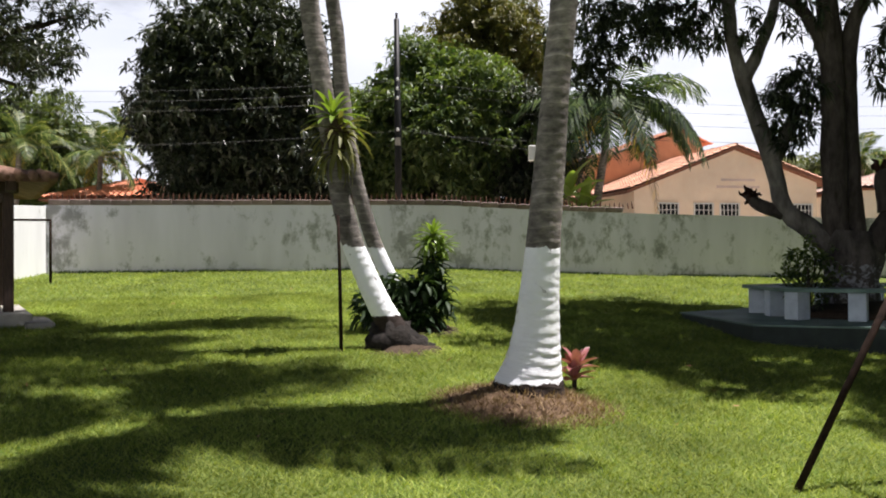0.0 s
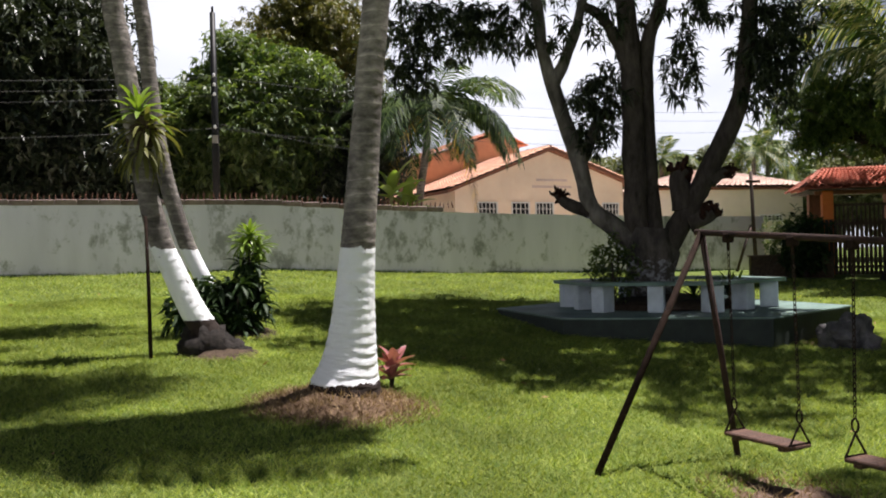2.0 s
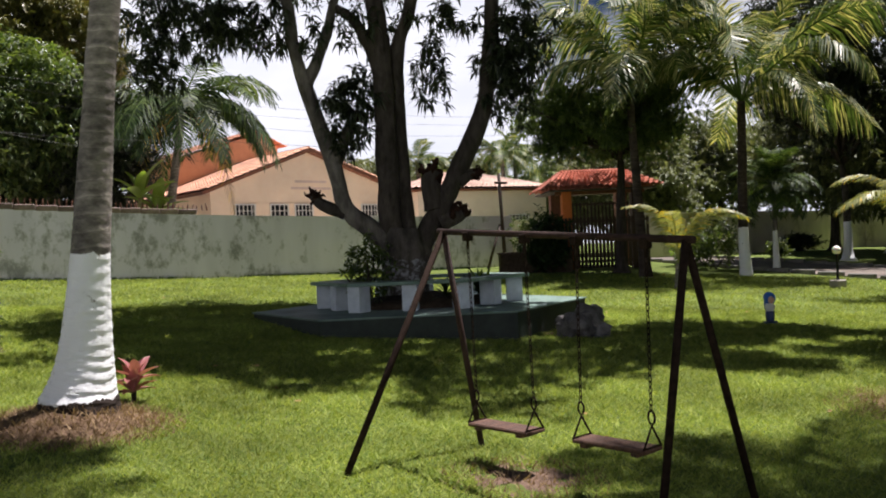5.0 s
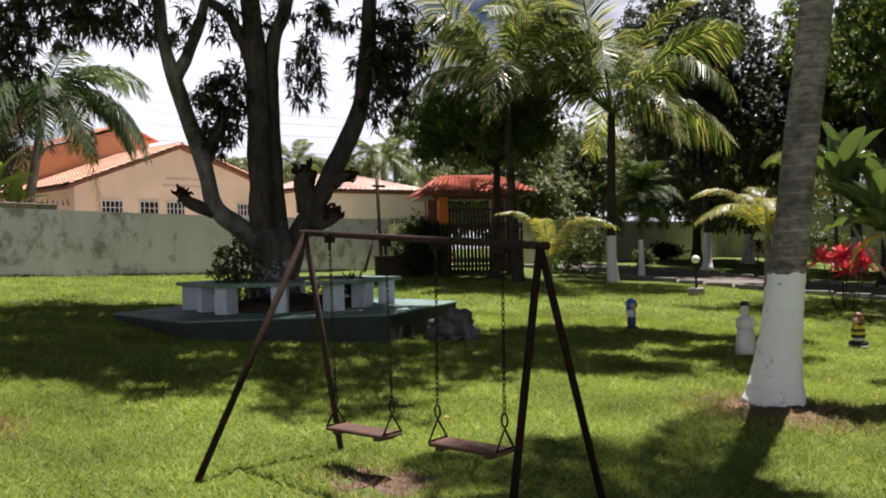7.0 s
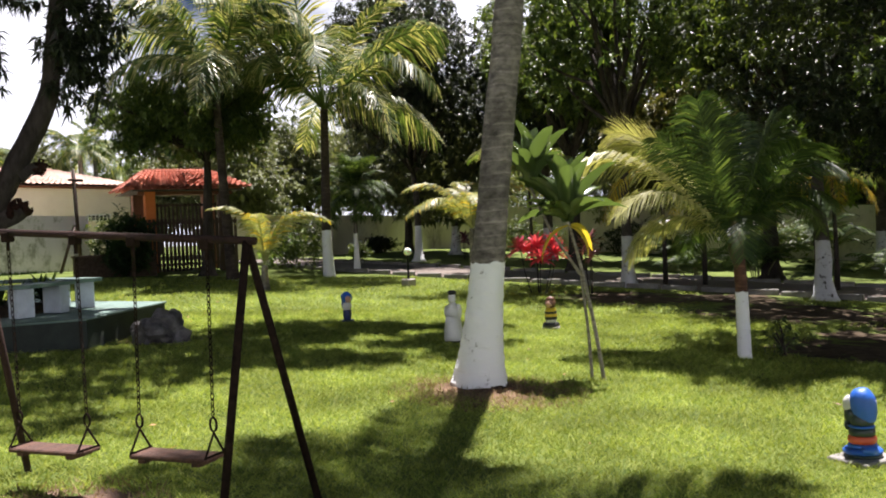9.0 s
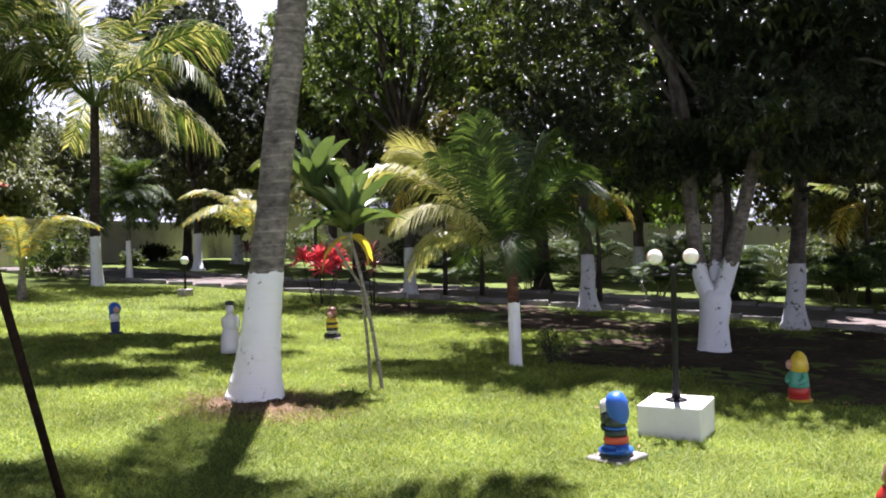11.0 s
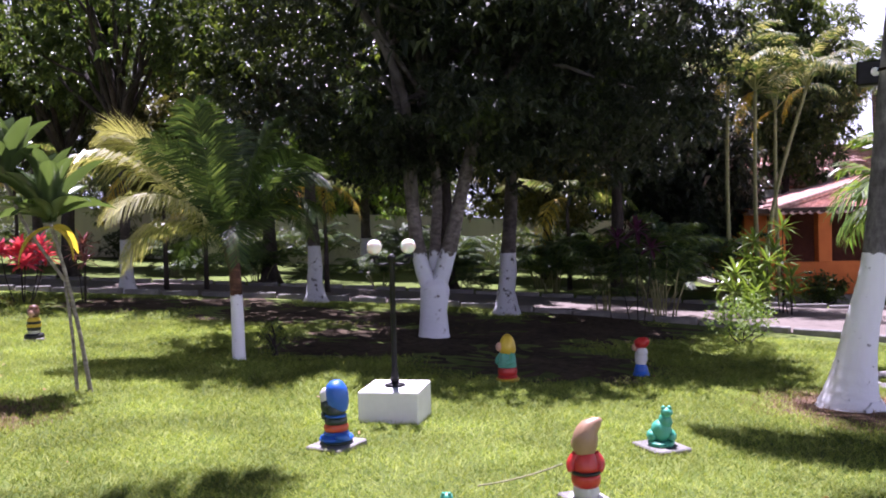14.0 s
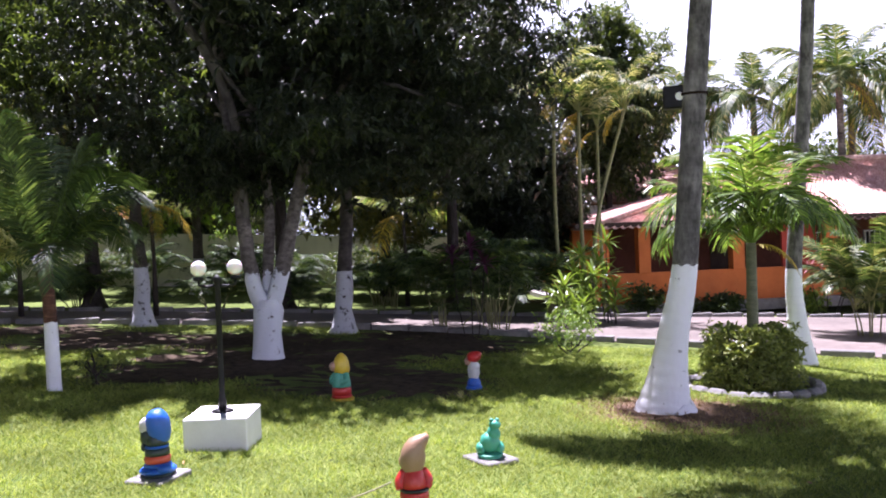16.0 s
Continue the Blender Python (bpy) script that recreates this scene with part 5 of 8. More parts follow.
def platform():
    t = thing("platform", (PLAT[0], PLAT[1], PLAT_Z), "low six-sided cement platform with worn green paint", "platform", kind="structure")
    o, top = hexagon(3.08, TURN), 0.17
    b = Build()
    n = len(o)
    ins = hexagon(3.03, TURN)
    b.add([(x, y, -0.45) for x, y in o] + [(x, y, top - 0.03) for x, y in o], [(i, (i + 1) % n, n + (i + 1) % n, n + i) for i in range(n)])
    part("side", b, greenshade_m, t, "green side, shade put into its dark colour")
    b = Build().add([(x * 1.012, y * 1.012, top - 0.03) for x, y in o] + [(x * 1.012, y * 1.012, top - 0.005) for x, y in o] + [(x, y, top) for x, y in ins] + [(0, 0, top)],
                    [(i, (i + 1) % n, n + (i + 1) % n, n + i) for i in range(n)] + [(n + i, n + (i + 1) % n, 2 * n + (i + 1) % n, 2 * n + i) for i in range(n)] + [(2 * n + i, 2 * n + (i + 1) % n, 3 * n) for i in range(n)])
    part("deck", b, green_m, t, "worn green cement deck")


def ring_bench():
    t = thing("ring_bench", (PLAT[0], PLAT[1], PLAT_Z + 0.17), "six-sided ring bench with green slab seats on pale blue legs", "bench")
    o, inn = hexagon(2.05, TURN - 5), hexagon(1.5, TURN - 5)
    for i in range(6):
        j = (i + 1) % 6
        q = [Vector((*o[i], 0)), Vector((*o[j], 0)), Vector((*inn[j], 0)), Vector((*inn[i], 0))]
        c = sum(q, Vector()) / 4
        q = [c + (p - c) * 0.992 for p in q]
        b = Build().add([(p.x, p.y, 0.44) for p in q] + [(p.x, p.y, 0.50) for p in q], [(3, 2, 1, 0), (4, 5, 6, 7), (0, 1, 5, 4), (1, 2, 6, 5), (2, 3, 7, 6), (3, 0, 4, 7)])
        part("seat_slab", b, green_m, t, "green painted slab seat")
        for a, q in ((TURN - 5 + i * 60, 1.76), (TURN + 25 + i * 60, 1.54)):
            x, y = q * math.cos(radians(a)), q * math.sin(radians(a))
            part("leg", Build().box((x, y, 0.22), (0.30, 0.26, 0.44), rz=a, bevel=0.012), benchleg_m, t)


platform()
ring_bench()
bed = put("planting_bed", Build().lathe([(1.3, -0.05), (1.3, 0.06), (1.1, 0.12), (0.6, 0.2), (0.3, 0.24)], 28, (0, 0, 0)).mesh("planting_bed", soil_m, True), m=Matrix.Translation((PLAT[0], PLAT[1], PLAT_Z + 0.17)))
tagged(bed, "dark soil planting bed round the tree foot", "planting bed", kind="structure")

# ---------------- lamp on a white block ----------------
def globe_material():
    m = material("opal_glass", (0.85, 0.83, 0.74), (0.88, 0.86, 0.78), 2, 0.25, 0, patch=0.05)
    m.node_tree.nodes["Principled BSDF"].inputs["Subsurface Weight"].default_value = 0.3
    return m


opal_m = globe_material()


def lamp_post():
    at = (9.42, 1.16, ground_z(9.42, 1.16))
    t = thing("lamp_post", at, "black garden lamp post with two opal globes on a white block", "lamp post", rz=8.6)
    part("block", Build().box((0, 0, 0.105), (0.67, 0.62, 0.45), bevel=0.012), white_m, t, "white painted concrete block", m=Matrix.Rotation(radians(-14), 4, "Z"))
    part("base_plate", Build().lathe([(0.11, 0.32), (0.11, 0.345), (0.06, 0.36)], 18), black_m, t, smooth=True)
    part("pole", Build().lathe([(0.045, 0.37), (0.04, 0.45), (0.03, 0.5), (0.03, 1.62), (0.045, 1.64), (0.045, 1.67), (0.015, 1.7)], 14), black_m, t, smooth=True)
    for s in (-1, 1):
        arm = part("arm", Build().tube([(0, 0, 1.6), (0, s * 0.1, 1.585), (0, s * 0.175, 1.6), (0, s * 0.18, 1.66)], 0.014, 8).lathe([(0.05, 0), (0.05, 0.03), (0.03, 0.035)], 12, (0, s * 0.18, 1.65)), black_m, t, smooth=True)
        part("globe", Build().ball((0, s * 0.175, 1.77), 0.078, n=20), opal_m, t, "round opal glass globe", True)


lamp_post()


def small_lamp():
    x, y = 20.4, 16.1
    t = thing("garden_lamp", (x, y, ground_z(x, y)), "short black garden lamp with an opal globe on a pale block", "lamp")
    part("block", Build().box((0, 0, 0.07), (0.36, 0.3, 0.3), bevel=0.03), concrete_m, t)
    part("pole", Build().lathe([(0.05, 0.2), (0.035, 0.3), (0.03, 0.85), (0.06, 0.88), (0.06, 0.92)], 10), black_m, t, smooth=True)
    part("globe", Build().ball((0, 0, 1.02), 0.12, n=16), opal_m, t, smooth=True)


small_lamp()


# ---------------- hut at the west side ----------------
def hut():
    x, y = -7.0, 13.95
    z = ground_z(x, y)
    t = thing("hut", (x, y, z), "open garden hut with dark posts and old tiled roof", "hut", rz=29)
    part("slab", Build().box((-1.9, 1.2, 0.02), (4.4, 4.2, 0.28), bevel=0.02), concrete_m, t, "worn concrete slab")
    part("step", Build().box((0.38, -0.4, -0.03), (0.4, 1.8, 0.16), bevel=0.02), concrete_m, t)
    for px_, py_ in ((0, 0), (-3.6, 0), (0, 2.6), (-3.6, 2.6)):
        part("post", Build().box((px_, py_, 1.2), (0.16, 0.16, 2.1), bevel=0.02), wood_m, t)
    part("beam", Build().box((0.02, 1.3, 2.16), (0.14, 3.8, 0.18), bevel=0.01), wood_m, t)
    part("beam", Build().box((-1.8, 0, 2.16), (3.9, 0.14, 0.18), bevel=0.01), wood_m, t)
    v = [(0.55, -0.8, 2.2), (0.55, 3.4, 2.2), (-4.2, 3.4, 2.2), (-4.2, -0.8, 2.2), (-1.8, 0.9, 2.78), (-1.8, 1.7, 2.78)]
    v = v + [(a, b_, c + 0.12) for a, b_, c in v]
    f = [(0, 1, 5, 4), (1, 2, 5), (2, 3, 4, 5), (3, 0, 4)]
    part("roof", Build().add(v, [tuple(reversed(q)) for q in f] + [tuple(i + 6 for i in q) for q in f] + [(0, 1, 7, 6), (1, 2, 8, 7), (2, 3, 9, 8), (3, 0, 6, 9)]), tiledark_m, t, "old dark tiled roof")
    me = Build().tube([(0, 0, 0), (0.32, 0, 0.0)], 0.075, 8).mesh("eave_tile", tiledark_m, True)
    for i in range(24):
        put("eave_tile", me, t, m=Matrix.Translation((0.36, -0.75 + i * 0.178, 2.34)) @ Matrix.Rotation(radians(12), 4, "Y"))
    for i in range(24):
        put("eave_tile", me, t, m=Matrix.Translation((0.5 - i * 0.19, -0.62, 2.34)) @ Matrix.Rotation(radians(-90), 4, "Z") @ Matrix.Rotation(radians(12), 4, "Y"))


hut()


def goal_frame():
    t = thing("goal_frame", (-9.83, 21.7, ground_z(-9.83, 21.7)), "thin dark metal goal frame on the lawn", "goal")
    part("post", Build().tube([(0, 0, -0.1), (0, 0, 1.62)], 0.035, 10), steel_m, t, smooth=True)
    part("post", Build().tube([(-1.2, -0.55, -0.1), (-1.2, -0.55, 1.62)], 0.035, 10), steel_m, t, smooth=True)
    part("crossbar", Build().tube([(0.03, 0.01, 1.6), (-1.23, -0.56, 1.6)], 0.03, 10), steel_m, t, smooth=True)


goal_frame()
clothes = thing("clothesline_pole", (-1.27, 10.72, ground_z(-1.27, 10.72)), "thin dark metal clothesline pole standing in the grass", "pole")
part("pole", Build().tube([(0, 0, -0.1), (-0.01, 0, 0.9), (-0.03, 0, 1.7)], [0.024, 0.022, 0.018], 10), steel_m, clothes, smooth=True)
part("hook", Build().tube([(-0.03, 0, 1.68), (-0.07, 0.02, 1.72), (-0.1, 0.02, 1.69)], 0.008, 6), steel_m, clothes, smooth=True)


# ---------------- rock ----------------
def rock():
    t = thing("rock", on_ground(8.62, 11.55), "rough dark grey boulder lying on the lawn", "rock")
    me = bpy.data.meshes.new("boulder")
    bm = bmesh.new()
    bmesh.ops.create_icosphere(bm, subdivisions=4, radius=1)
    for v in bm.verts:
        p = v.co.copy()
        k = 1 + 0.45 * noise.noise(p * 1.6) + 0.22 * noise.noise(p * 3.7) + 0.08 * noise.noise(p * 9)
        v.co = Vector((p.x * 0.42 * k, p.y * 0.37 * k, max(p.z * 0.38 * k + 0.10, -0.2)))
    bm.to_mesh(me)
    bm.free()
    me.materials.append(rock_m)
    put("boulder", me, t)


rock()


# ---------------- houses beyond the wall ----------------
def pantile_roof(parent, quad, mat, rows, cols, label=""):
    """Clay tile channels laid on a sloping quad: eave left, eave right, top right, top left."""
    a, b, c, d = (Vector(p) for p in quad)
    nrm = (b - a).cross(d - a).normalized()
    bb = Build()
    seg = 4
    verts, faces = [], []
    n = cols * seg
    for j in range(rows + 1):
        for step in (0, 1):
            s = min(j + step * 0.97, rows) / rows
            l, r_ = a.lerp(d, s), b.lerp(c, s)
            for i in range(n + 1):
                u = i / n
                wave = abs(math.sin(math.pi * i / seg)) * 0.08
                verts.append(l.lerp(r_, u) + nrm * (wave + (0.045 if step == 0 else 0.0) + 0.05))
    for j in range(2 * (rows + 1) - 1):
        for i in range(n):
            o = j * (n + 1) + i
            faces.append((o, o + 1, o + n + 2, o + n + 1))
    part("tiles", bb.add(verts, faces), mat, parent, label)


def window(parent, at, w, h, rz=0.0, barred=True):
    """A recessed window with frame, panes and bars, facing -y before turning."""
    m = Matrix.Translation(at) @ Matrix.Rotation(radians(rz), 4, "Z")
    fr = Build()
    t = 0.06
    for c, s in (((0, 0, h / 2 - t / 2), (w, 0.1, t)), ((0, 0, -h / 2 + t / 2), (w, 0.1, t)), ((-w / 2 + t / 2, 0, 0), (t, 0.1, h - 2 * t)), ((w / 2 - t / 2, 0, 0), (t, 0.1, h - 2 * t))):
        fr.box(c, s)
    win = part("window", fr, white_m, parent, "white framed barred window", m=m)
    part("pane", Build().box((0, 0.03, 0), (w - 2 * t, 0.02, h - 2 * t)), glass_m, win)
    if barred:
        n = max(3, int(w / 0.22))
        for i in range(1, n):
            part("bar", Build().box((-w / 2 + w * i / n, -0.03, 0), (0.035, 0.03, h - 2 * t)), white_m, win)
        part("bar", Build().box((0, -0.05, 0), (w - 2 * t, 0.03, 0.035)), white_m, win)


def dark_glass():
    m = bpy.data.materials.new("window_glass")
    m.use_nodes = True
    b = m.node_tree.nodes["Principled BSDF"]
    b.inputs["Base Color"].default_value = (0.02, 0.022, 0.025, 1)
    b.inputs["Roughness"].default_value = 0.06
    return m


glass_m = dark_glass()


def gable_house():
    t = thing("house", (14.0, 43.0, ground_z(14, 43)), "cream rendered house with low gable and clay tile roof", "house", "houses beyond the wall", rz=14)
    z = -ground_z(14, 43)
    hw_l, hw_r, pk, el = -4.9, 5.28, 7.22, 5.58
    outline = [(hw_l, 0, -0.3), (hw_r, 0, -0.3), (hw_r, 0, el - 0.1 + z), (0.55, 0, pk - 0.12 + z), (hw_l, 0, 5.02 + z)]
    n = 5
    b = Build().add(outline + [(x, 12, zz) for x, _, zz in outline], [(0, 1, 2, 3, 4), (9, 8, 7, 6, 5)] + [(i, n + i, n + (i + 1) % n, (i + 1) % n) for i in range(n)])
    part("wall", b, cream_m, t)
    for a, c in (((-5.45, -0.35), (0.55, -0.35)), ((5.8, -0.35), (0.55, -0.35))):
        zl = 4.95 + z if a[0] < 0 else 5.46 + z
        q = [(a[0], a[1], zl), (a[0], 12.3, zl), (c[0], 12.3, pk + z), (c[0], c[1], pk + z)]
        if a[0] < 0:
            q = [q[1], q[0], q[3], q[2]]
        pantile_roof(t, q, tileorange_m, 14, 40, "orange clay tile roof")
        v = [Vector(p) for p in q]
        dn = Vector((0, 0, -0.16))
        part("verge", Build().add([v[0], v[1], v[2], v[3]] + [p + dn for p in v], [(0, 1, 2, 3), (7, 6, 5, 4), (0, 4, 5, 1), (1, 5, 6, 2), (2, 6, 7, 3), (3, 7, 4, 0)]), woodred_m, t, "brown roof edge")
    for x, w in ((-3.1, 1.12), (-1.19, 1.07), (0.25, 1.1), (4.43, 1.1)):
        window(t, (x, -0.03, 4.04 + z), w, 0.7)
    for zz, w in ((5.55, 1.9), (5.2, 2.4)):
        part("sign_bar", Build().box((0.75, -0.012, zz + z), (w, 0.02, 0.12)), lettering_m, t, "faint grey painted lettering bar")
    # taller wing behind
    part("rear_wing", Build().add([(-4.2, 6.0, 0), (2.4, 6.0, 0), (2.4, 6.0, 8.15 + z), (0.9, 6.0, 8.75 + z), (-4.2, 6.0, 7.1 + z), (-4.2, 12, 0), (2.4, 12, 0), (2.4, 12, 8.15 + z), (0.9, 12, 8.75 + z), (-4.2, 12, 7.1 + z)], [(0, 1, 2, 3, 4), (9, 8, 7, 6, 5), (0, 5, 6, 1), (1, 6, 7, 2), (2, 7, 8, 3), (3, 8, 9, 4), (4, 9, 5, 0)]), orange2_m, t, "salmon rendered rear wing")
    pantile_roof(t, [(-4.6, 12.2, 7.0 + z), (-4.6, 5.7, 7.0 + z), (0.9, 5.7, 8.9 + z), (0.9, 12.2, 8.9 + z)], tile_m, 12, 24, "orange clay tile roof")
    pantile_roof(t, [(2.9, 5.7, 8.05 + z), (2.9, 12.2, 8.05 + z), (0.9, 12.2, 8.9 + z), (0.9, 5.7, 8.9 + z)], tile_m, 5, 24, "orange clay tile roof")


orange2_m = material("salmon_render", (0.62, 0.33, 0.19), (0.68, 0.38, 0.22), 3, 0.9, 0.15, 80, patch=0.25)
gable_house()


def hip_house(at, w, d, wall_h, roof_h, mat, tile, label, wins=(), over=0.5, group="houses beyond the wall", rz=0.0):
    t = thing("house", at, label, "house", group, rz=rz)
    part("wall", Build().box((0, d / 2, wall_h / 2 - 0.2), (w, d, wall_h + 0.4)), mat, t)
    x, y0, y1 = w / 2 + over, -over, d + over
    rl = max(0.2, w / 2 - d / 2)
    r1, r2 = (-rl, d / 2, wall_h + roof_h), (rl, d / 2, wall_h + roof_h)
    e = [(-x, y0, wall_h), (x, y0, wall_h), (x, y1, wall_h), (-x, y1, wall_h)]
    pantile_roof(t, [e[0], e[1], r2, r1], tile, 10, int(w / 0.3), "clay tile roof")
    pantile_roof(t, [e[1], e[2], r2, r2], tile, 10, int(d / 0.3), "clay tile roof")
    pantile_roof(t, [e[3], e[0], r1, r1], tile, 10, int(d / 0.3), "clay tile roof")
    pantile_roof(t, [e[2], e[3], r1, r2], tile, 10, int(w / 0.3), "clay tile roof")
    part("soffit", Build().box((0, d / 2, wall_h - 0.06), (2 * x - 0.1, y1 - y0 - 0.1, 0.1)), woodred_m, t)
    for wx, wz, ww, wh in wins:
        window(t, (wx, -0.03, wz), ww, wh)
    return t


hip_house((26.7, 46.0, ground_z(26.7, 46)), 9.0, 7.0, 5.3 - ground_z(26.7, 46), 1.25, cream2_m, tilepeach_m, "pale cream house with faded clay tile roof", ((2.4, 2.45, 1.5, 0.4), (-2.6, 2.6, 1.0, 0.8)))
hip_house((-16.6, 44.0, ground_z(-16.6, 44)), 6.5, 6.0, 3.1, 1.15, cream_m, tile_m, "house with bright red clay tile roof")

# ---------------- wall coping, utility pole and wires ----------------
def coping():
    holder = tagged(new("coping"), "brick coping with rusty iron spikes along the wall top", "coping", kind="structure")
    brick = Build().box((0, 0, 0), (0.57, 0.24, 0.16), bevel=0.015).mesh("brick", coping_m)
    spike = Build().tube([(0, 0, 0), (0, 0, 0.13), (0.012, 0, 0.2)], [0.024, 0.02, 0.004], 5).mesh("spike", shard_m)
    rr = random.Random(5)
    x = -11.3
    while x < 6.1:
        y = wn_y(x)
        put("brick", brick, holder, m=Matrix.Translation((x, y, ground_z(x, y) + 2.10 + rr.uniform(-0.008, 0.008))) @ Matrix.Rotation(math.atan(0.147) + rr.uniform(-0.01, 0.01), 4, "Z"))
        x += 0.58
    x = -11.5
    while x < 6.3:
        y = wn_y(x) + rr.uniform(-0.03, 0.03)
        put("spike", spike, holder, m=Matrix.Translation((x, y, ground_z(x, y) + 2.17)) @ Euler((rr.uniform(-0.2, 0.2), rr.uniform(-0.2, 0.2), 0)).to_matrix().to_4x4() @ Matrix.Scale(rr.uniform(0.8, 1.25), 4))
        x += 0.155


coping()


def utility_pole():
    t = thing("utility_pole", (-1.68, 32.96, 1.6), "dark wooden utility pole beyond the wall", "utility pole")
    part("pole", Build().tube([(0, 0, 0), (0, 0, 5), (-0.02, 0, 9.3)], [0.15, 0.13, 0.1], 10), black_m, t, smooth=True)
    part("cap", Build().box((-0.02, 0, 9.4), (0.08, 0.08, 0.25)), steel_m, t)
    part("plate", Build().box((0, -0.15, 4.6), (0.22, 0.02, 0.3)), concrete_m, t)
    for z in (6.9, 6.55, 6.2, 5.0):
        part("insulator", Build().lathe([(0.04, 0), (0.06, 0.03), (0.04, 0.07), (0.055, 0.1), (0.02, 0.13)], 8, (0, -0.14, z)), white_m, t, smooth=True)


utility_pole()


wire_m = material("grey_cable", (0.05, 0.05, 0.05), (0.1, 0.1, 0.1), 9, 0.7, 0.1, 60)


def wires():
    pole = Vector((-1.68, 32.8, 1.6))
    runs = [((-26, 27.5, 7.9), (-1.68, 32.8, 8.5), 0.5), ((-26, 27.5, 7.5), (-1.68, 32.8, 8.15), 0.5), ((-26, 27.5, 7.1), (-1.68, 32.8, 7.8), 0.5), ((-26, 27.5, 5.9), (-1.68, 32.8, 6.6), 0.5),
            ((-1.68, 32.8, 8.5), (26, 37.5, 8.4), 0.6), ((-1.68, 32.8, 8.15), (26, 37.5, 8.0), 0.6), ((-1.68, 32.8, 7.8), (26, 37.5, 7.5), 0.7), ((-1.6, 32.6, 6.75), (12.0, 41.0, 6.2), 0.35), ((-1.6, 32.6, 6.6), (6.3, 29.5, 5.75), 0.2), ((6.3, 29.5, 5.75), (31.5, 24.4, 4.3), 0.1)]
    for a, b, sag in runs:
        ob = put("overhead_wire", Build().tube(bend(a, b, -sag, 24), 0.0055, 5, caps=False).mesh("overhead_wire", wire_m))
        tagged(ob, "thin sagging overhead electric wire above the wall", "wire", "overhead wires")


wires()
meter = thing("meter_box", (3.2, 30.715, 5.2), "small pale grey electric box hung on the wires", "electric box")
part("body", Build().box((0, 0, 0.25), (0.28, 0.2, 0.55), bevel=0.02), white_m, meter)
part("bracket", Build().tube([(0, 0, 0.5), (0, 0, 0.95)], 0.02, 6), steel_m, meter)


# ---------------- plants ----------------
def strap_mesh(name, length, width, arch, mat, fold=0.25, seg=6, taper=0.35):
    """A strap leaf along +x that rises and arches over."""
    verts, faces = [], []
    for i in range(seg + 1):
        s = i / seg
        w = width * (math.sin(math.pi * min(1, (s + 0.08) * 0.92)) ** taper if s < 1 else 0.02)
        x, z = length * s * (1 - 0.12 * s * s * arch), length * (0.05 * s - arch * s * s * 0.5)
        verts += [(x, -w / 2, z + w * fold), (x, 0, z), (x, w / 2, z + w * fold)]
    for i in range(seg):
        o = i * 3
        faces += [(o, o + 3, o + 4, o + 1), (o + 1, o + 4, o + 5, o + 2)]
    return Build().add(verts, faces).mesh(name, mat, True)


def rosette(parent, centre, count, mesh, r, el=(-30, 80), size=(0.8, 1.15), name="leaf"):
    for i in range(count):
        u = (i + 0.5) / count
        e = el[1] + (el[0] - el[1]) * u + r.uniform(-8, 8)
        put(name, mesh, parent, m=Matrix.Translation(centre) @ pose(0, 0, 0, r.uniform(-10, 10), -e, i * 137.5 + r.uniform(-12, 12)) @ Matrix.Scale(r.uniform(*size), 4))


def dracaena():
    r = np.random.default_rng(101)
    t = thing("dracaena", on_ground(-0.34, 12.65), "bushy dracaena shrub with bright yellow-green tips", "shrub")
    t.scale = (0.9, 0.9, 0.9)
    lf = strap_mesh("leaf", 0.34, 0.06, 0.75, dracaena_m, taper=0.6)
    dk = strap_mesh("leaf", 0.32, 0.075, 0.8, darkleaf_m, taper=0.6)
    for p in (((0, 0, -0.05), (0.15, 0, 0.5), (0.22, 0, 1.5)), ((0, 0, -0.05), (0.3, 0.1, 0.6), (0.35, 0.1, 1.1)), ((0, 0, -0.05), (-0.3, 0, 0.4), (-0.5, 0, 0.7)), ((0, 0, -0.05), (0, -0.2, 0.4), (0.1, -0.3, 0.8))):
        part("stem", Build().tube(smooth_line3(p, 8), 0.025, 7), bark_m, t, smooth=True)
    rosette(t, (0.22, 0, 1.55), 36, lf, r, (-45, 80))
    rosette(t, (0.34, 0.08, 1.38), 34, lf, r, (-60, 60))
    rosette(t, (0.12, -0.06, 1.42), 30, lf, r, (-60, 60))
    # inner and lower leaves: their shade is put into the dark leaf colour
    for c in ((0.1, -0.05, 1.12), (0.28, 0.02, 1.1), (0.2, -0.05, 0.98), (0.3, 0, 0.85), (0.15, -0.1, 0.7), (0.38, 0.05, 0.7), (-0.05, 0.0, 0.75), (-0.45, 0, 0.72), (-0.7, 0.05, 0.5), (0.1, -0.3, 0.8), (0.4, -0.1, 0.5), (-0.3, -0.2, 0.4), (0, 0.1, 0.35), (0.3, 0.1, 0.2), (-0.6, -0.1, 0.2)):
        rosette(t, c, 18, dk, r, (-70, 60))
    e = unit(r.normal(0, 1, (170, 3)))
    pts = np.array((-0.3, 0, 0.42)) + e * np.array((0.68, 0.5, 0.46)) * r.uniform(0.5, 1.05, (170, 1))
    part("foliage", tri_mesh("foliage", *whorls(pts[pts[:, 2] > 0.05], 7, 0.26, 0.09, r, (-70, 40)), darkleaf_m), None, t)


dracaena()

olive_m = leaf_material("olive_strap_leaf", (0.06, 0.075, 0.02), (0.20, 0.19, 0.06), 0.55, 0.25, 0.3)


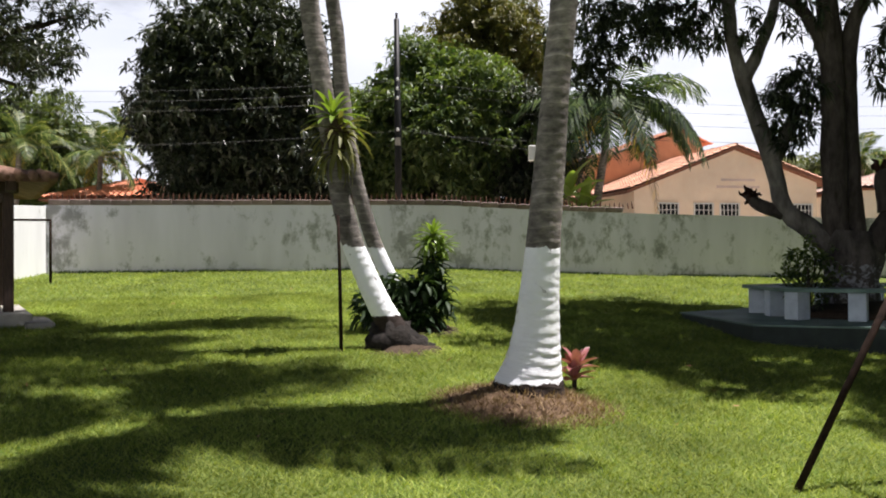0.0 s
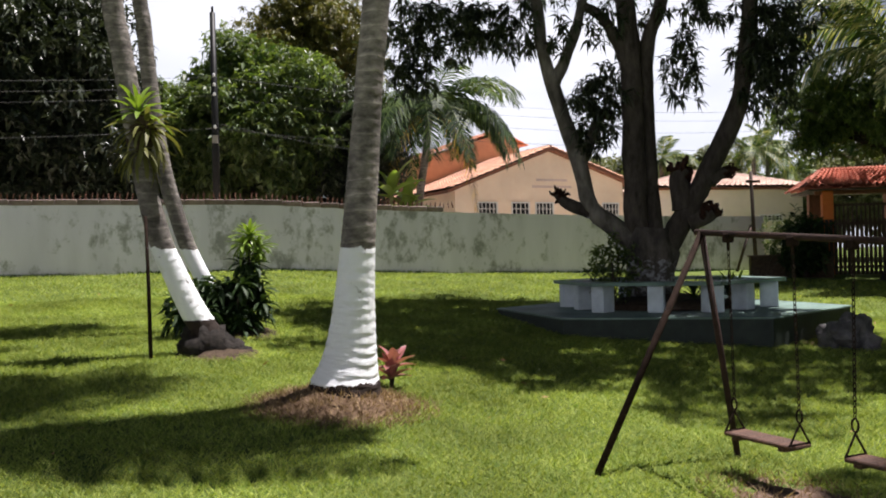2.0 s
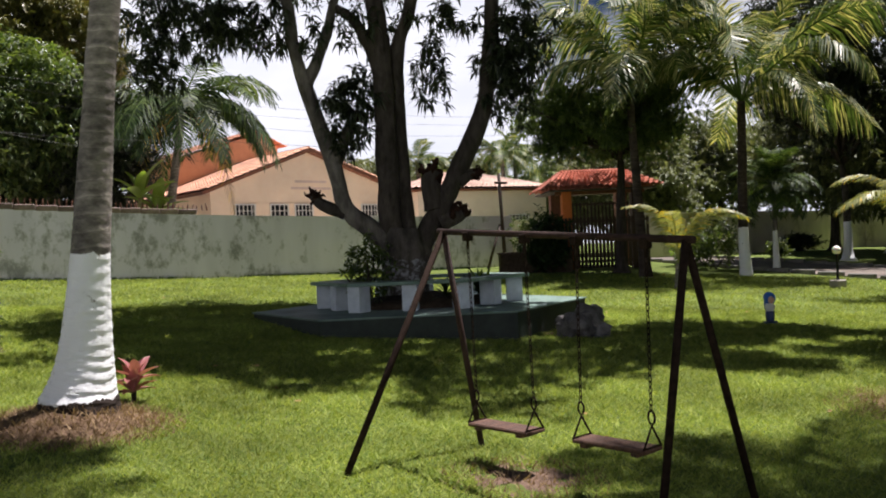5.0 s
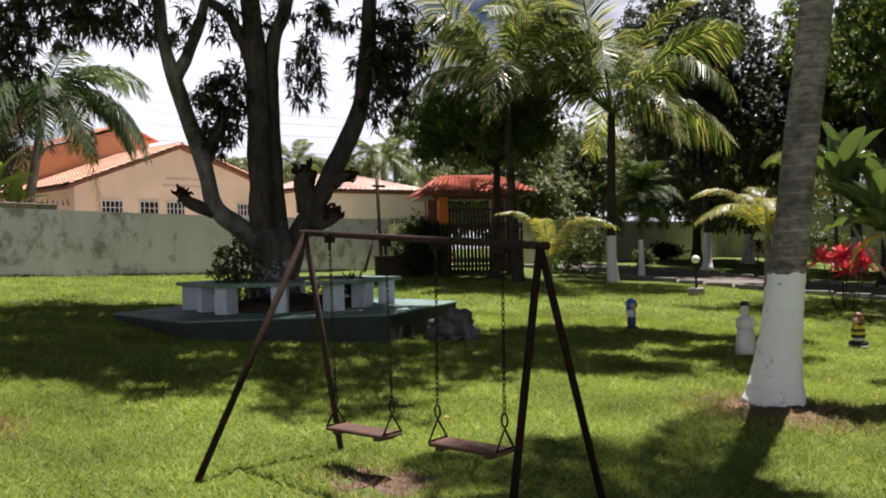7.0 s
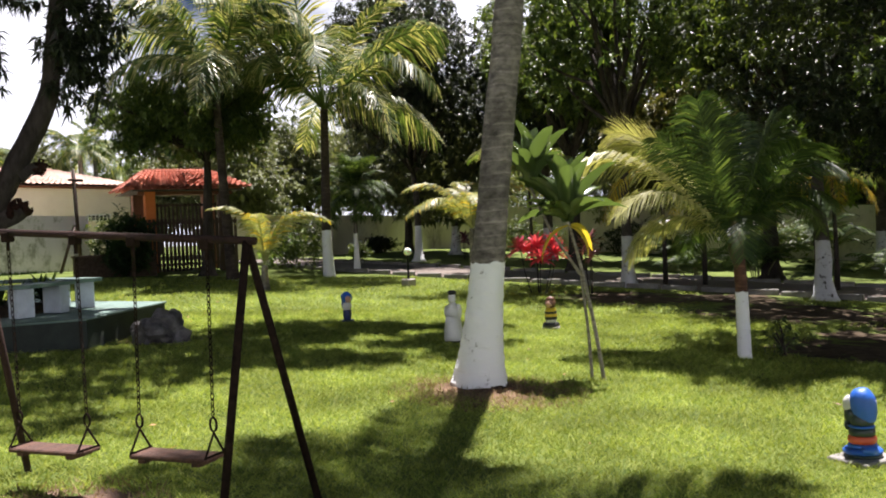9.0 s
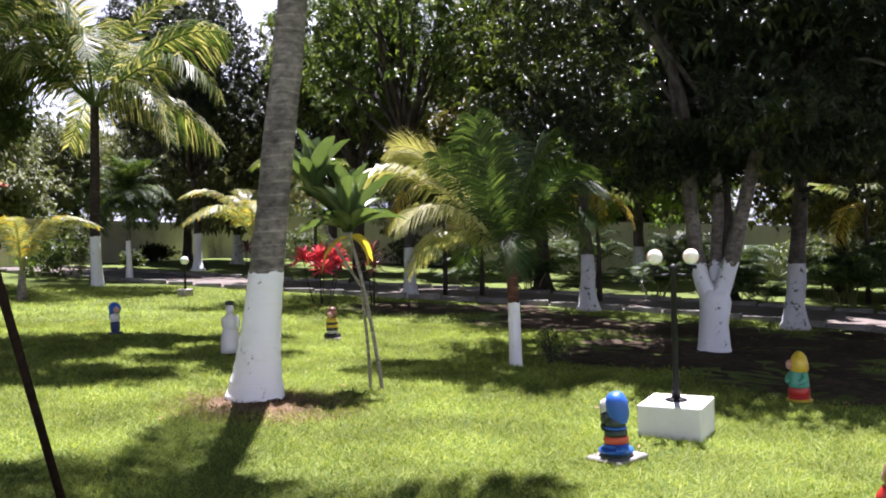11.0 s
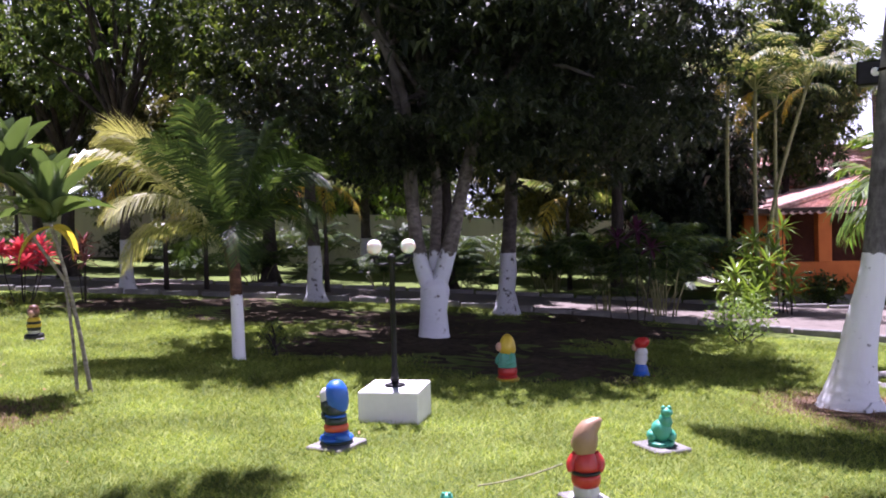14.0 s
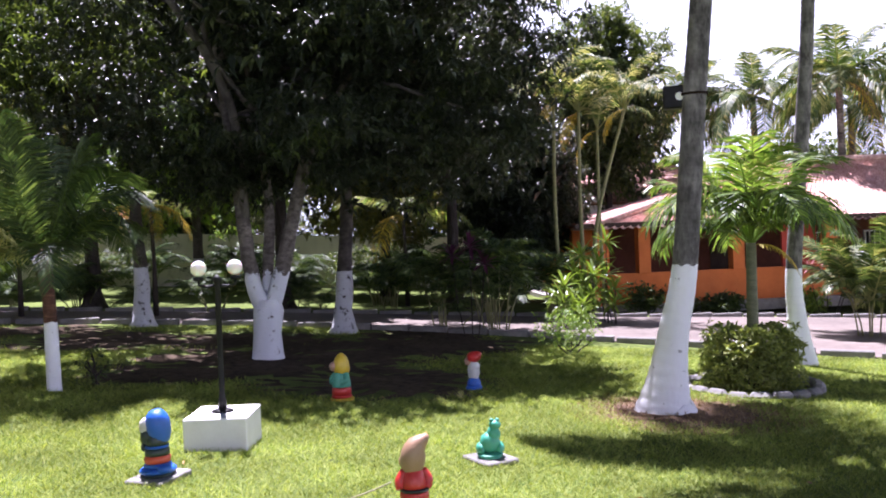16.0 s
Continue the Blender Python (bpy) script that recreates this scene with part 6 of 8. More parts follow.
def epiphyte():
    r = np.random.default_rng(102)
    t = thing("bromeliad", (-1.38, 10.93, 3.2), "strappy green epiphyte tufts clinging to the palm trunk", "plant")
    lf = strap_mesh("leaf", 0.44, 0.06, 0.9, dracaena_m, seg=8)
    dk = strap_mesh("leaf", 0.5, 0.055, 1.3, olive_m, seg=8)
    rosette(t, (0.0, -0.02, 0.28), 30, lf, r, (-5, 85))
    rosette(t, (0.08, 0.0, 0.1), 40, dk, r, (-35, 60))
    rosette(t, (0.03, -0.03, -0.15), 36, dk, r, (-55, 25), (0.7, 1.0))
    part("root_clump", Build().ball((0.02, 0.05, 0.05), (0.16, 0.16, 0.34), rough=0.4), soil_m, t, smooth=True)


epiphyte()


def cordyline(at, label, mat, stems, length, r, el=(-10, 85), count=14, width=0.09, name="cordyline"):
    t = thing(name, at, label, "shrub")
    lf = strap_mesh("leaf", length, width, 0.5, mat, taper=0.8)
    for (x, y, h) in stems:
        part("stem", Build().tube([(x * 0.4, y * 0.4, -0.05), (x * 0.8, y * 0.8, h * 0.5), (x, y, h)], 0.014, 6), bark_m, t, smooth=True)
        rosette(t, (x, y, h), count, lf, r, el)
    return t


pr2 = np.random.default_rng(103)
cordyline(on_ground(1.30, 8.75), "small red-leaved cordyline beside the palm mound", redleaf_m, ((0, 0, 0.1), (0.03, 0.02, 0.2)), 0.30, pr2, (5, 84), 10, 0.10)
cordyline(on_ground(20.6, 11.8), "magenta-leaved cordyline shrub by the driveway", pinkleaf_m, ((0, 0, 1.25), (0.3, 0.2, 1.1), (-0.35, 0.3, 1.2), (0.1, -0.5, 1.05), (-0.2, -0.2, 0.9), (0.3, -0.3, 1.3)), 0.44, pr2, (-20, 80), 32, 0.10)
cordyline(on_ground(21.3, 10.6), "dark red cordyline shrub by the driveway", redleaf_m, ((0, 0, 1.4), (0.3, 0.3, 1.2), (-0.3, -0.2, 1.0)), 0.45, pr2, (-20, 80), 18, 0.08)
cordyline(on_ground(34.5, 24.0), "purple-leaved shrub near the far wall", purple_m, ((0, 0, 1.0), (0.4, 0.2, 0.9), (-0.3, -0.3, 0.8), (0.2, -0.5, 0.7)), 0.5, pr2, (-20, 80), 16, 0.09)
cordyline(on_ground(20.9, -2.9), "dark purple shrub beside the driveway", purple_m, ((0, 0, 2.1), (0.3, 0.4, 1.9), (-0.2, -0.3, 1.7)), 0.45, pr2, (-30, 80), 18, 0.09)
for x, y, h in ((23.6, -6.6, 1.4), (23.9, -7.3, 1.0), (24.4, -6.5, 1.9), (23.2, -6.2, 0.6), (22.8, -5.6, 1.1), (24.3, -7.2, 2.3)):
    cordyline(on_ground(x, y), "bright green dracaena clump beside the driveway", dracaena_m, ((0, 0, h), (0.25, 0.15, h * 0.75), (-0.2, 0.1, h * 0.6)), 0.6, pr2, (-40, 75), 20, 0.08, "dracaena")
cordyline(on_ground(27.7, -15.6), "red-leaved cordyline in front of the veranda", redleaf_m, ((0, 0, 1.7), (0.3, 0.4, 1.5), (-0.2, -0.5, 1.3), (0.1, -0.9, 1.6)), 0.5, pr2, (-30, 80), 20, 0.1)
cordyline(on_ground(28.0, -8.3), "flowering orange shrub before the veranda", redleaf_m, ((0, 0, 0.5), (0.2, 0.3, 0.4)), 0.25, pr2, (0, 80), 12, 0.06)


def banana(x, y, h, seed):
    r = np.random.default_rng(seed)
    t = thing("banana_plant", on_ground(x, y), "bright green banana plant beyond the wall", "banana plant", "banana plants")
    part("stem", Build().tube([(0, 0, -0.1), (0, 0, h * 0.5), (0.05, 0, h)], [0.13, 0.1, 0.06], 10), palm_stem_m, t, smooth=True)
    lf = strap_mesh("leaf", 1.7, 0.42, 0.7, bright_m, 0.2, 10, 0.6)
    rosette(t, (0.05, 0, h), 9, lf, r, (10, 80))


palm_stem_m = material("green_cane", (0.16, 0.17, 0.06), (0.30, 0.28, 0.12), 6, 0.6, 0.2, 40, stretch=(1, 1, 5))
banana(5.1, 35.4, 2.9, 301)
banana(5.9, 36.2, 2.3, 302)
# plants in the tree bed
BED = (PLAT[0], PLAT[1], PLAT_Z + 0.27)
cordyline((BED[0] + 0.85, BED[1] - 0.75, BED[2] + 0.03), "bright yellow-green bromeliad in the tree bed", dracaena_m, ((0, 0, 0.12), (0.25, 0.15, 0.1)), 0.42, pr2, (0, 85), 20, 0.06, "bromeliad")
cordyline((BED[0] + 0.35, BED[1] - 1.0, BED[2]), "dark spiky bromeliad in the tree bed", darkleaf_m, ((0, 0, 0.1), (0.3, -0.1, 0.1), (-0.3, 0.0, 0.08)), 0.42, pr2, (0, 85), 18, 0.05, "bromeliad")


def shrub(at, label, radii, mat, n, size, width, seed, k=6, stems=6, name="shrub", category="shrub", spread=(-40, 70), h0=0.0):
    """A low leafy shrub: thin stems and small leaves in an uneven outline."""
    r = np.random.default_rng(seed)
    t = thing(name, at, label, category)
    rad = np.array(radii)
    e = unit(r.normal(0, 1, (n, 3)))
    c = np.array([0, 0, rad[2] * 0.95 + h0])
    lump = 1 + 0.25 * np.sin(e[:, 0] * 5 + seed) * np.cos(e[:, 1] * 4 + seed * 2)
    pts = c + e * rad * (r.uniform(0.4, 1.0, n) * lump)[:, None]
    pts = pts[pts[:, 2] > 0.05]
    part("foliage", tri_mesh("foliage", *whorls(pts, k, size, width, r, spread, 0.2), mat), None, t)
    for i in range(stems):
        part("stem", Build().tube(bend((r.normal(0, 0.05), r.normal(0, 0.05), -0.05), pts[i * 7 % len(pts)], 0.0, 4, r, 0.02), 0.014, 5), bark_m, t)
    return t


shrub((BED[0] - 1.15, BED[1] - 0.35, BED[2]), "leafy dark green shrub in the tree bed", (0.46, 0.42, 0.66), mango2_m, 150, 0.13, 0.055, 111)
shrub(on_ground(17.6, -4.4), "sparse pale-leaved shrub beside the driveway", (0.75, 0.7, 0.5), bright_m, 260, 0.09, 0.035, 112)
shrub(on_ground(13.5, 3.6), "small sprouting shrub at the young palm's foot", (0.25, 0.25, 0.3), mango2_m, 40, 0.09, 0.035, 113)
shrub(on_ground(17.8, 27.0), "dark hedge shrub beside the gate", (1.2, 0.8, 1.1), mango2_m, 500, 0.16, 0.07, 114)
for i, (x, y, a, b, h, mm) in enumerate(((23.4, 23.7, 1.3, 1.2, 1.15, mango2_m), (24.2, 25.6, 1.1, 1.1, 0.9, bright_m), (31.0, 27.6, 0.6, 0.5, 0.4, mango2_m), (38.0, 32.4, 1.6, 0.7, 0.5, mango_m), (43.5, 26.0, 1.2, 2.4, 1.0, mango2_m), (43.4, 19.0, 1.2, 2.4, 0.9, mango_m), (43.2, 12.0, 1.2, 2.6, 1.0, mango2_m), (43.0, 5.0, 1.2, 2.6, 1.1, mango_m), (42.6, -1.0, 1.4, 2.8, 1.2, mango2_m), (28.3, -7.4, 0.7, 0.6, 0.5, bright_m), (28.4, -9.6, 0.6, 0.8, 0.5, mango2_m), (28.3, -12.3, 0.6, 1.0, 0.35, mango2_m), (28.2, -15.2, 0.5, 0.6, 0.45, bright_m), (28.0, -18.6, 0.7, 1.6, 0.6, mango2_m))):
    shrub(on_ground(x, y), "leafy green garden shrub near the boundary" if x > 29 or y > 20 else "leafy green shrub in front of the orange veranda", (a, b, h), mm, int(240 * max(a, b)), 0.2, 0.08, 120 + i, 6, 4)


# leafy thicket behind the far wall
for i in range(10):
    x, y = 48.5 - 0.05 * i, 35.0 - 5.0 * i
    shrub(on_ground(x, y), "dense leafy thicket behind the far wall", (2.4, 3.2, 2.3 + 0.5 * math.sin(i * 2.1)), (farleaf_m, mango2_m, mango_m)[i % 3], 520, 0.42, 0.16, 190 + i, 6, 4)


def palm_clump(at, label, seed, h=1.6, n=9, size=1.6, mat=0):
    """Several thin stems with arching feather leaves from the ground."""
    r = np.random.default_rng(seed)
    t = thing("areca_palm", at, label, "palm", "areca clumps")
    for i in range(n):
        a, d = r.uniform(0, 360), r.uniform(0, 0.35)
        x, y = d * math.cos(radians(a)), d * math.sin(radians(a))
        hh = h * r.uniform(0.3, 1.0)
        top = (x * 2.0, y * 2.0, hh * 0.75)
        part("stem", Build().tube([(x, y, -0.05), (x * 1.4, y * 1.4, hh * 0.4), top], 0.02, 6), palm_stem_m, t, smooth=True)
        for j in range(4):
            put("frond", (FROND_UP + FROND_MID)[(i + j) % 4] if mat == 0 else FROND_DARK[(i + j) % 2], t, m=Matrix.Translation(top) @ pose(0, 0, 0, r.uniform(-15, 15), -r.uniform(0, 30), a + j * 90 + r.uniform(-30, 30)) @ Matrix.Scale(size / 3 * r.uniform(0.75, 1.1), 4))
    return t


FROND_YELLOW = frond_mesh("frond", 3.0, 0.4, 0.9, 0.8, 40, [yellow_m, yellow_m, palmpale_m], pr, 0.2, hang=0.9, width=0.05)
FROND_PALE = [frond_mesh("frond", 3.0, 0.7, 0.7, 0.85, 44, [palmpale_m, palmpale_m, bright_m], pr, 0.4, hang=0.8, width=0.045) for _ in range(2)]
for i, (x, y, h, n, s) in enumerate(((21.6, -3.6, 2.4, 9, 1.5), (22.2, -2.4, 1.8, 8, 1.4), (30.6, -4.6, 2.2, 9, 1.8), (31.8, -1.0, 1.2, 8, 1.6), (30.4, 2.0, 1.0, 8, 1.5), (32.0, 12.6, 1.2, 8, 1.4), (25.5, -4.0, 1.8, 8, 1.5), (26.4, -6.0, 2.2, 9, 1.7), (42.2, 9.5, 1.6, 8, 1.8), (42.0, 2.5, 1.6, 8, 1.8), (29.6, 4.4, 0.9, 8, 1.5), (29.8, 8.8, 1.1, 9, 1.6), (40.5, 5.0, 2.0, 9, 2.0), (33.8, -3.0, 2.2, 10, 2.2), (29.0, -4.4, 2.2, 10, 2.0), (29.3, -1.4, 1.6, 9, 1.7), (29.1, 1.0, 0.5, 6, 1.2), (30.0, 11.0, 0.6, 7, 1.3), (29.4, 6.6, 0.5, 6, 1.1))):
    palm_clump(on_ground(x, y), "dark green areca palm clump near the driveway", 140 + i, h, n, s, 1)
palm_clump(on_ground(20.5, -12.6), "arching palm clump beside the forecourt", 171, 2.4, 7, 2.0, 0)
# yellowing palms under the driveway trees
for i, (x, y, h, s) in enumerate(((26.4, 5.6, 3.2, 1.6), (25.4, 10.2, 3.6, 2.6), (26.0, 9.2, 2.6, 1.8), (29.6, 17.3, 4.0, 3.0), (31.8, 7.4, 3.4, 2.4), (31.6, -2.0, 3.2, 2.8))):
    t = thing("young_palm", on_ground(x, y), "thin palm with yellow hanging fronds", "palm tree", "yellowed palms")
    part("trunk", Build().tube([(0, 0, -0.1), (0.03, 0, h * 0.5), (0, 0.05, h)], [0.09, 0.06, 0.05], 8), bark_m, t, smooth=True)
    for j in range(7):
        put("frond", FROND_YELLOW if j < (1 if s > 2.2 else 3) else FROND_PALE[j % 2], t, m=Matrix.Translation((0, 0.05, h)) @ pose(0, 0, 0, 0, -10 if j > 3 else 8, 150 + j * 51) @ Matrix.Scale(s / 3, 4))


def young_palm(at, label, h, size, n, seed, kind, paint=0.4, lift=(0, 28)):
    r = np.random.default_rng(seed)
    t = thing("young_palm", at, label, "palm tree", "young palms")
    part("trunk", palm_trunk([(0, 0, -0.1), (0, 0, h * 0.5), (0.02, 0, h)], 0.1, 0.07, 1.6, 0.1, seed, 10), trunk_material("palm_trunk_bark", paint, BARK_G, BARK_L), t, smooth=True)
    for j in range(n):
        put("frond", kind[j % 2], t, m=Matrix.Translation((0.02, 0, h)) @ pose(0, 0, 0, 0, -r.uniform(*lift), j * 137.5 + 20) @ Matrix.Scale(size / 3 * r.uniform(0.8, 1.1), 4))


FROND_LEMON = [frond_mesh("frond", 2.8, 1.15, 1.0, 0.62, 64, [palmpale_m, palmpale_m, yellow_m], pr, 0.12, hang=0.7, width=0.04, sway=w) for w in (0.12, -0.15)]
young_palm(on_ground(16.59, 18.07), "young palm with pale spreading fronds near the gate", 0.7, 2.5, 6, 151, FROND_LEMON, -1.0, (20, 48))
young_palm(on_ground(19.3, 13.0), "young palm with pale yellowish fronds", 1.75, 2.3, 10, 152, FROND_LEMON, 0.5)
# yucca-like palm
young_palm(on_ground(24.9, 22.2), "bushy dark fan palm with whitewashed stem", 3.0, 1.75, 48, 153, FROND_DARK, 1.4, (-65, 75))
FROND_LUSH = [frond_mesh("frond", 3.0, 1.25, 1.05, 0.7, 44, [palmpale_m, palm_m, litpale_m], pr, 0.4, hang=0.8, width=0.06, sway=w, mess=0.12) for w in (0.15, -0.2)]
# slender palms beside the house
for i, (x, y, h, lean) in enumerate(((26.5, -7.2, 6.3, 0.2), (26.9, -7.9, 5.8, 0.3), (26.0, -8.0, 6.3, -1.4), (27.3, -6.6, 6.7, 0.1))):
    t = thing("areca_palm", on_ground(x, y), "slender ringed palm with feathery crown beside the house", "palm tree", "slender palms")
    part("trunk", Build().tube(smooth_line3([(0, 0.9 if lean < 0 else 0, -0.1), (0, 0.5 if lean < 0 else 0.1, h * 0.5), (0, lean * 0.3, h)], 16), [0.075 - 0.03 * j / 15 for j in range(16)], 8), palm_stem_m, t, smooth=True)
    for j in range(9):
        put("frond", FROND_YELLOW if j > 7 else FROND_LUSH[j % 2], t, m=Matrix.Translation((0, lean * 0.3, h)) @ pose(0, 0, 0, pr2.uniform(-15, 15), -pr2.uniform(-12, 38) if j < 8 else 25, j * 137.5 + i * 40) @ Matrix.Scale(2.3 / 3 * pr2.uniform(0.75, 1.15) * (0.6 if j > 7 else 1), 4))
# tall palms behind the house
for i, (x, y, h) in enumerate(((41, -20.2, 9.6), (35.2, -21.2, 9.4), (39, -24, 9.0), (44, -18, 9.5))):
    coconut_palm(on_ground(x, y), [(0, 0, 0), (0.2, 0.3, h * 0.5), (0.1, 0.5, h)], 0.2, 0.14, 0, "tall coconut palm behind the orange house", 3.7, 18, 1.2, 0.2, 160 + i, "palms behind the house", n=10)


def fan_palm():
    r = np.random.default_rng(104)
    t = thing("manila_palm", on_ground(14.3, -6.7), "small green palm with dense bright crown behind the clipped bush", "palm tree")
    part("trunk", palm_trunk([(0, 0, -0.1), (0, 0, 1.0), (-0.03, 0, 2.2)], 0.095, 0.08, 1.3, 0.1, 4, 12), material("green_palm_stem", (0.10, 0.11, 0.06), (0.2, 0.2, 0.12), 8, 0.8, 0.4, 40, stretch=(1, 1, 6)), t, smooth=True)
    kinds = [frond_mesh("frond", 1.6, 2.0, 1.1, 0.6, 40, [bright_m, bright_m, palmpale_m], pr, 0.25, width=0.05, hang=0.5, mess=0.16), frond_mesh("frond", 1.9, 1.3, 1.2, 0.66, 40, [bright_m, palm_m, bright_m], pr, 0.45, width=0.05, hang=0.8, mess=0.16)]
    for j in range(28):
        put("frond", kinds[0 if j < 12 else 1], t, m=Matrix.Translation((-0.03, 0, 2.15)) @ pose(0, 0, 0, r.uniform(-12, 12), -r.uniform(-15, 15), j * 137.5) @ Matrix.Scale(r.uniform(0.85, 1.1), 4))
    put("frond", FROND_YELLOW, t, "yellow hanging frond", m=Matrix.Translation((-0.03, 0, 2.15)) @ pose(0, 0, 0, 0, 5, -120) @ Matrix.Scale(0.3, 4))


fan_palm()


hedge_m = leaf_material("hedge_leaf", (0.13, 0.18, 0.04), (0.40, 0.44, 0.12), 0.38, 0.3)


def clipped_bush():
    x, y = 12.95, -6.0
    q = np.random.default_rng(115)
    t = thing("clipped_bush", on_ground(x, y), "clipped flat-topped leafy bush in a ring of stones", "bush")
    a, d, h = q.uniform(0, 2 * np.pi, 1500), np.sqrt(q.uniform(0.25, 1, 1500)), q.uniform(0.08, 0.98, 1500)
    d = np.where(h > 0.8, d * q.uniform(0.2, 1, 1500) ** 0.4, np.maximum(d, 0.7)) * (0.92 + 0.08 * np.sin(a * 5))
    pts = np.stack([0.78 * d * np.cos(a), 0.76 * d * np.sin(a), 0.92 * h + 0.04 * np.sin(a * 3)], 1)
    part("foliage", tri_mesh("foliage", *whorls(pts, 6, 0.09, 0.045, q, (-30, 75), 0.15), hedge_m), None, t)
    for i in range(8):
        part("stem", Build().tube([(0.1 * math.cos(i), 0.1 * math.sin(i), -0.05), (0.5 * math.cos(i), 0.5 * math.sin(i), 0.6)], 0.016, 5), bark_m, t)
    ring = thing("stone_ring", on_ground(x, y), "low ring of grey edging stones round the bush", "edging")
    r = random.Random(9)
    for i in range(20):
        a = 2 * math.pi * i / 20
        b = Build().box((0, 0, 0), (0.30, 0.17, 0.2), bevel=0.05)
        part("stone", b, kerb_m, ring, m=Matrix.Translation((0.96 * math.cos(a), 0.94 * math.sin(a), 0.02 + r.uniform(-0.02, 0.02))) @ Matrix.Rotation(a + math.pi / 2 + r.uniform(-0.1, 0.1), 4, "Z"))


clipped_bush()


def sapling():
    r = np.random.default_rng(105)
    x, y = 10.06, 4.75
    t = thing("traveller_palm", on_ground(x, y), "young palm with broad glossy leaves on two thin stems", "palm tree")
    part("trunk", Build().tube(smooth_line3([(0, 0, -0.1), (-0.04, 0.09, 0.65), (-0.1, 0.2, 1.35), (-0.17, 0.33, 1.98)], 14), [0.026 - 0.006 * i / 13 for i in range(14)], 9), cane_m, t, smooth=True)
    part("trunk", Build().tube(smooth_line3([(-0.04, 0.15, -0.1), (-0.06, 0.17, 0.6), (-0.1, 0.22, 1.3)], 12), [0.022 - 0.006 * i / 11 for i in range(12)], 9), cane_m, t, smooth=True)
    up = strap_mesh("leaf", 0.88, 0.22, 0.5, bright2_m, 0.45, 12, 0.5)
    dn = strap_mesh("leaf", 0.8, 0.2, 1.0, bright2_m, 0.45, 12, 0.5)
    yl = strap_mesh("leaf", 0.6, 0.15, 1.3, yellow_m, 0.3, 8, 0.7)
    rosette(t, (-0.17, 0.33, 1.95), 15, up, r, (48, 88), (0.8, 1.15))
    rosette(t, (-0.17, 0.33, 1.95), 12, dn, r, (25, 65), (0.7, 1.0))
    rosette(t, (-0.17, 0.33, 1.9), 3, yl, r, (-30, 10), (0.7, 1.0))
    part("trunk", Build().tube(smooth_line3([(-0.1, 0.22, 1.3), (-0.25, 0.55, 1.9), (-0.3, 0.75, 2.4)], 8), 0.02, 8), cane_m, t, smooth=True)
    rosette(t, (-0.3, 0.75, 2.4), 18, up, r, (42, 90), (0.75, 1.05))


bright2_m = leaf_material("glossy_broad_leaf", (0.03, 0.06, 0.02), (0.11, 0.16, 0.06), 0.2, 0.3, 0.8)
cane_m = material("pale_grey_cane", (0.13, 0.115, 0.085), (0.34, 0.31, 0.25), 8, 0.8, 0.4, 50, stretch=(1, 1, 4), patch=0.6, patch_scale=3)
sapling()


# ---------------- garden figures: plain single meshes ----------------
def paint(name, c, rough=0.45):
    return material(name, c, tuple(0.8 * v for v in c), 8, rough, 0.15, 60, patch=0.25, patch_scale=4, coat=0.2)


P = {k: paint("statue_paint_" + k, c) for k, c in {"blue": (0.02, 0.13, 0.55), "navy": (0.015, 0.03, 0.12), "dark": (0.012, 0.03, 0.025), "red": (0.55, 0.03, 0.02), "orange": (0.62, 0.09, 0.03), "yellow": (0.70, 0.50, 0.03), "teal": (0.10, 0.42, 0.30), "white": (0.75, 0.75, 0.74), "tan": (0.36, 0.22, 0.13), "green": (0.06, 0.40, 0.26), "skin": (0.62, 0.36, 0.25), "black": (0.012, 0.012, 0.012), "pale": (0.66, 0.66, 0.62), "brown": (0.14, 0.06, 0.03)}.items()}


def figure(at, label, h, rings, extra=(), slab=0.0, rz=0.0, tubes=()):
    """A painted garden figure, one mesh: rings of (height from, height to, radius from, radius to, paint)."""
    mats, b = [], Build()
    for z0, z1, r0, r1, col in rings:
        if P[col] not in mats:
            mats.append(P[col])
        n, pro = 6, []
        for i in range(n + 1):
            s = i / n
            bulge = 1 + 0.10 * math.sin(math.pi * s)
            pro.append(((r0 + (r1 - r0) * s) * bulge * h, (z0 + (z1 - z0) * s) * h))
        b.lathe(pro, 18, slot=mats.index(P[col]), sy=0.92)
    for c, rad, col in extra:
        if P[col] not in mats:
            mats.append(P[col])
        b.ball(tuple(v * h for v in c), tuple(v * h for v in rad), mats.index(P[col]), 14, 0.15)
    for pts, rad, col in tubes:
        if P[col] not in mats:
            mats.append(P[col])
        run = smooth_line3([tuple(v * h for v in p) for p in pts], 12)
        k = len(rad) - 1
        b.tube(run, [h * (rad[min(int(i / 11 * k), k - 1)] + (rad[min(int(i / 11 * k), k - 1) + 1] - rad[min(int(i / 11 * k), k - 1)]) * (i / 11 * k - min(int(i / 11 * k), k - 1))) for i in range(12)], 16, mats.index(P[col]))
    ob = put("garden_statue", b.mesh("garden_statue", mats, True), m=pose(*at, 0, 0, rz))
    tagged(ob, label, "statue", "garden figures")
    if slab:
        s = put("stone_slab", Build().box((0, 0, -0.01), (slab * 0.88, slab * 0.72, 0.07), bevel=0.012).mesh("stone_slab", kerb_m), m=pose(at[0], at[1], ground_z(at[0], at[1]) + 0.02, 0, 0, rz + 25))
        tagged(s, "square grey concrete slab under a garden figure", "slab", "statue slabs")
    return ob


def stand(x, y, up=0.0):
    return on_ground(x, y, up)


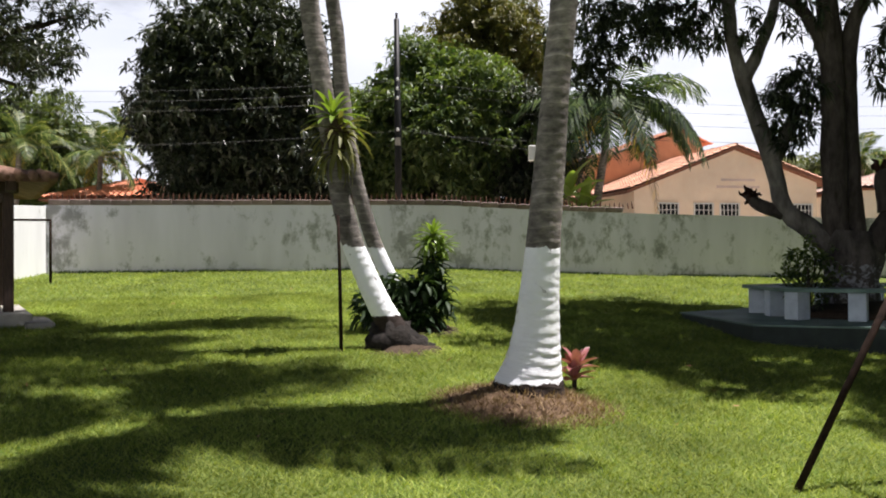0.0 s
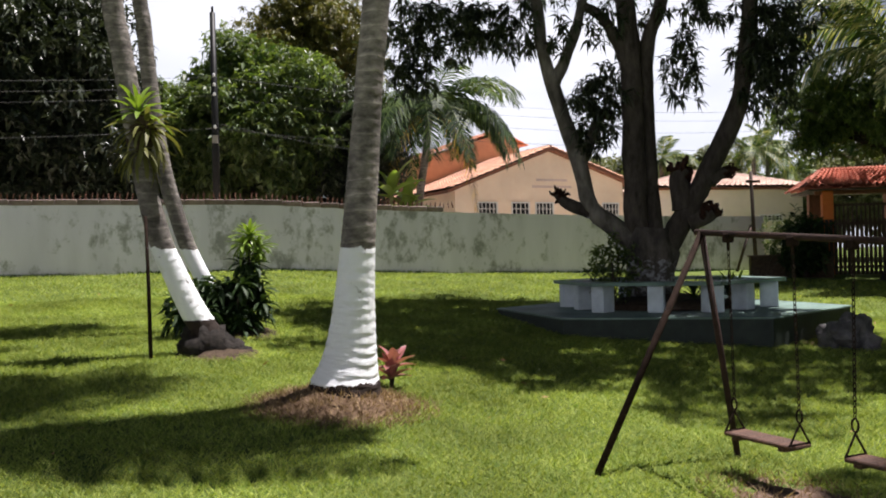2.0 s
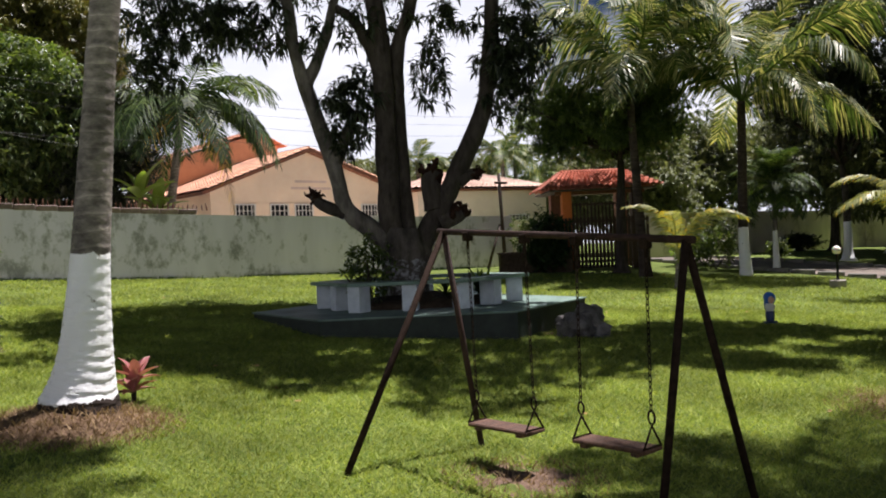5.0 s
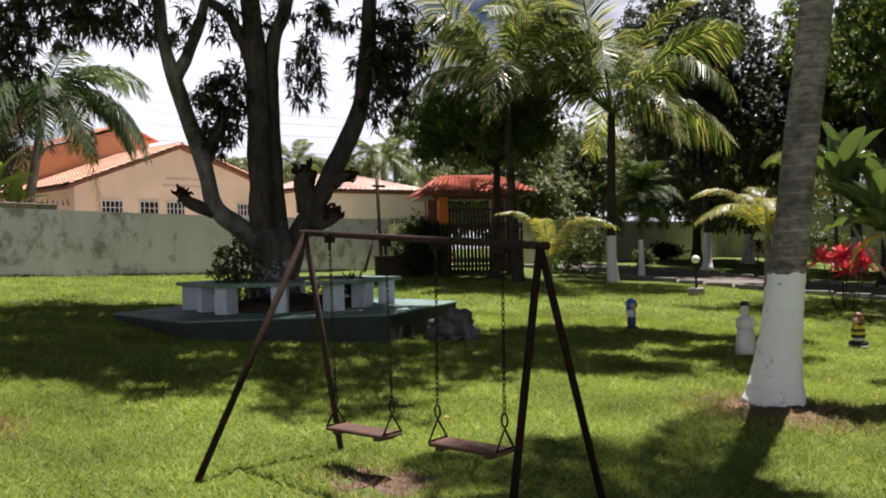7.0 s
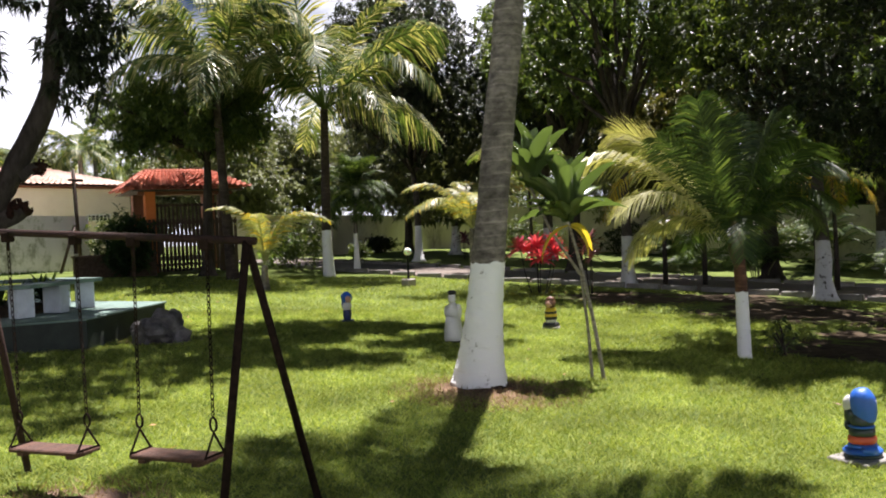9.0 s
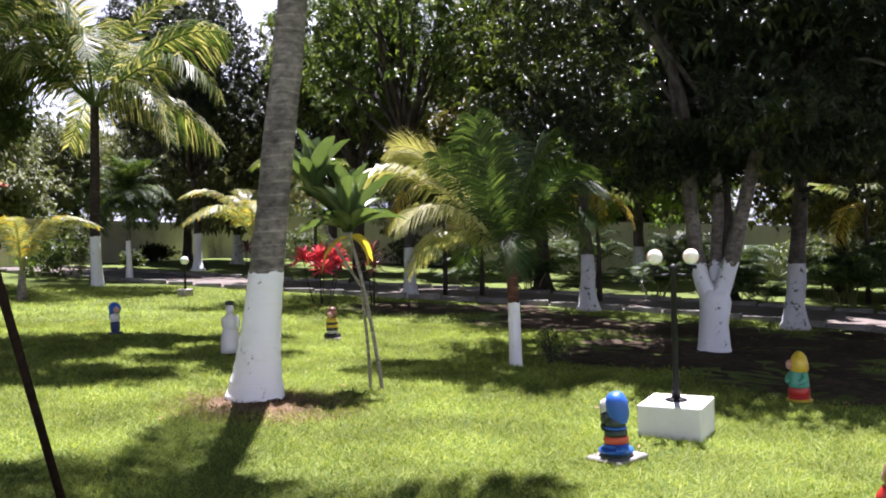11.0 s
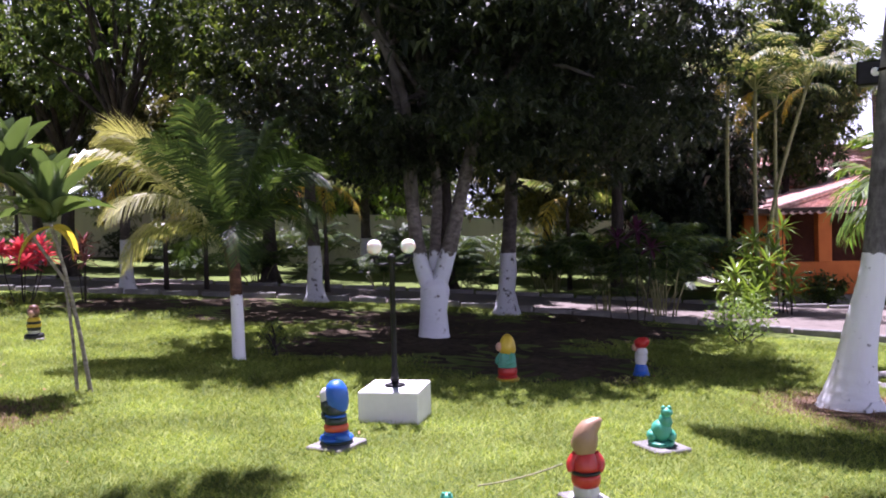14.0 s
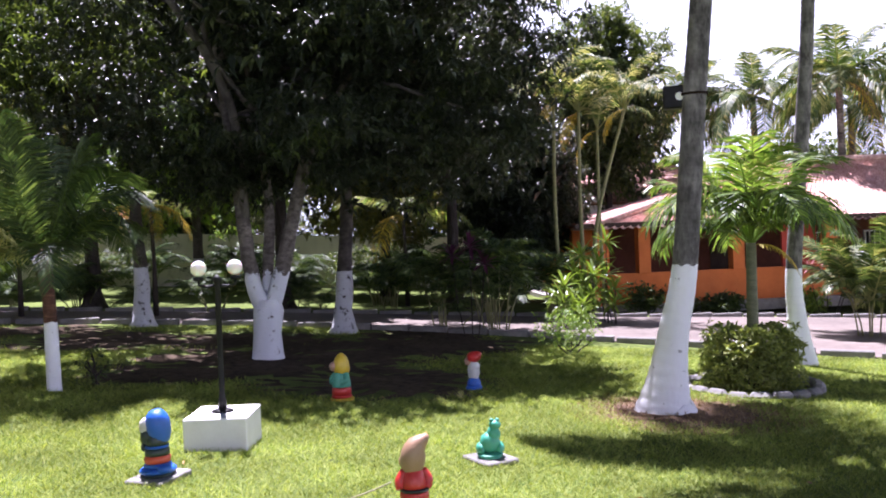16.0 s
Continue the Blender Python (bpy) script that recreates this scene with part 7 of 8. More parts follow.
figure(stand(8.0, 1.485, 0.04), "painted gnome figure with blue hood and orange belt on slab", 0.56,
       [(0, 0.06, 0.24, 0.24, "dark"), (0.06, 0.13, 0.26, 0.24, "blue"), (0.13, 0.2, 0.19, 0.185, "blue"), (0.2, 0.31, 0.185, 0.18, "orange"), (0.31, 0.42, 0.175, 0.16, "dark"), (0.42, 0.46, 0.168, 0.16, "blue"), (0.46, 0.62, 0.16, 0.13, "dark")],
       [((-0.12, 0.1, 0.74), (0.09, 0.09, 0.13), "pale"), ((-0.11, 0.08, 0.6), (0.1, 0.1, 0.13), "dark"), ((-0.02, -0.22, 0.14), (0.12, 0.1, 0.07), "blue")], 0.5, -48,
       [([(0.05, -0.03, 0.5), (0.04, -0.02, 0.62), (0.02, -0.01, 0.76), (0.02, 0, 0.88), (0.03, 0, 0.96), (0.03, 0, 0.99)], (0.12, 0.17, 0.185, 0.165, 0.1, 0.03), "blue"),
        ([(0, 0.12, 0.56), (-0.1, 0.16, 0.46), (-0.17, 0.06, 0.42)], (0.06, 0.06, 0.045), "dark")])
figure(stand(12.1, 0.03, 0.0), "painted gnome figure in yellow hood, green shirt and red trousers", 0.62,
       [(0, 0.07, 0.25, 0.25, "yellow"), (0.07, 0.13, 0.21, 0.21, "red"), (0.13, 0.3, 0.205, 0.2, "red"), (0.3, 0.64, 0.21, 0.13, "teal")],
       [((-0.13, 0.1, 0.74), (0.08, 0.08, 0.1), "skin")], 0, -42,
       [([(0.02, 0, 0.55), (0.02, 0, 0.66), (0.01, 0, 0.78), (0.02, 0, 0.9), (0.03, 0, 0.98), (0.04, 0, 1.01)], (0.13, 0.18, 0.175, 0.14, 0.08, 0.02), "yellow"),
        ([(0, -0.13, 0.58), (-0.06, -0.2, 0.46), (-0.17, -0.12, 0.4)], (0.065, 0.07, 0.05), "teal"), ([(0, 0.13, 0.58), (-0.06, 0.2, 0.46), (-0.17, 0.12, 0.4)], (0.065, 0.07, 0.05), "teal")])
figure(stand(13.06, -1.86, 0.0), "small painted gnome figure in red cap and white cloak", 0.55,
       [(0, 0.1, 0.22, 0.19, "blue"), (0.1, 0.3, 0.19, 0.13, "blue")],
       [((0.0, 0, 0.46), (0.15, 0.17, 0.26), "white"), ((0.0, -0.04, 0.6), (0.15, 0.14, 0.14), "white"), ((0.0, -0.03, 0.85), (0.19, 0.18, 0.14), "red"), ((0.05, -0.1, 0.9), (0.12, 0.12, 0.1), "red"), ((-0.1, 0.1, 0.73), (0.09, 0.09, 0.1), "skin")], 0, -55)
figure(stand(6.70, -0.575, 0.02), "painted gnome figure in tan hood and red belted coat", 0.54,
       [(0, 0.06, 0.24, 0.24, "pale"), (0.06, 0.2, 0.18, 0.165, "pale"), (0.2, 0.36, 0.185, 0.2, "red"), (0.36, 0.41, 0.203, 0.203, "black"), (0.41, 0.66, 0.195, 0.125, "red")],
       [((0.03, 0.13, 0.74), (0.07, 0.06, 0.08), "skin")], 0.4, 0,
       [([(0, 0, 0.6), (0, 0.01, 0.7), (0, 0.0, 0.82), (0, -0.04, 0.93), (0, -0.12, 1.0), (0, -0.19, 1.04), (0, -0.215, 1.035)], (0.12, 0.165, 0.17, 0.145, 0.095, 0.055, 0.02), "tan"),
        ([(0, 0.11, 0.62), (-0.02, 0.18, 0.5), (-0.08, 0.19, 0.4)], (0.06, 0.075, 0.055), "red"), ([(0, -0.11, 0.62), (-0.02, -0.18, 0.5), (-0.08, -0.16, 0.4)], (0.06, 0.07, 0.05), "red")])
tagged(put("stick", Build().tube(bend((6.62, -0.41, -0.06), (6.44, 0.18, -0.16), -0.02, 7), 0.007, 6).mesh("stick", palm_stem_m)), "thin dry bamboo stick beside a garden figure", "stick")
figure(stand(8.50, -1.39, 0.04), "green painted frog figure sitting on a slab", 0.36,
       [(0, 0.08, 0.3, 0.34, "green"), (0.08, 0.14, 0.36, 0.3, "green")],
       [((0.0, 0, 0.38), (0.24, 0.26, 0.28), "green"), ((-0.03, -0.1, 0.62), (0.17, 0.17, 0.22), "green"), ((-0.05, -0.14, 0.85), (0.16, 0.15, 0.12), "green"), ((-0.06, -0.2, 0.96), (0.06, 0.06, 0.06), "green"), ((-0.06, -0.06, 0.96), (0.06, 0.06, 0.06), "green"), ((0.02, 0.22, 0.24), (0.2, 0.14, 0.16), "green"), ((0.02, -0.24, 0.24), (0.2, 0.14, 0.16), "green")], 0.5)
figure(stand(6.27, 0.38, 0.0), "tiny green painted frog figure in the grass", 0.15,
       [(0, 0.1, 0.36, 0.36, "green")], [((0, 0, 0.4), (0.32, 0.36, 0.34), "green"), ((0, 0, 0.75), (0.28, 0.3, 0.22), "green"), ((-0.1, 0.14, 0.93), (0.09, 0.09, 0.09), "green"), ((-0.1, -0.14, 0.93), (0.09, 0.09, 0.09), "green")])
figure(stand(12.65, 11.39), "small painted gnome figure in dark blue hood", 0.58,
       [(0, 0.08, 0.24, 0.22, "navy"), (0.08, 0.4, 0.13, 0.14, "navy")], [((0, 0, 0.52), (0.15, 0.15, 0.17), "white"), ((0.02, 0.02, 0.8), (0.17, 0.19, 0.2), "blue"), ((-0.06, -0.12, 0.76), (0.09, 0.09, 0.11), "skin"), ((0, 0.1, 0.6), (0.1, 0.1, 0.2), "blue")])
figure(stand(11.66, 8.17), "white painted lady figure with dark hair", 0.84,
       [(0, 0.04, 0.17, 0.17, "black"), (0.04, 0.5, 0.19, 0.14, "white"), (0.5, 0.66, 0.14, 0.15, "white"), (0.66, 0.76, 0.12, 0.06, "white")],
       [((0, 0, 0.84), (0.075, 0.075, 0.1), "white"), ((0, 0, 0.95), (0.08, 0.09, 0.05), "black"), ((0, 0.13, 0.58), (0.05, 0.06, 0.12), "white"), ((0, -0.15, 0.6), (0.05, 0.05, 0.14), "white")])
figure(stand(14.28, 7.87, 0.05), "painted gnome figure in yellow and black stripes", 0.54,
       [(0, 0.12, 0.3, 0.26, "black"), (0.12, 0.22, 0.17, 0.18, "pale"), (0.22, 0.32, 0.2, 0.2, "black"), (0.32, 0.42, 0.21, 0.21, "yellow"), (0.42, 0.5, 0.2, 0.2, "black"), (0.5, 0.62, 0.2, 0.16, "yellow")],
       [((0, 0, 0.76), (0.18, 0.18, 0.18), "brown"), ((-0.1, 0, 0.74), (0.1, 0.11, 0.12), "skin"), ((0.02, 0, 0.9), (0.14, 0.14, 0.1), "brown")], 0.42)

# loudspeaker box fixed to the palm trunk
spk = thing("speaker_box", (10.93, -4.22, 3.0), "dark square loudspeaker box fixed high on the palm trunk", "floodlight")
part("body", Build().box((0, 0, 0.22), (0.18, 0.30, 0.28), rz=-25, bevel=0.02), black_m, spk)
part("front_disc", Build().lathe([(0.05, 0), (0.05, 0.012), (0.03, 0.016)], 12, (0, 0, 0)), opal_m, spk, m=Matrix.Translation((-0.11, -0.0, 0.22)) @ Matrix.Rotation(radians(-90), 4, "Y"))
part("strap", Build().lathe([(0.165, 0), (0.165, 0.03)], 18, (-0.14, -0.18, 0.22)), steel_m, spk)


# ---------------- gatehouse ----------------
def gatehouse():
    t = thing("gatehouse", (20.5, 26.5, ground_z(20.5, 26.5)), "tiled gate shelter on orange pillars with dark slatted gate", "gate", rz=-24)
    # right and rear pillars coloured dark in place of shade on orange
    for x, pm, pl in ((-1.3, orange_m, "orange painted pillar"), (1.35, wood_m, "pillar, shade put into its dark colour")):
        part("pillar", Build().box((x, 0, 1.5), (0.36, 0.4, 3.05), bevel=0.02), pm, t, pl)
        part("pillar", Build().box((x, 2.2, 1.5), (0.45, 0.45, 3.05), bevel=0.02), woodred_m, t, "rear pillar, shade put into its brown colour")
    part("beam", Build().box((0, 0, 2.92), (3.4, 0.2, 0.18), bevel=0.01), woodred_m, t)
    e = [(-2.15, -0.8, 3.0), (2.15, -0.8, 3.0), (2.15, 3.0, 3.0), (-2.15, 3.0, 3.0)]
    r1, r2 = (-1.2, 1.1, 3.72), (1.2, 1.1, 3.72)
    pantile_roof(t, [e[0], e[1], r2, r1], tilered_m, 8, 20, "red clay tile roof")
    pantile_roof(t, [e[1], e[2], r2, r2], tilered_m, 8, 16, "red clay tile roof")
    pantile_roof(t, [e[3], e[0], r1, r1], tilered_m, 8, 16, "red clay tile roof")
    pantile_roof(t, [e[2], e[3], r1, r2], tilered_m, 8, 20, "red clay tile roof")
    part("ridge", Build().tube([(-1.25, 1.1, 3.78), (1.25, 1.1, 3.78)], 0.09, 8), tilered_m, t, smooth=True)
    part("soffit", Build().box((0, 1.1, 2.98), (4.0, 3.5, 0.05)), wood_m, t)
    gate = part("gate_leaf", Build().box((0, -0.32, 0.3), (3.5, 0.05, 0.1)).box((0, -0.32, 1.2), (3.5, 0.05, 0.1)).box((0, -0.32, 1.8), (3.5, 0.05, 0.1)).box((0, 0, 2.45), (2.2, 0.05, 0.08)), wood_m, t, "dark slatted wooden gate")
    slat = Build().box((0, 0, 1.0), (0.11, 0.03, 1.9), bevel=0.004).mesh("slat", wood_m)
    bar = Build().box((0, 0, 2.15), (0.06, 0.03, 0.75), bevel=0.004).mesh("bar", wood_m)
    for i in range(25):
        put("slat", slat, gate, m=Matrix.Translation((-1.68 + i * 0.14, -0.36, 0)))
    for i in range(16):
        put("bar", bar, gate, m=Matrix.Translation((-1.05 + i * 0.14, -0.03, 0)))


gatehouse()
planter = thing("planter", on_ground(17.3, 26.2), "long dark planter box beside the gate", "planter")
part("box", Build().box((0, 0, 0.3), (2.6, 0.6, 0.8), rz=-24, bevel=0.02), soil_m, planter)
part("rim", Build().box((0, 0, 0.72), (2.7, 0.7, 0.06), rz=-24, bevel=0.01), wood_m, planter)
cross = thing("timber_post", on_ground(17.6, 28.9), "weathered timber post with short crossbar and brace", "post")
part("post", Build().tube([(0.08, 0, -0.1), (0, 0, 1.8), (-0.06, 0, 3.68)], [0.075, 0.07, 0.06], 8, wobble=0.2), wood_m, cross, smooth=True)
part("crossbar", Build().box((-0.04, -0.1, 3.3), (0.6, 0.07, 0.09), rz=8, bevel=0.01), wood_m, cross)
part("brace", Build().tube([(-0.75, 0, -0.1), (-0.1, 0, 1.7)], 0.055, 8), wood_m, cross, smooth=True)

shrub(on_ground(17.35, 25.5), "dark leafy climber bush beside the gate", (0.85, 0.7, 1.1), darkleaf_m, 300, 0.3, 0.09, 305, 6, 5)


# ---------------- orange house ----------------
# orange wall darkened: the veranda's shade is put into its colour
inner_m = material("shaded_orange_paint", (0.11, 0.028, 0.012), (0.17, 0.045, 0.02), 3, 0.8, 0.15, 80, patch=0.3)


def orange_house():
    bx, by = 29.5, -8.9
    z = ground_z(bx, by)
    t = thing("house", (bx, by, z), "orange veranda house with sweeping clay tile roof", "house")
    part("plinth", Build().box((4.5, -8.5, 0.0), (9.6, 19.0, 0.36), bevel=0.02), concrete_m, t)
    part("veranda_wall", Build().box((0.1, -8.5, 0.72), (0.2, 18.0, 1.08), bevel=0.01), orange_m, t, "low orange veranda wall")
    part("veranda_wall", Build().box((2.0, 0.45, 0.72), (3.6, 0.2, 1.08), bevel=0.01), orange_m, t, "low orange veranda wall")
    for y in (0.3, -1.15, -4.5, -7.9, -11.3, -14.7):
        part("column", Build().box((0.1, y, 2.1), (0.42, 0.42, 1.72), bevel=0.015), orange_m, t, "square orange column")
    for x in (1.5, 3.0):
        part("column", Build().box((x, 0.45, 2.1), (0.38, 0.38, 1.72), bevel=0.015), orange_m, t, "square orange column")
    part("wall", Build().box((4.6, -8.5, 1.6), (0.2, 17.6, 2.9)), inner_m, t, "inner veranda wall, shade put into its brick-red colour")
    part("wall", Build().box((6.2, 0.3, 1.6), (6.0, 0.2, 2.9)), orange_m, t, "orange side wall")
    for y, w in ((-9.6, 1.8), (-12.8, 1.8)):
        window(t, (4.46, y, 1.75), w, 1.2, rz=-90)
    part("door", Build().box((4.47, -6.0, 1.2), (0.06, 1.2, 2.2), bevel=0.01), wood_m, t, "dark wooden door")
    part("panel", Build().box((0.7, -7.1, 1.5), (0.1, 1.3, 2.4), bevel=0.01), redpaint_m, t, "red painted wall panel")
    part("ceiling", Build().box((2.0, -8.5, 2.98), (5.6, 18.8, 0.06)), wood_m, t)
    part("fascia", Build().box((-0.75, -8.4, 2.92), (0.06, 19.6, 0.14)), wood_m, t)
    e = [(-0.9, 0.75, 2.95), (-0.9, -18.5, 2.95), (9.8, -18.5, 2.95), (9.8, 0.75, 2.95)]
    r1, r2 = (4.6, -8.4, 5.3), (4.6, -13.0, 5.3)
    pantile_roof(t, [e[1], e[0], r1, r2], tilepale_m, 16, 70, "clay tile roof, sun glare put into its pale colour")
    pantile_roof(t, [e[0], e[3], r1, r1], tilepale_m, 16, 38, "clay tile roof, sun glare put into its pale colour")
    pantile_roof(t, [e[2], e[1], r2, r2], tilepale_m, 16, 38, "clay tile roof, sun glare put into its pale colour")
    pantile_roof(t, [e[3], e[2], r2, r1], tilepale_m, 16, 70, "clay tile roof, sun glare put into its pale colour")
    part("ridge", Build().tube([r1, r2], 0.12, 8), tilepale_m, t, smooth=True)
    part("ridge", Build().tube([e[0], r1], 0.1, 8), tilepale_m, t, smooth=True)


orange_house()
hip_house((41.0, -14.0, ground_z(41, -14)), 13.0, 8.0, 4.4, 2.0, white_m, tilepale_m, "white house with pale clay tile roof behind palms", group="houses", rz=-90)
hip_house((52.0, 12.0, ground_z(52, 12)), 9.0, 8.0, 3.2, 1.6, cream_m, tile_m, "house with red tiled roof beyond the far wall", group="houses", rz=-90)

# ---------------- palm feet, bare soil, litter ----------------
leafmould_m = material("leaf_mould", (0.032, 0.024, 0.016), (0.105, 0.078, 0.05), 7, 0.95, 0.9, 30, spec=0.1, patch=0.8, patch_scale=0.8)


worn_m = material("worn_red_earth", (0.09, 0.06, 0.045), (0.2, 0.135, 0.1), 10, 0.95, 0.8, 45, spec=0.1, patch_scale=3)


def mound(x, y, rad, h, label, mat, name="mound"):
    n, m, verts = 40, 8, []
    for i in range(m + 1):
        s = i / m
        for j in range(n):
            a = 2 * math.pi * j / n
            rr = rad * (1 + 0.16 * noise.noise(Vector((math.cos(a) * 1.4, math.sin(a) * 1.4, x)))) * (1 - s)
            px_, py_ = x + rr * math.cos(a), y + rr * math.sin(a)
            k = h * (0.5 - 0.5 * math.cos(math.pi * s)) + 0.03 * noise.noise(Vector((px_ * 6, py_ * 6, 0))) * min(1, 4 * s)
            verts.append((px_, py_, ground_z(px_, py_) - 0.015 + k + 0.012 * min(1, s * 8)))
    faces = [(i * n + j, i * n + (j + 1) % n, (i + 1) * n + (j + 1) % n, (i + 1) * n + j) for i in range(m) for j in range(n)]
    return tagged(put(name, Build().add(verts, faces).mesh(name, mat, True)), label, "mound", kind="structure")


mound(0.72, 7.95, 0.84, 0.20, "raised mound of dry thatch at the palm foot", dry_m)
mound(-0.5, 10.98, 0.62, 0.13, "dark root mound under the leaning palm", soil_m)
mound(-0.35, 12.8, 0.8, 0.14, "dark earth under the dracaena", soil_m)
mound(8.5, 5.42, 1.05, 0.055, "worn earth ring at the palm foot", dry_m)
mound(10.95, -4.2, 1.5, 0.06, "worn dry earth at the palm foot", dry_m)
mound(3.42, 5.15, 0.48, 0.012, "bare earth worn under the swing", worn_m, "bare_soil")
mound(2.9, 3.6, 0.5, 0.012, "bare earth worn under the swing", worn_m, "bare_soil")
mound(16.6, 1.3, 3.5, 0.02, "bare shaded earth beneath the mango trees", leafmould_m, "bare_soil")
mound(20.0, 5.2, 2.6, 0.02, "bare shaded earth beneath the mango trees", leafmould_m, "bare_soil")
mound(19.0, -1.4, 2.9, 0.02, "bare shaded earth beneath the mango trees", leafmould_m, "bare_soil")
mound(21.0, 9.4, 2.2, 0.02, "bare shaded earth beneath the mango trees", leafmould_m, "bare_soil")
mound(21.4, -1.7, 1.7, 0.02, "bare shaded earth beneath the mango trees", leafmould_m, "bare_soil")
mound(20.2, 2.2, 2.1, 0.025, "bare shaded earth beneath the mango trees", leafmould_m, "bare_soil")
mound(22.4, 7.2, 1.8, 0.025, "bare shaded earth beneath the mango trees", leafmould_m, "bare_soil")
# these two earth patches also stand for deep shade on thin grass
mound(14.6, 3.0, 1.6, 0.015, "bare shaded earth near the young palm", leafmould_m, "bare_soil")
mound(13.8, -0.4, 2.3, 0.015, "bare shaded earth beneath the mango trees", leafmould_m, "bare_soil")
mound(8.7, 11.7, 0.8, 0.03, "dry earth round the boulder", dry_m, "bare_soil")
root = thing("palm_root", on_ground(-0.66, 11.0), "black charred root bulge of the leaning palm", "palm root")
part("bulge", Build().ball((0.0, 0, 0.08), (0.31, 0.26, 0.27), rough=0.6).ball((0.3, 0.0, 0.02), (0.22, 0.22, 0.14), rough=0.6).ball((-0.16, 0.05, 0.2), (0.13, 0.13, 0.2), rough=0.6), char_m, root, smooth=True)

gr = np.random.default_rng(77)


def blades(n, rmin, rmax, a0, a1, mat, name, label, tall=(0.022, 0.05), skip=()):
    """Grass blades: single bent triangles, thinner on the ground farther out."""
    rad = gr.uniform(rmin, rmax, n)
    ang = np.radians(gr.uniform(a0, a1, n))
    x, y = 0.3 - np.sin(ang) * rad, np.cos(ang) * rad
    keep = np.ones(n, bool)
    for cx, cy, cr in skip:
        keep &= (x - cx) ** 2 + (y - cy) ** 2 > cr * cr * gr.uniform(0.55, 1.2, n)
    keep &= y < 25.3 + 0.147 * (x + 11.7)
    keep &= x < 21.0 + 0.3 * (y + 3) * (y < 0) + 2.5 * (y > 0)
    x, y, rad = x[keep], y[keep], rad[keep]
    n = len(x)
    z = -0.591 * (1 - np.exp(-np.maximum(x, 0) / 10)) + 0.05137 * np.clip(y, -25, 30) - 0.00649 * x - 0.006
    grow = 0.75 + rad / 14
    h = gr.uniform(*tall, n) * np.minimum(grow, 1.5)
    w = gr.uniform(0.003, 0.0062, n) * grow
    th = gr.uniform(0, 2 * np.pi, n)
    lean = gr.normal(0, 1.1, (n, 2)) * h[:, None]
    b = np.stack([x, y, z], 1)
    d = np.stack([np.cos(th) * w, np.sin(th) * w, 0 * w], 1)
    tip = b + np.stack([lean[:, 0], lean[:, 1], h], 1)
    v = np.stack([b - d, b + d, tip], 1).reshape(-1, 3)
    ob = put(name, tri_mesh(name, v, np.arange(3 * n).reshape(-1, 3), mat))
    return tagged(ob, label, "grass", kind="stuff")


SKIP = ((PLAT[0], PLAT[1], 2.95), (0.68, 7.85, 0.5), (-0.5, 10.98, 0.42), (3.42, 5.15, 0.36), (2.9, 3.6, 0.36), (8.6, 5.6, 0.5), (10.95, -4.2, 1.0), (9.42, 1.2, 0.4), (16.6, 1.3, 3.1), (20.0, 5.2, 2.4), (19.0, -1.4, 2.6), (21.0, 9.4, 2.0), (14.6, 3.0, 1.2), (13.8, -0.4, 2.0), (21.4, -1.7, 1.6), (20.2, 2.2, 2.0), (22.4, 7.2, 1.7))
blades(760000, 3.6, 19, -128, 34, grass_m, "grass", "short bright green lawn grass blades", skip=SKIP)
blades(90000, 0.3, 3.8, -180, 180, grass_m, "grass", "short bright green lawn grass blades")
blades(150000, 17, 30, -100, 34, grass_m, "grass", "short bright green lawn grass blades", (0.035, 0.065), SKIP)


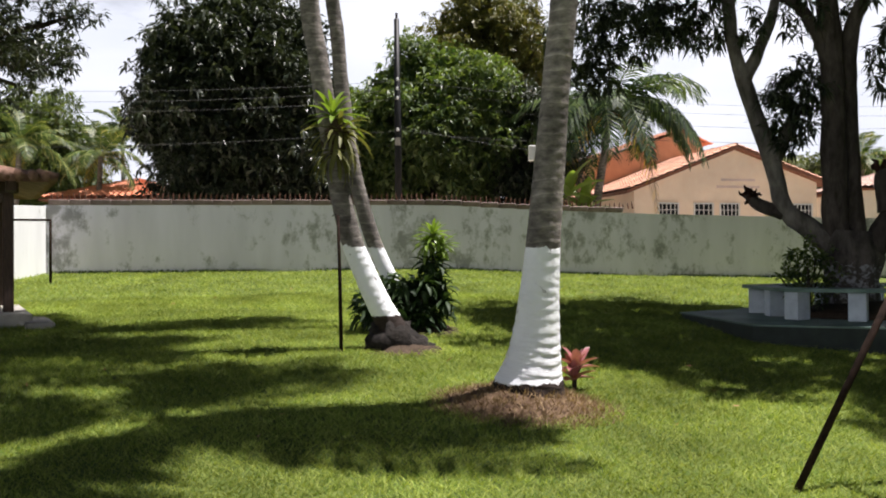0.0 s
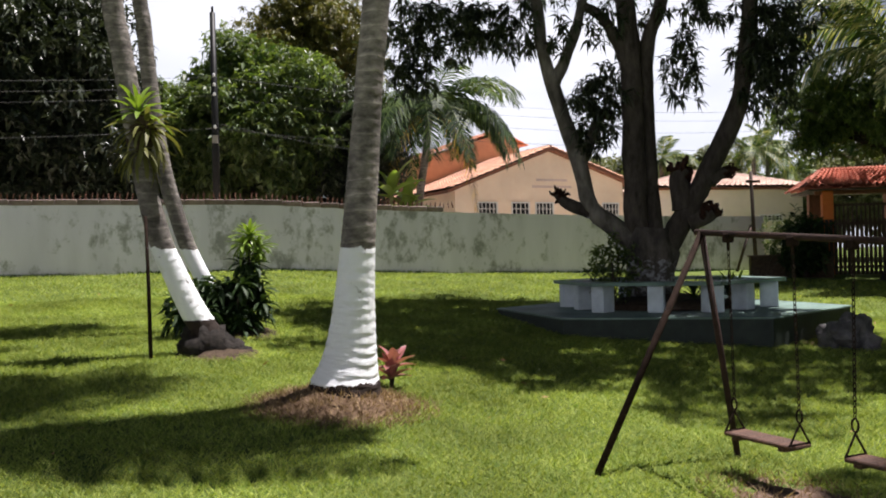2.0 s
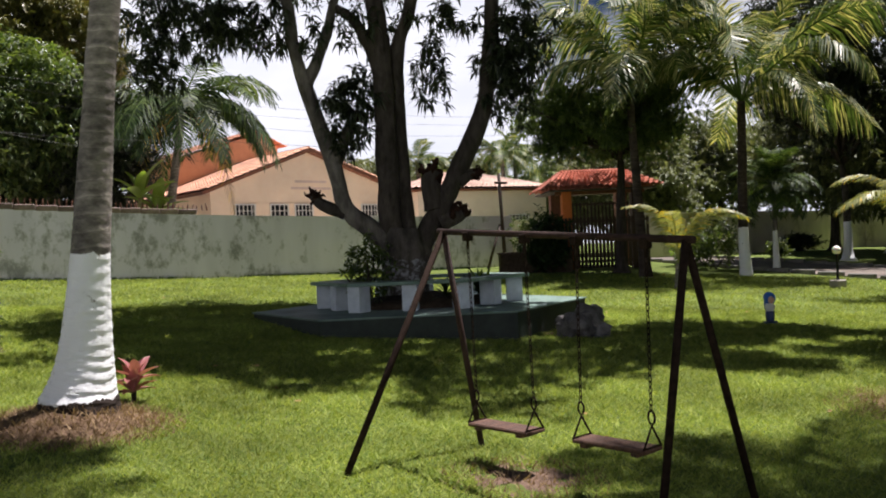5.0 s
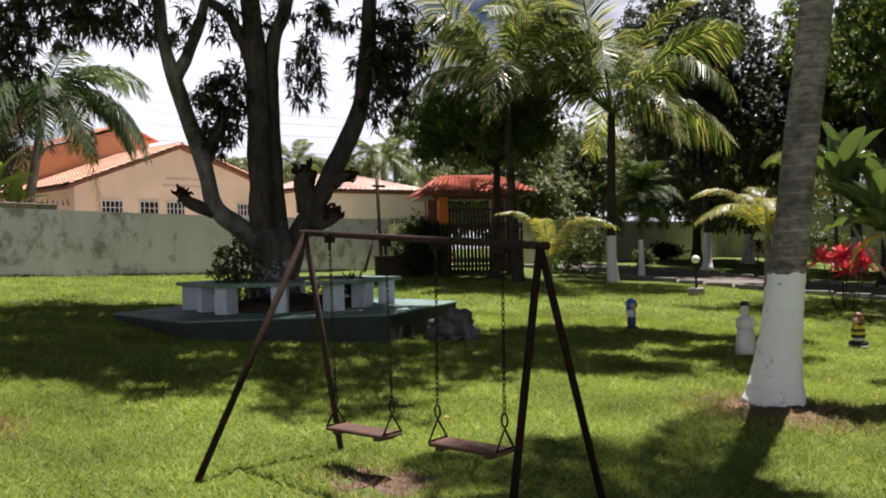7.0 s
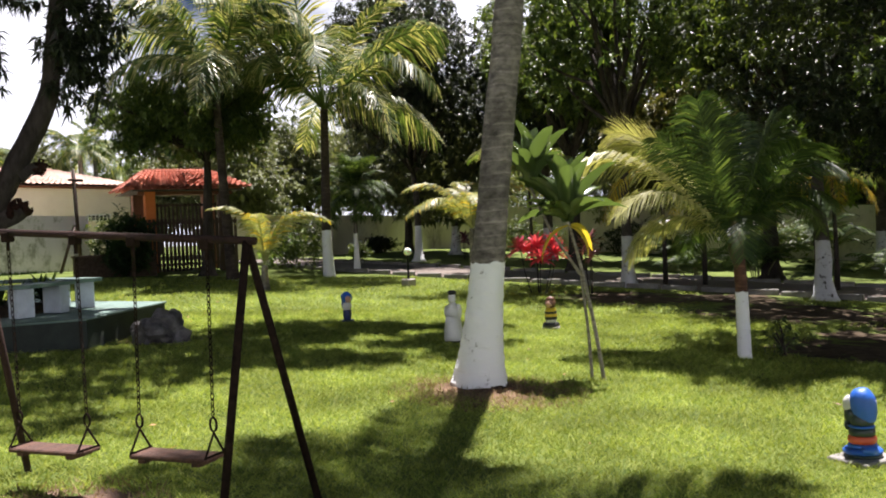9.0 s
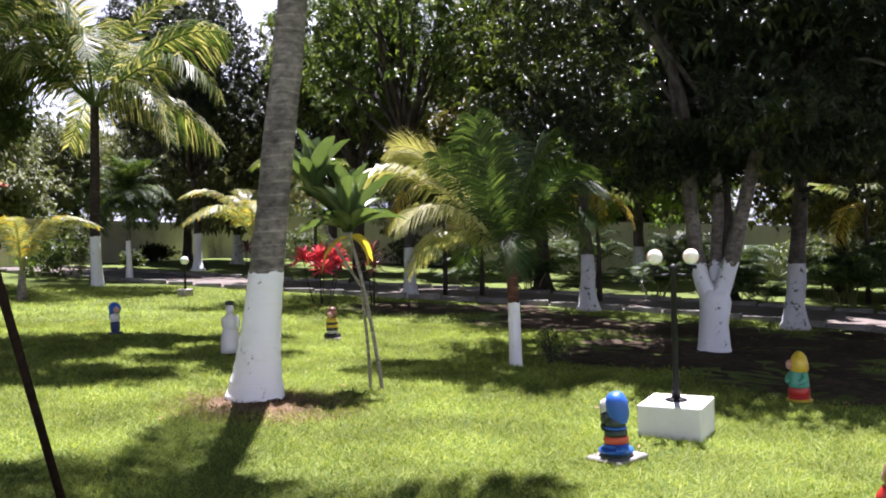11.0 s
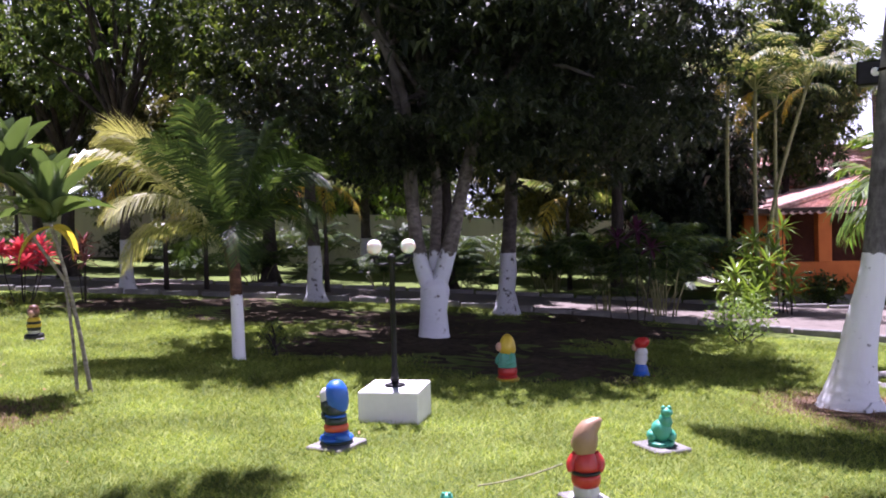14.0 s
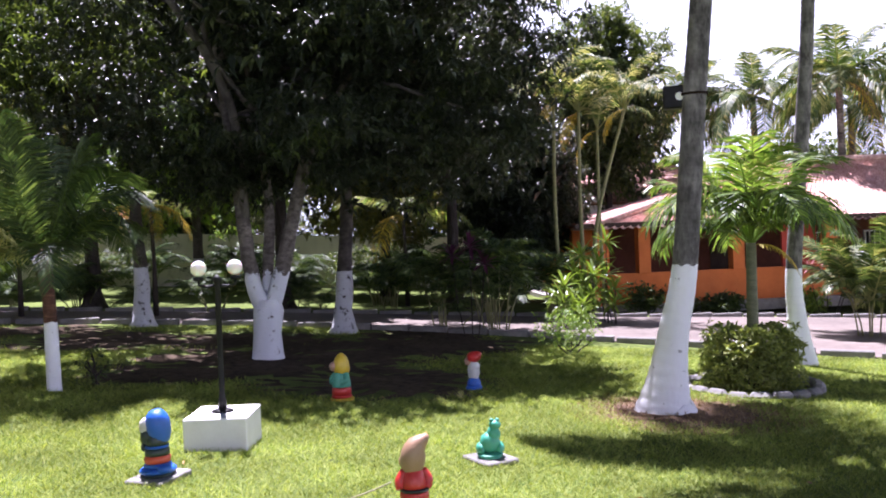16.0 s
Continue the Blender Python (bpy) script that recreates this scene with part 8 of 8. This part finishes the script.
def tuft(cx, cy, rad, n, mat, top, name, label):
    a, q = gr.uniform(0, 2 * np.pi, n), rad * np.sqrt(gr.uniform(0, 1, n))
    x, y = cx + q * np.cos(a), cy + q * np.sin(a)
    z = np.array([ground_z(i, j) for i, j in zip(x, y)]) + top * (0.5 + 0.5 * np.cos(np.pi * q / rad))
    h, th = gr.uniform(0.03, 0.08, n), gr.uniform(0, 2 * np.pi, n)
    b = np.stack([x, y, z - 0.01], 1)
    d = np.stack([np.cos(th), np.sin(th), 0 * th], 1) * gr.uniform(0.004, 0.009, n)[:, None]
    tip = b + np.stack([gr.normal(0, 0.05, n), gr.normal(0, 0.05, n), h], 1)
    ob = put(name, tri_mesh(name, np.stack([b - d, b + d, tip], 1).reshape(-1, 3), np.arange(3 * n).reshape(-1, 3), mat))
    tagged(ob, label, "grass", kind="stuff")


# weeds along the wall foot
wx = gr.uniform(-11.5, 18, 5200)
keep = np.sin(wx * 1.7) + np.sin(wx * 0.61 + 1) + gr.normal(0, 0.8, 5200) > -0.6
wx = wx[keep]
wy = 25.5 + 0.147 * (wx + 11.7) - 0.12 - np.abs(gr.normal(0, 0.06, len(wx)))
wb = np.array([on_ground(a, b, -0.01) for a, b in zip(wx, wy)])
wt = wb + np.stack([gr.normal(0, 0.04, len(wx)), gr.normal(0, 0.03, len(wx)), gr.uniform(0.04, 0.14, len(wx))], 1)
wd = np.array([0.02, 0.003, 0])
weeds = put("weeds", tri_mesh("weeds", np.stack([wb - wd, wb + wd, wt], 1).reshape(-1, 3), np.arange(3 * len(wx)).reshape(-1, 3), darkleaf_m))
tagged(weeds, "dark weeds growing along the wall foot", "grass", kind="stuff")
tuft(0.72, 7.9, 0.9, 3600, dryblade_m, 0.19, "dry_grass", "matted dry straw grass on the palm mound")
tuft(8.5, 5.4, 1.15, 2600, dryblade_m, 0.045, "dry_grass", "sparse dry grass at the palm foot")
tuft(10.95, -4.2, 1.5, 3600, dryblade_m, 0.05, "dry_grass", "sparse dry grass at the palm foot")
tuft(3.42, 5.15, 0.6, 600, dryblade_m, 0.01, "dry_grass", "sparse dry grass under the swing")

n = 130
lx = gr.uniform(-7, 18, n)
ly = gr.uniform(-4, 22, n)
litter_base = np.array([on_ground(a, b, 0.045) for a, b in zip(lx, ly)])
litter_way = np.concatenate([gr.normal(0, 1, (n, 2)), gr.uniform(-0.1, 0.25, (n, 1))], 1)
litter = put("leaf_litter", tri_mesh("leaf_litter", *leaf_arrays(litter_base, litter_way, gr.uniform(0.05, 0.12, n), gr.uniform(0.02, 0.04, n), 0.02, gr), leaf_material("fallen_leaf", (0.22, 0.08, 0.03), (0.42, 0.24, 0.08), 0.6, 0.1)))
tagged(litter, "scattered fallen brown leaves on the lawn", "leaves", kind="stuff")
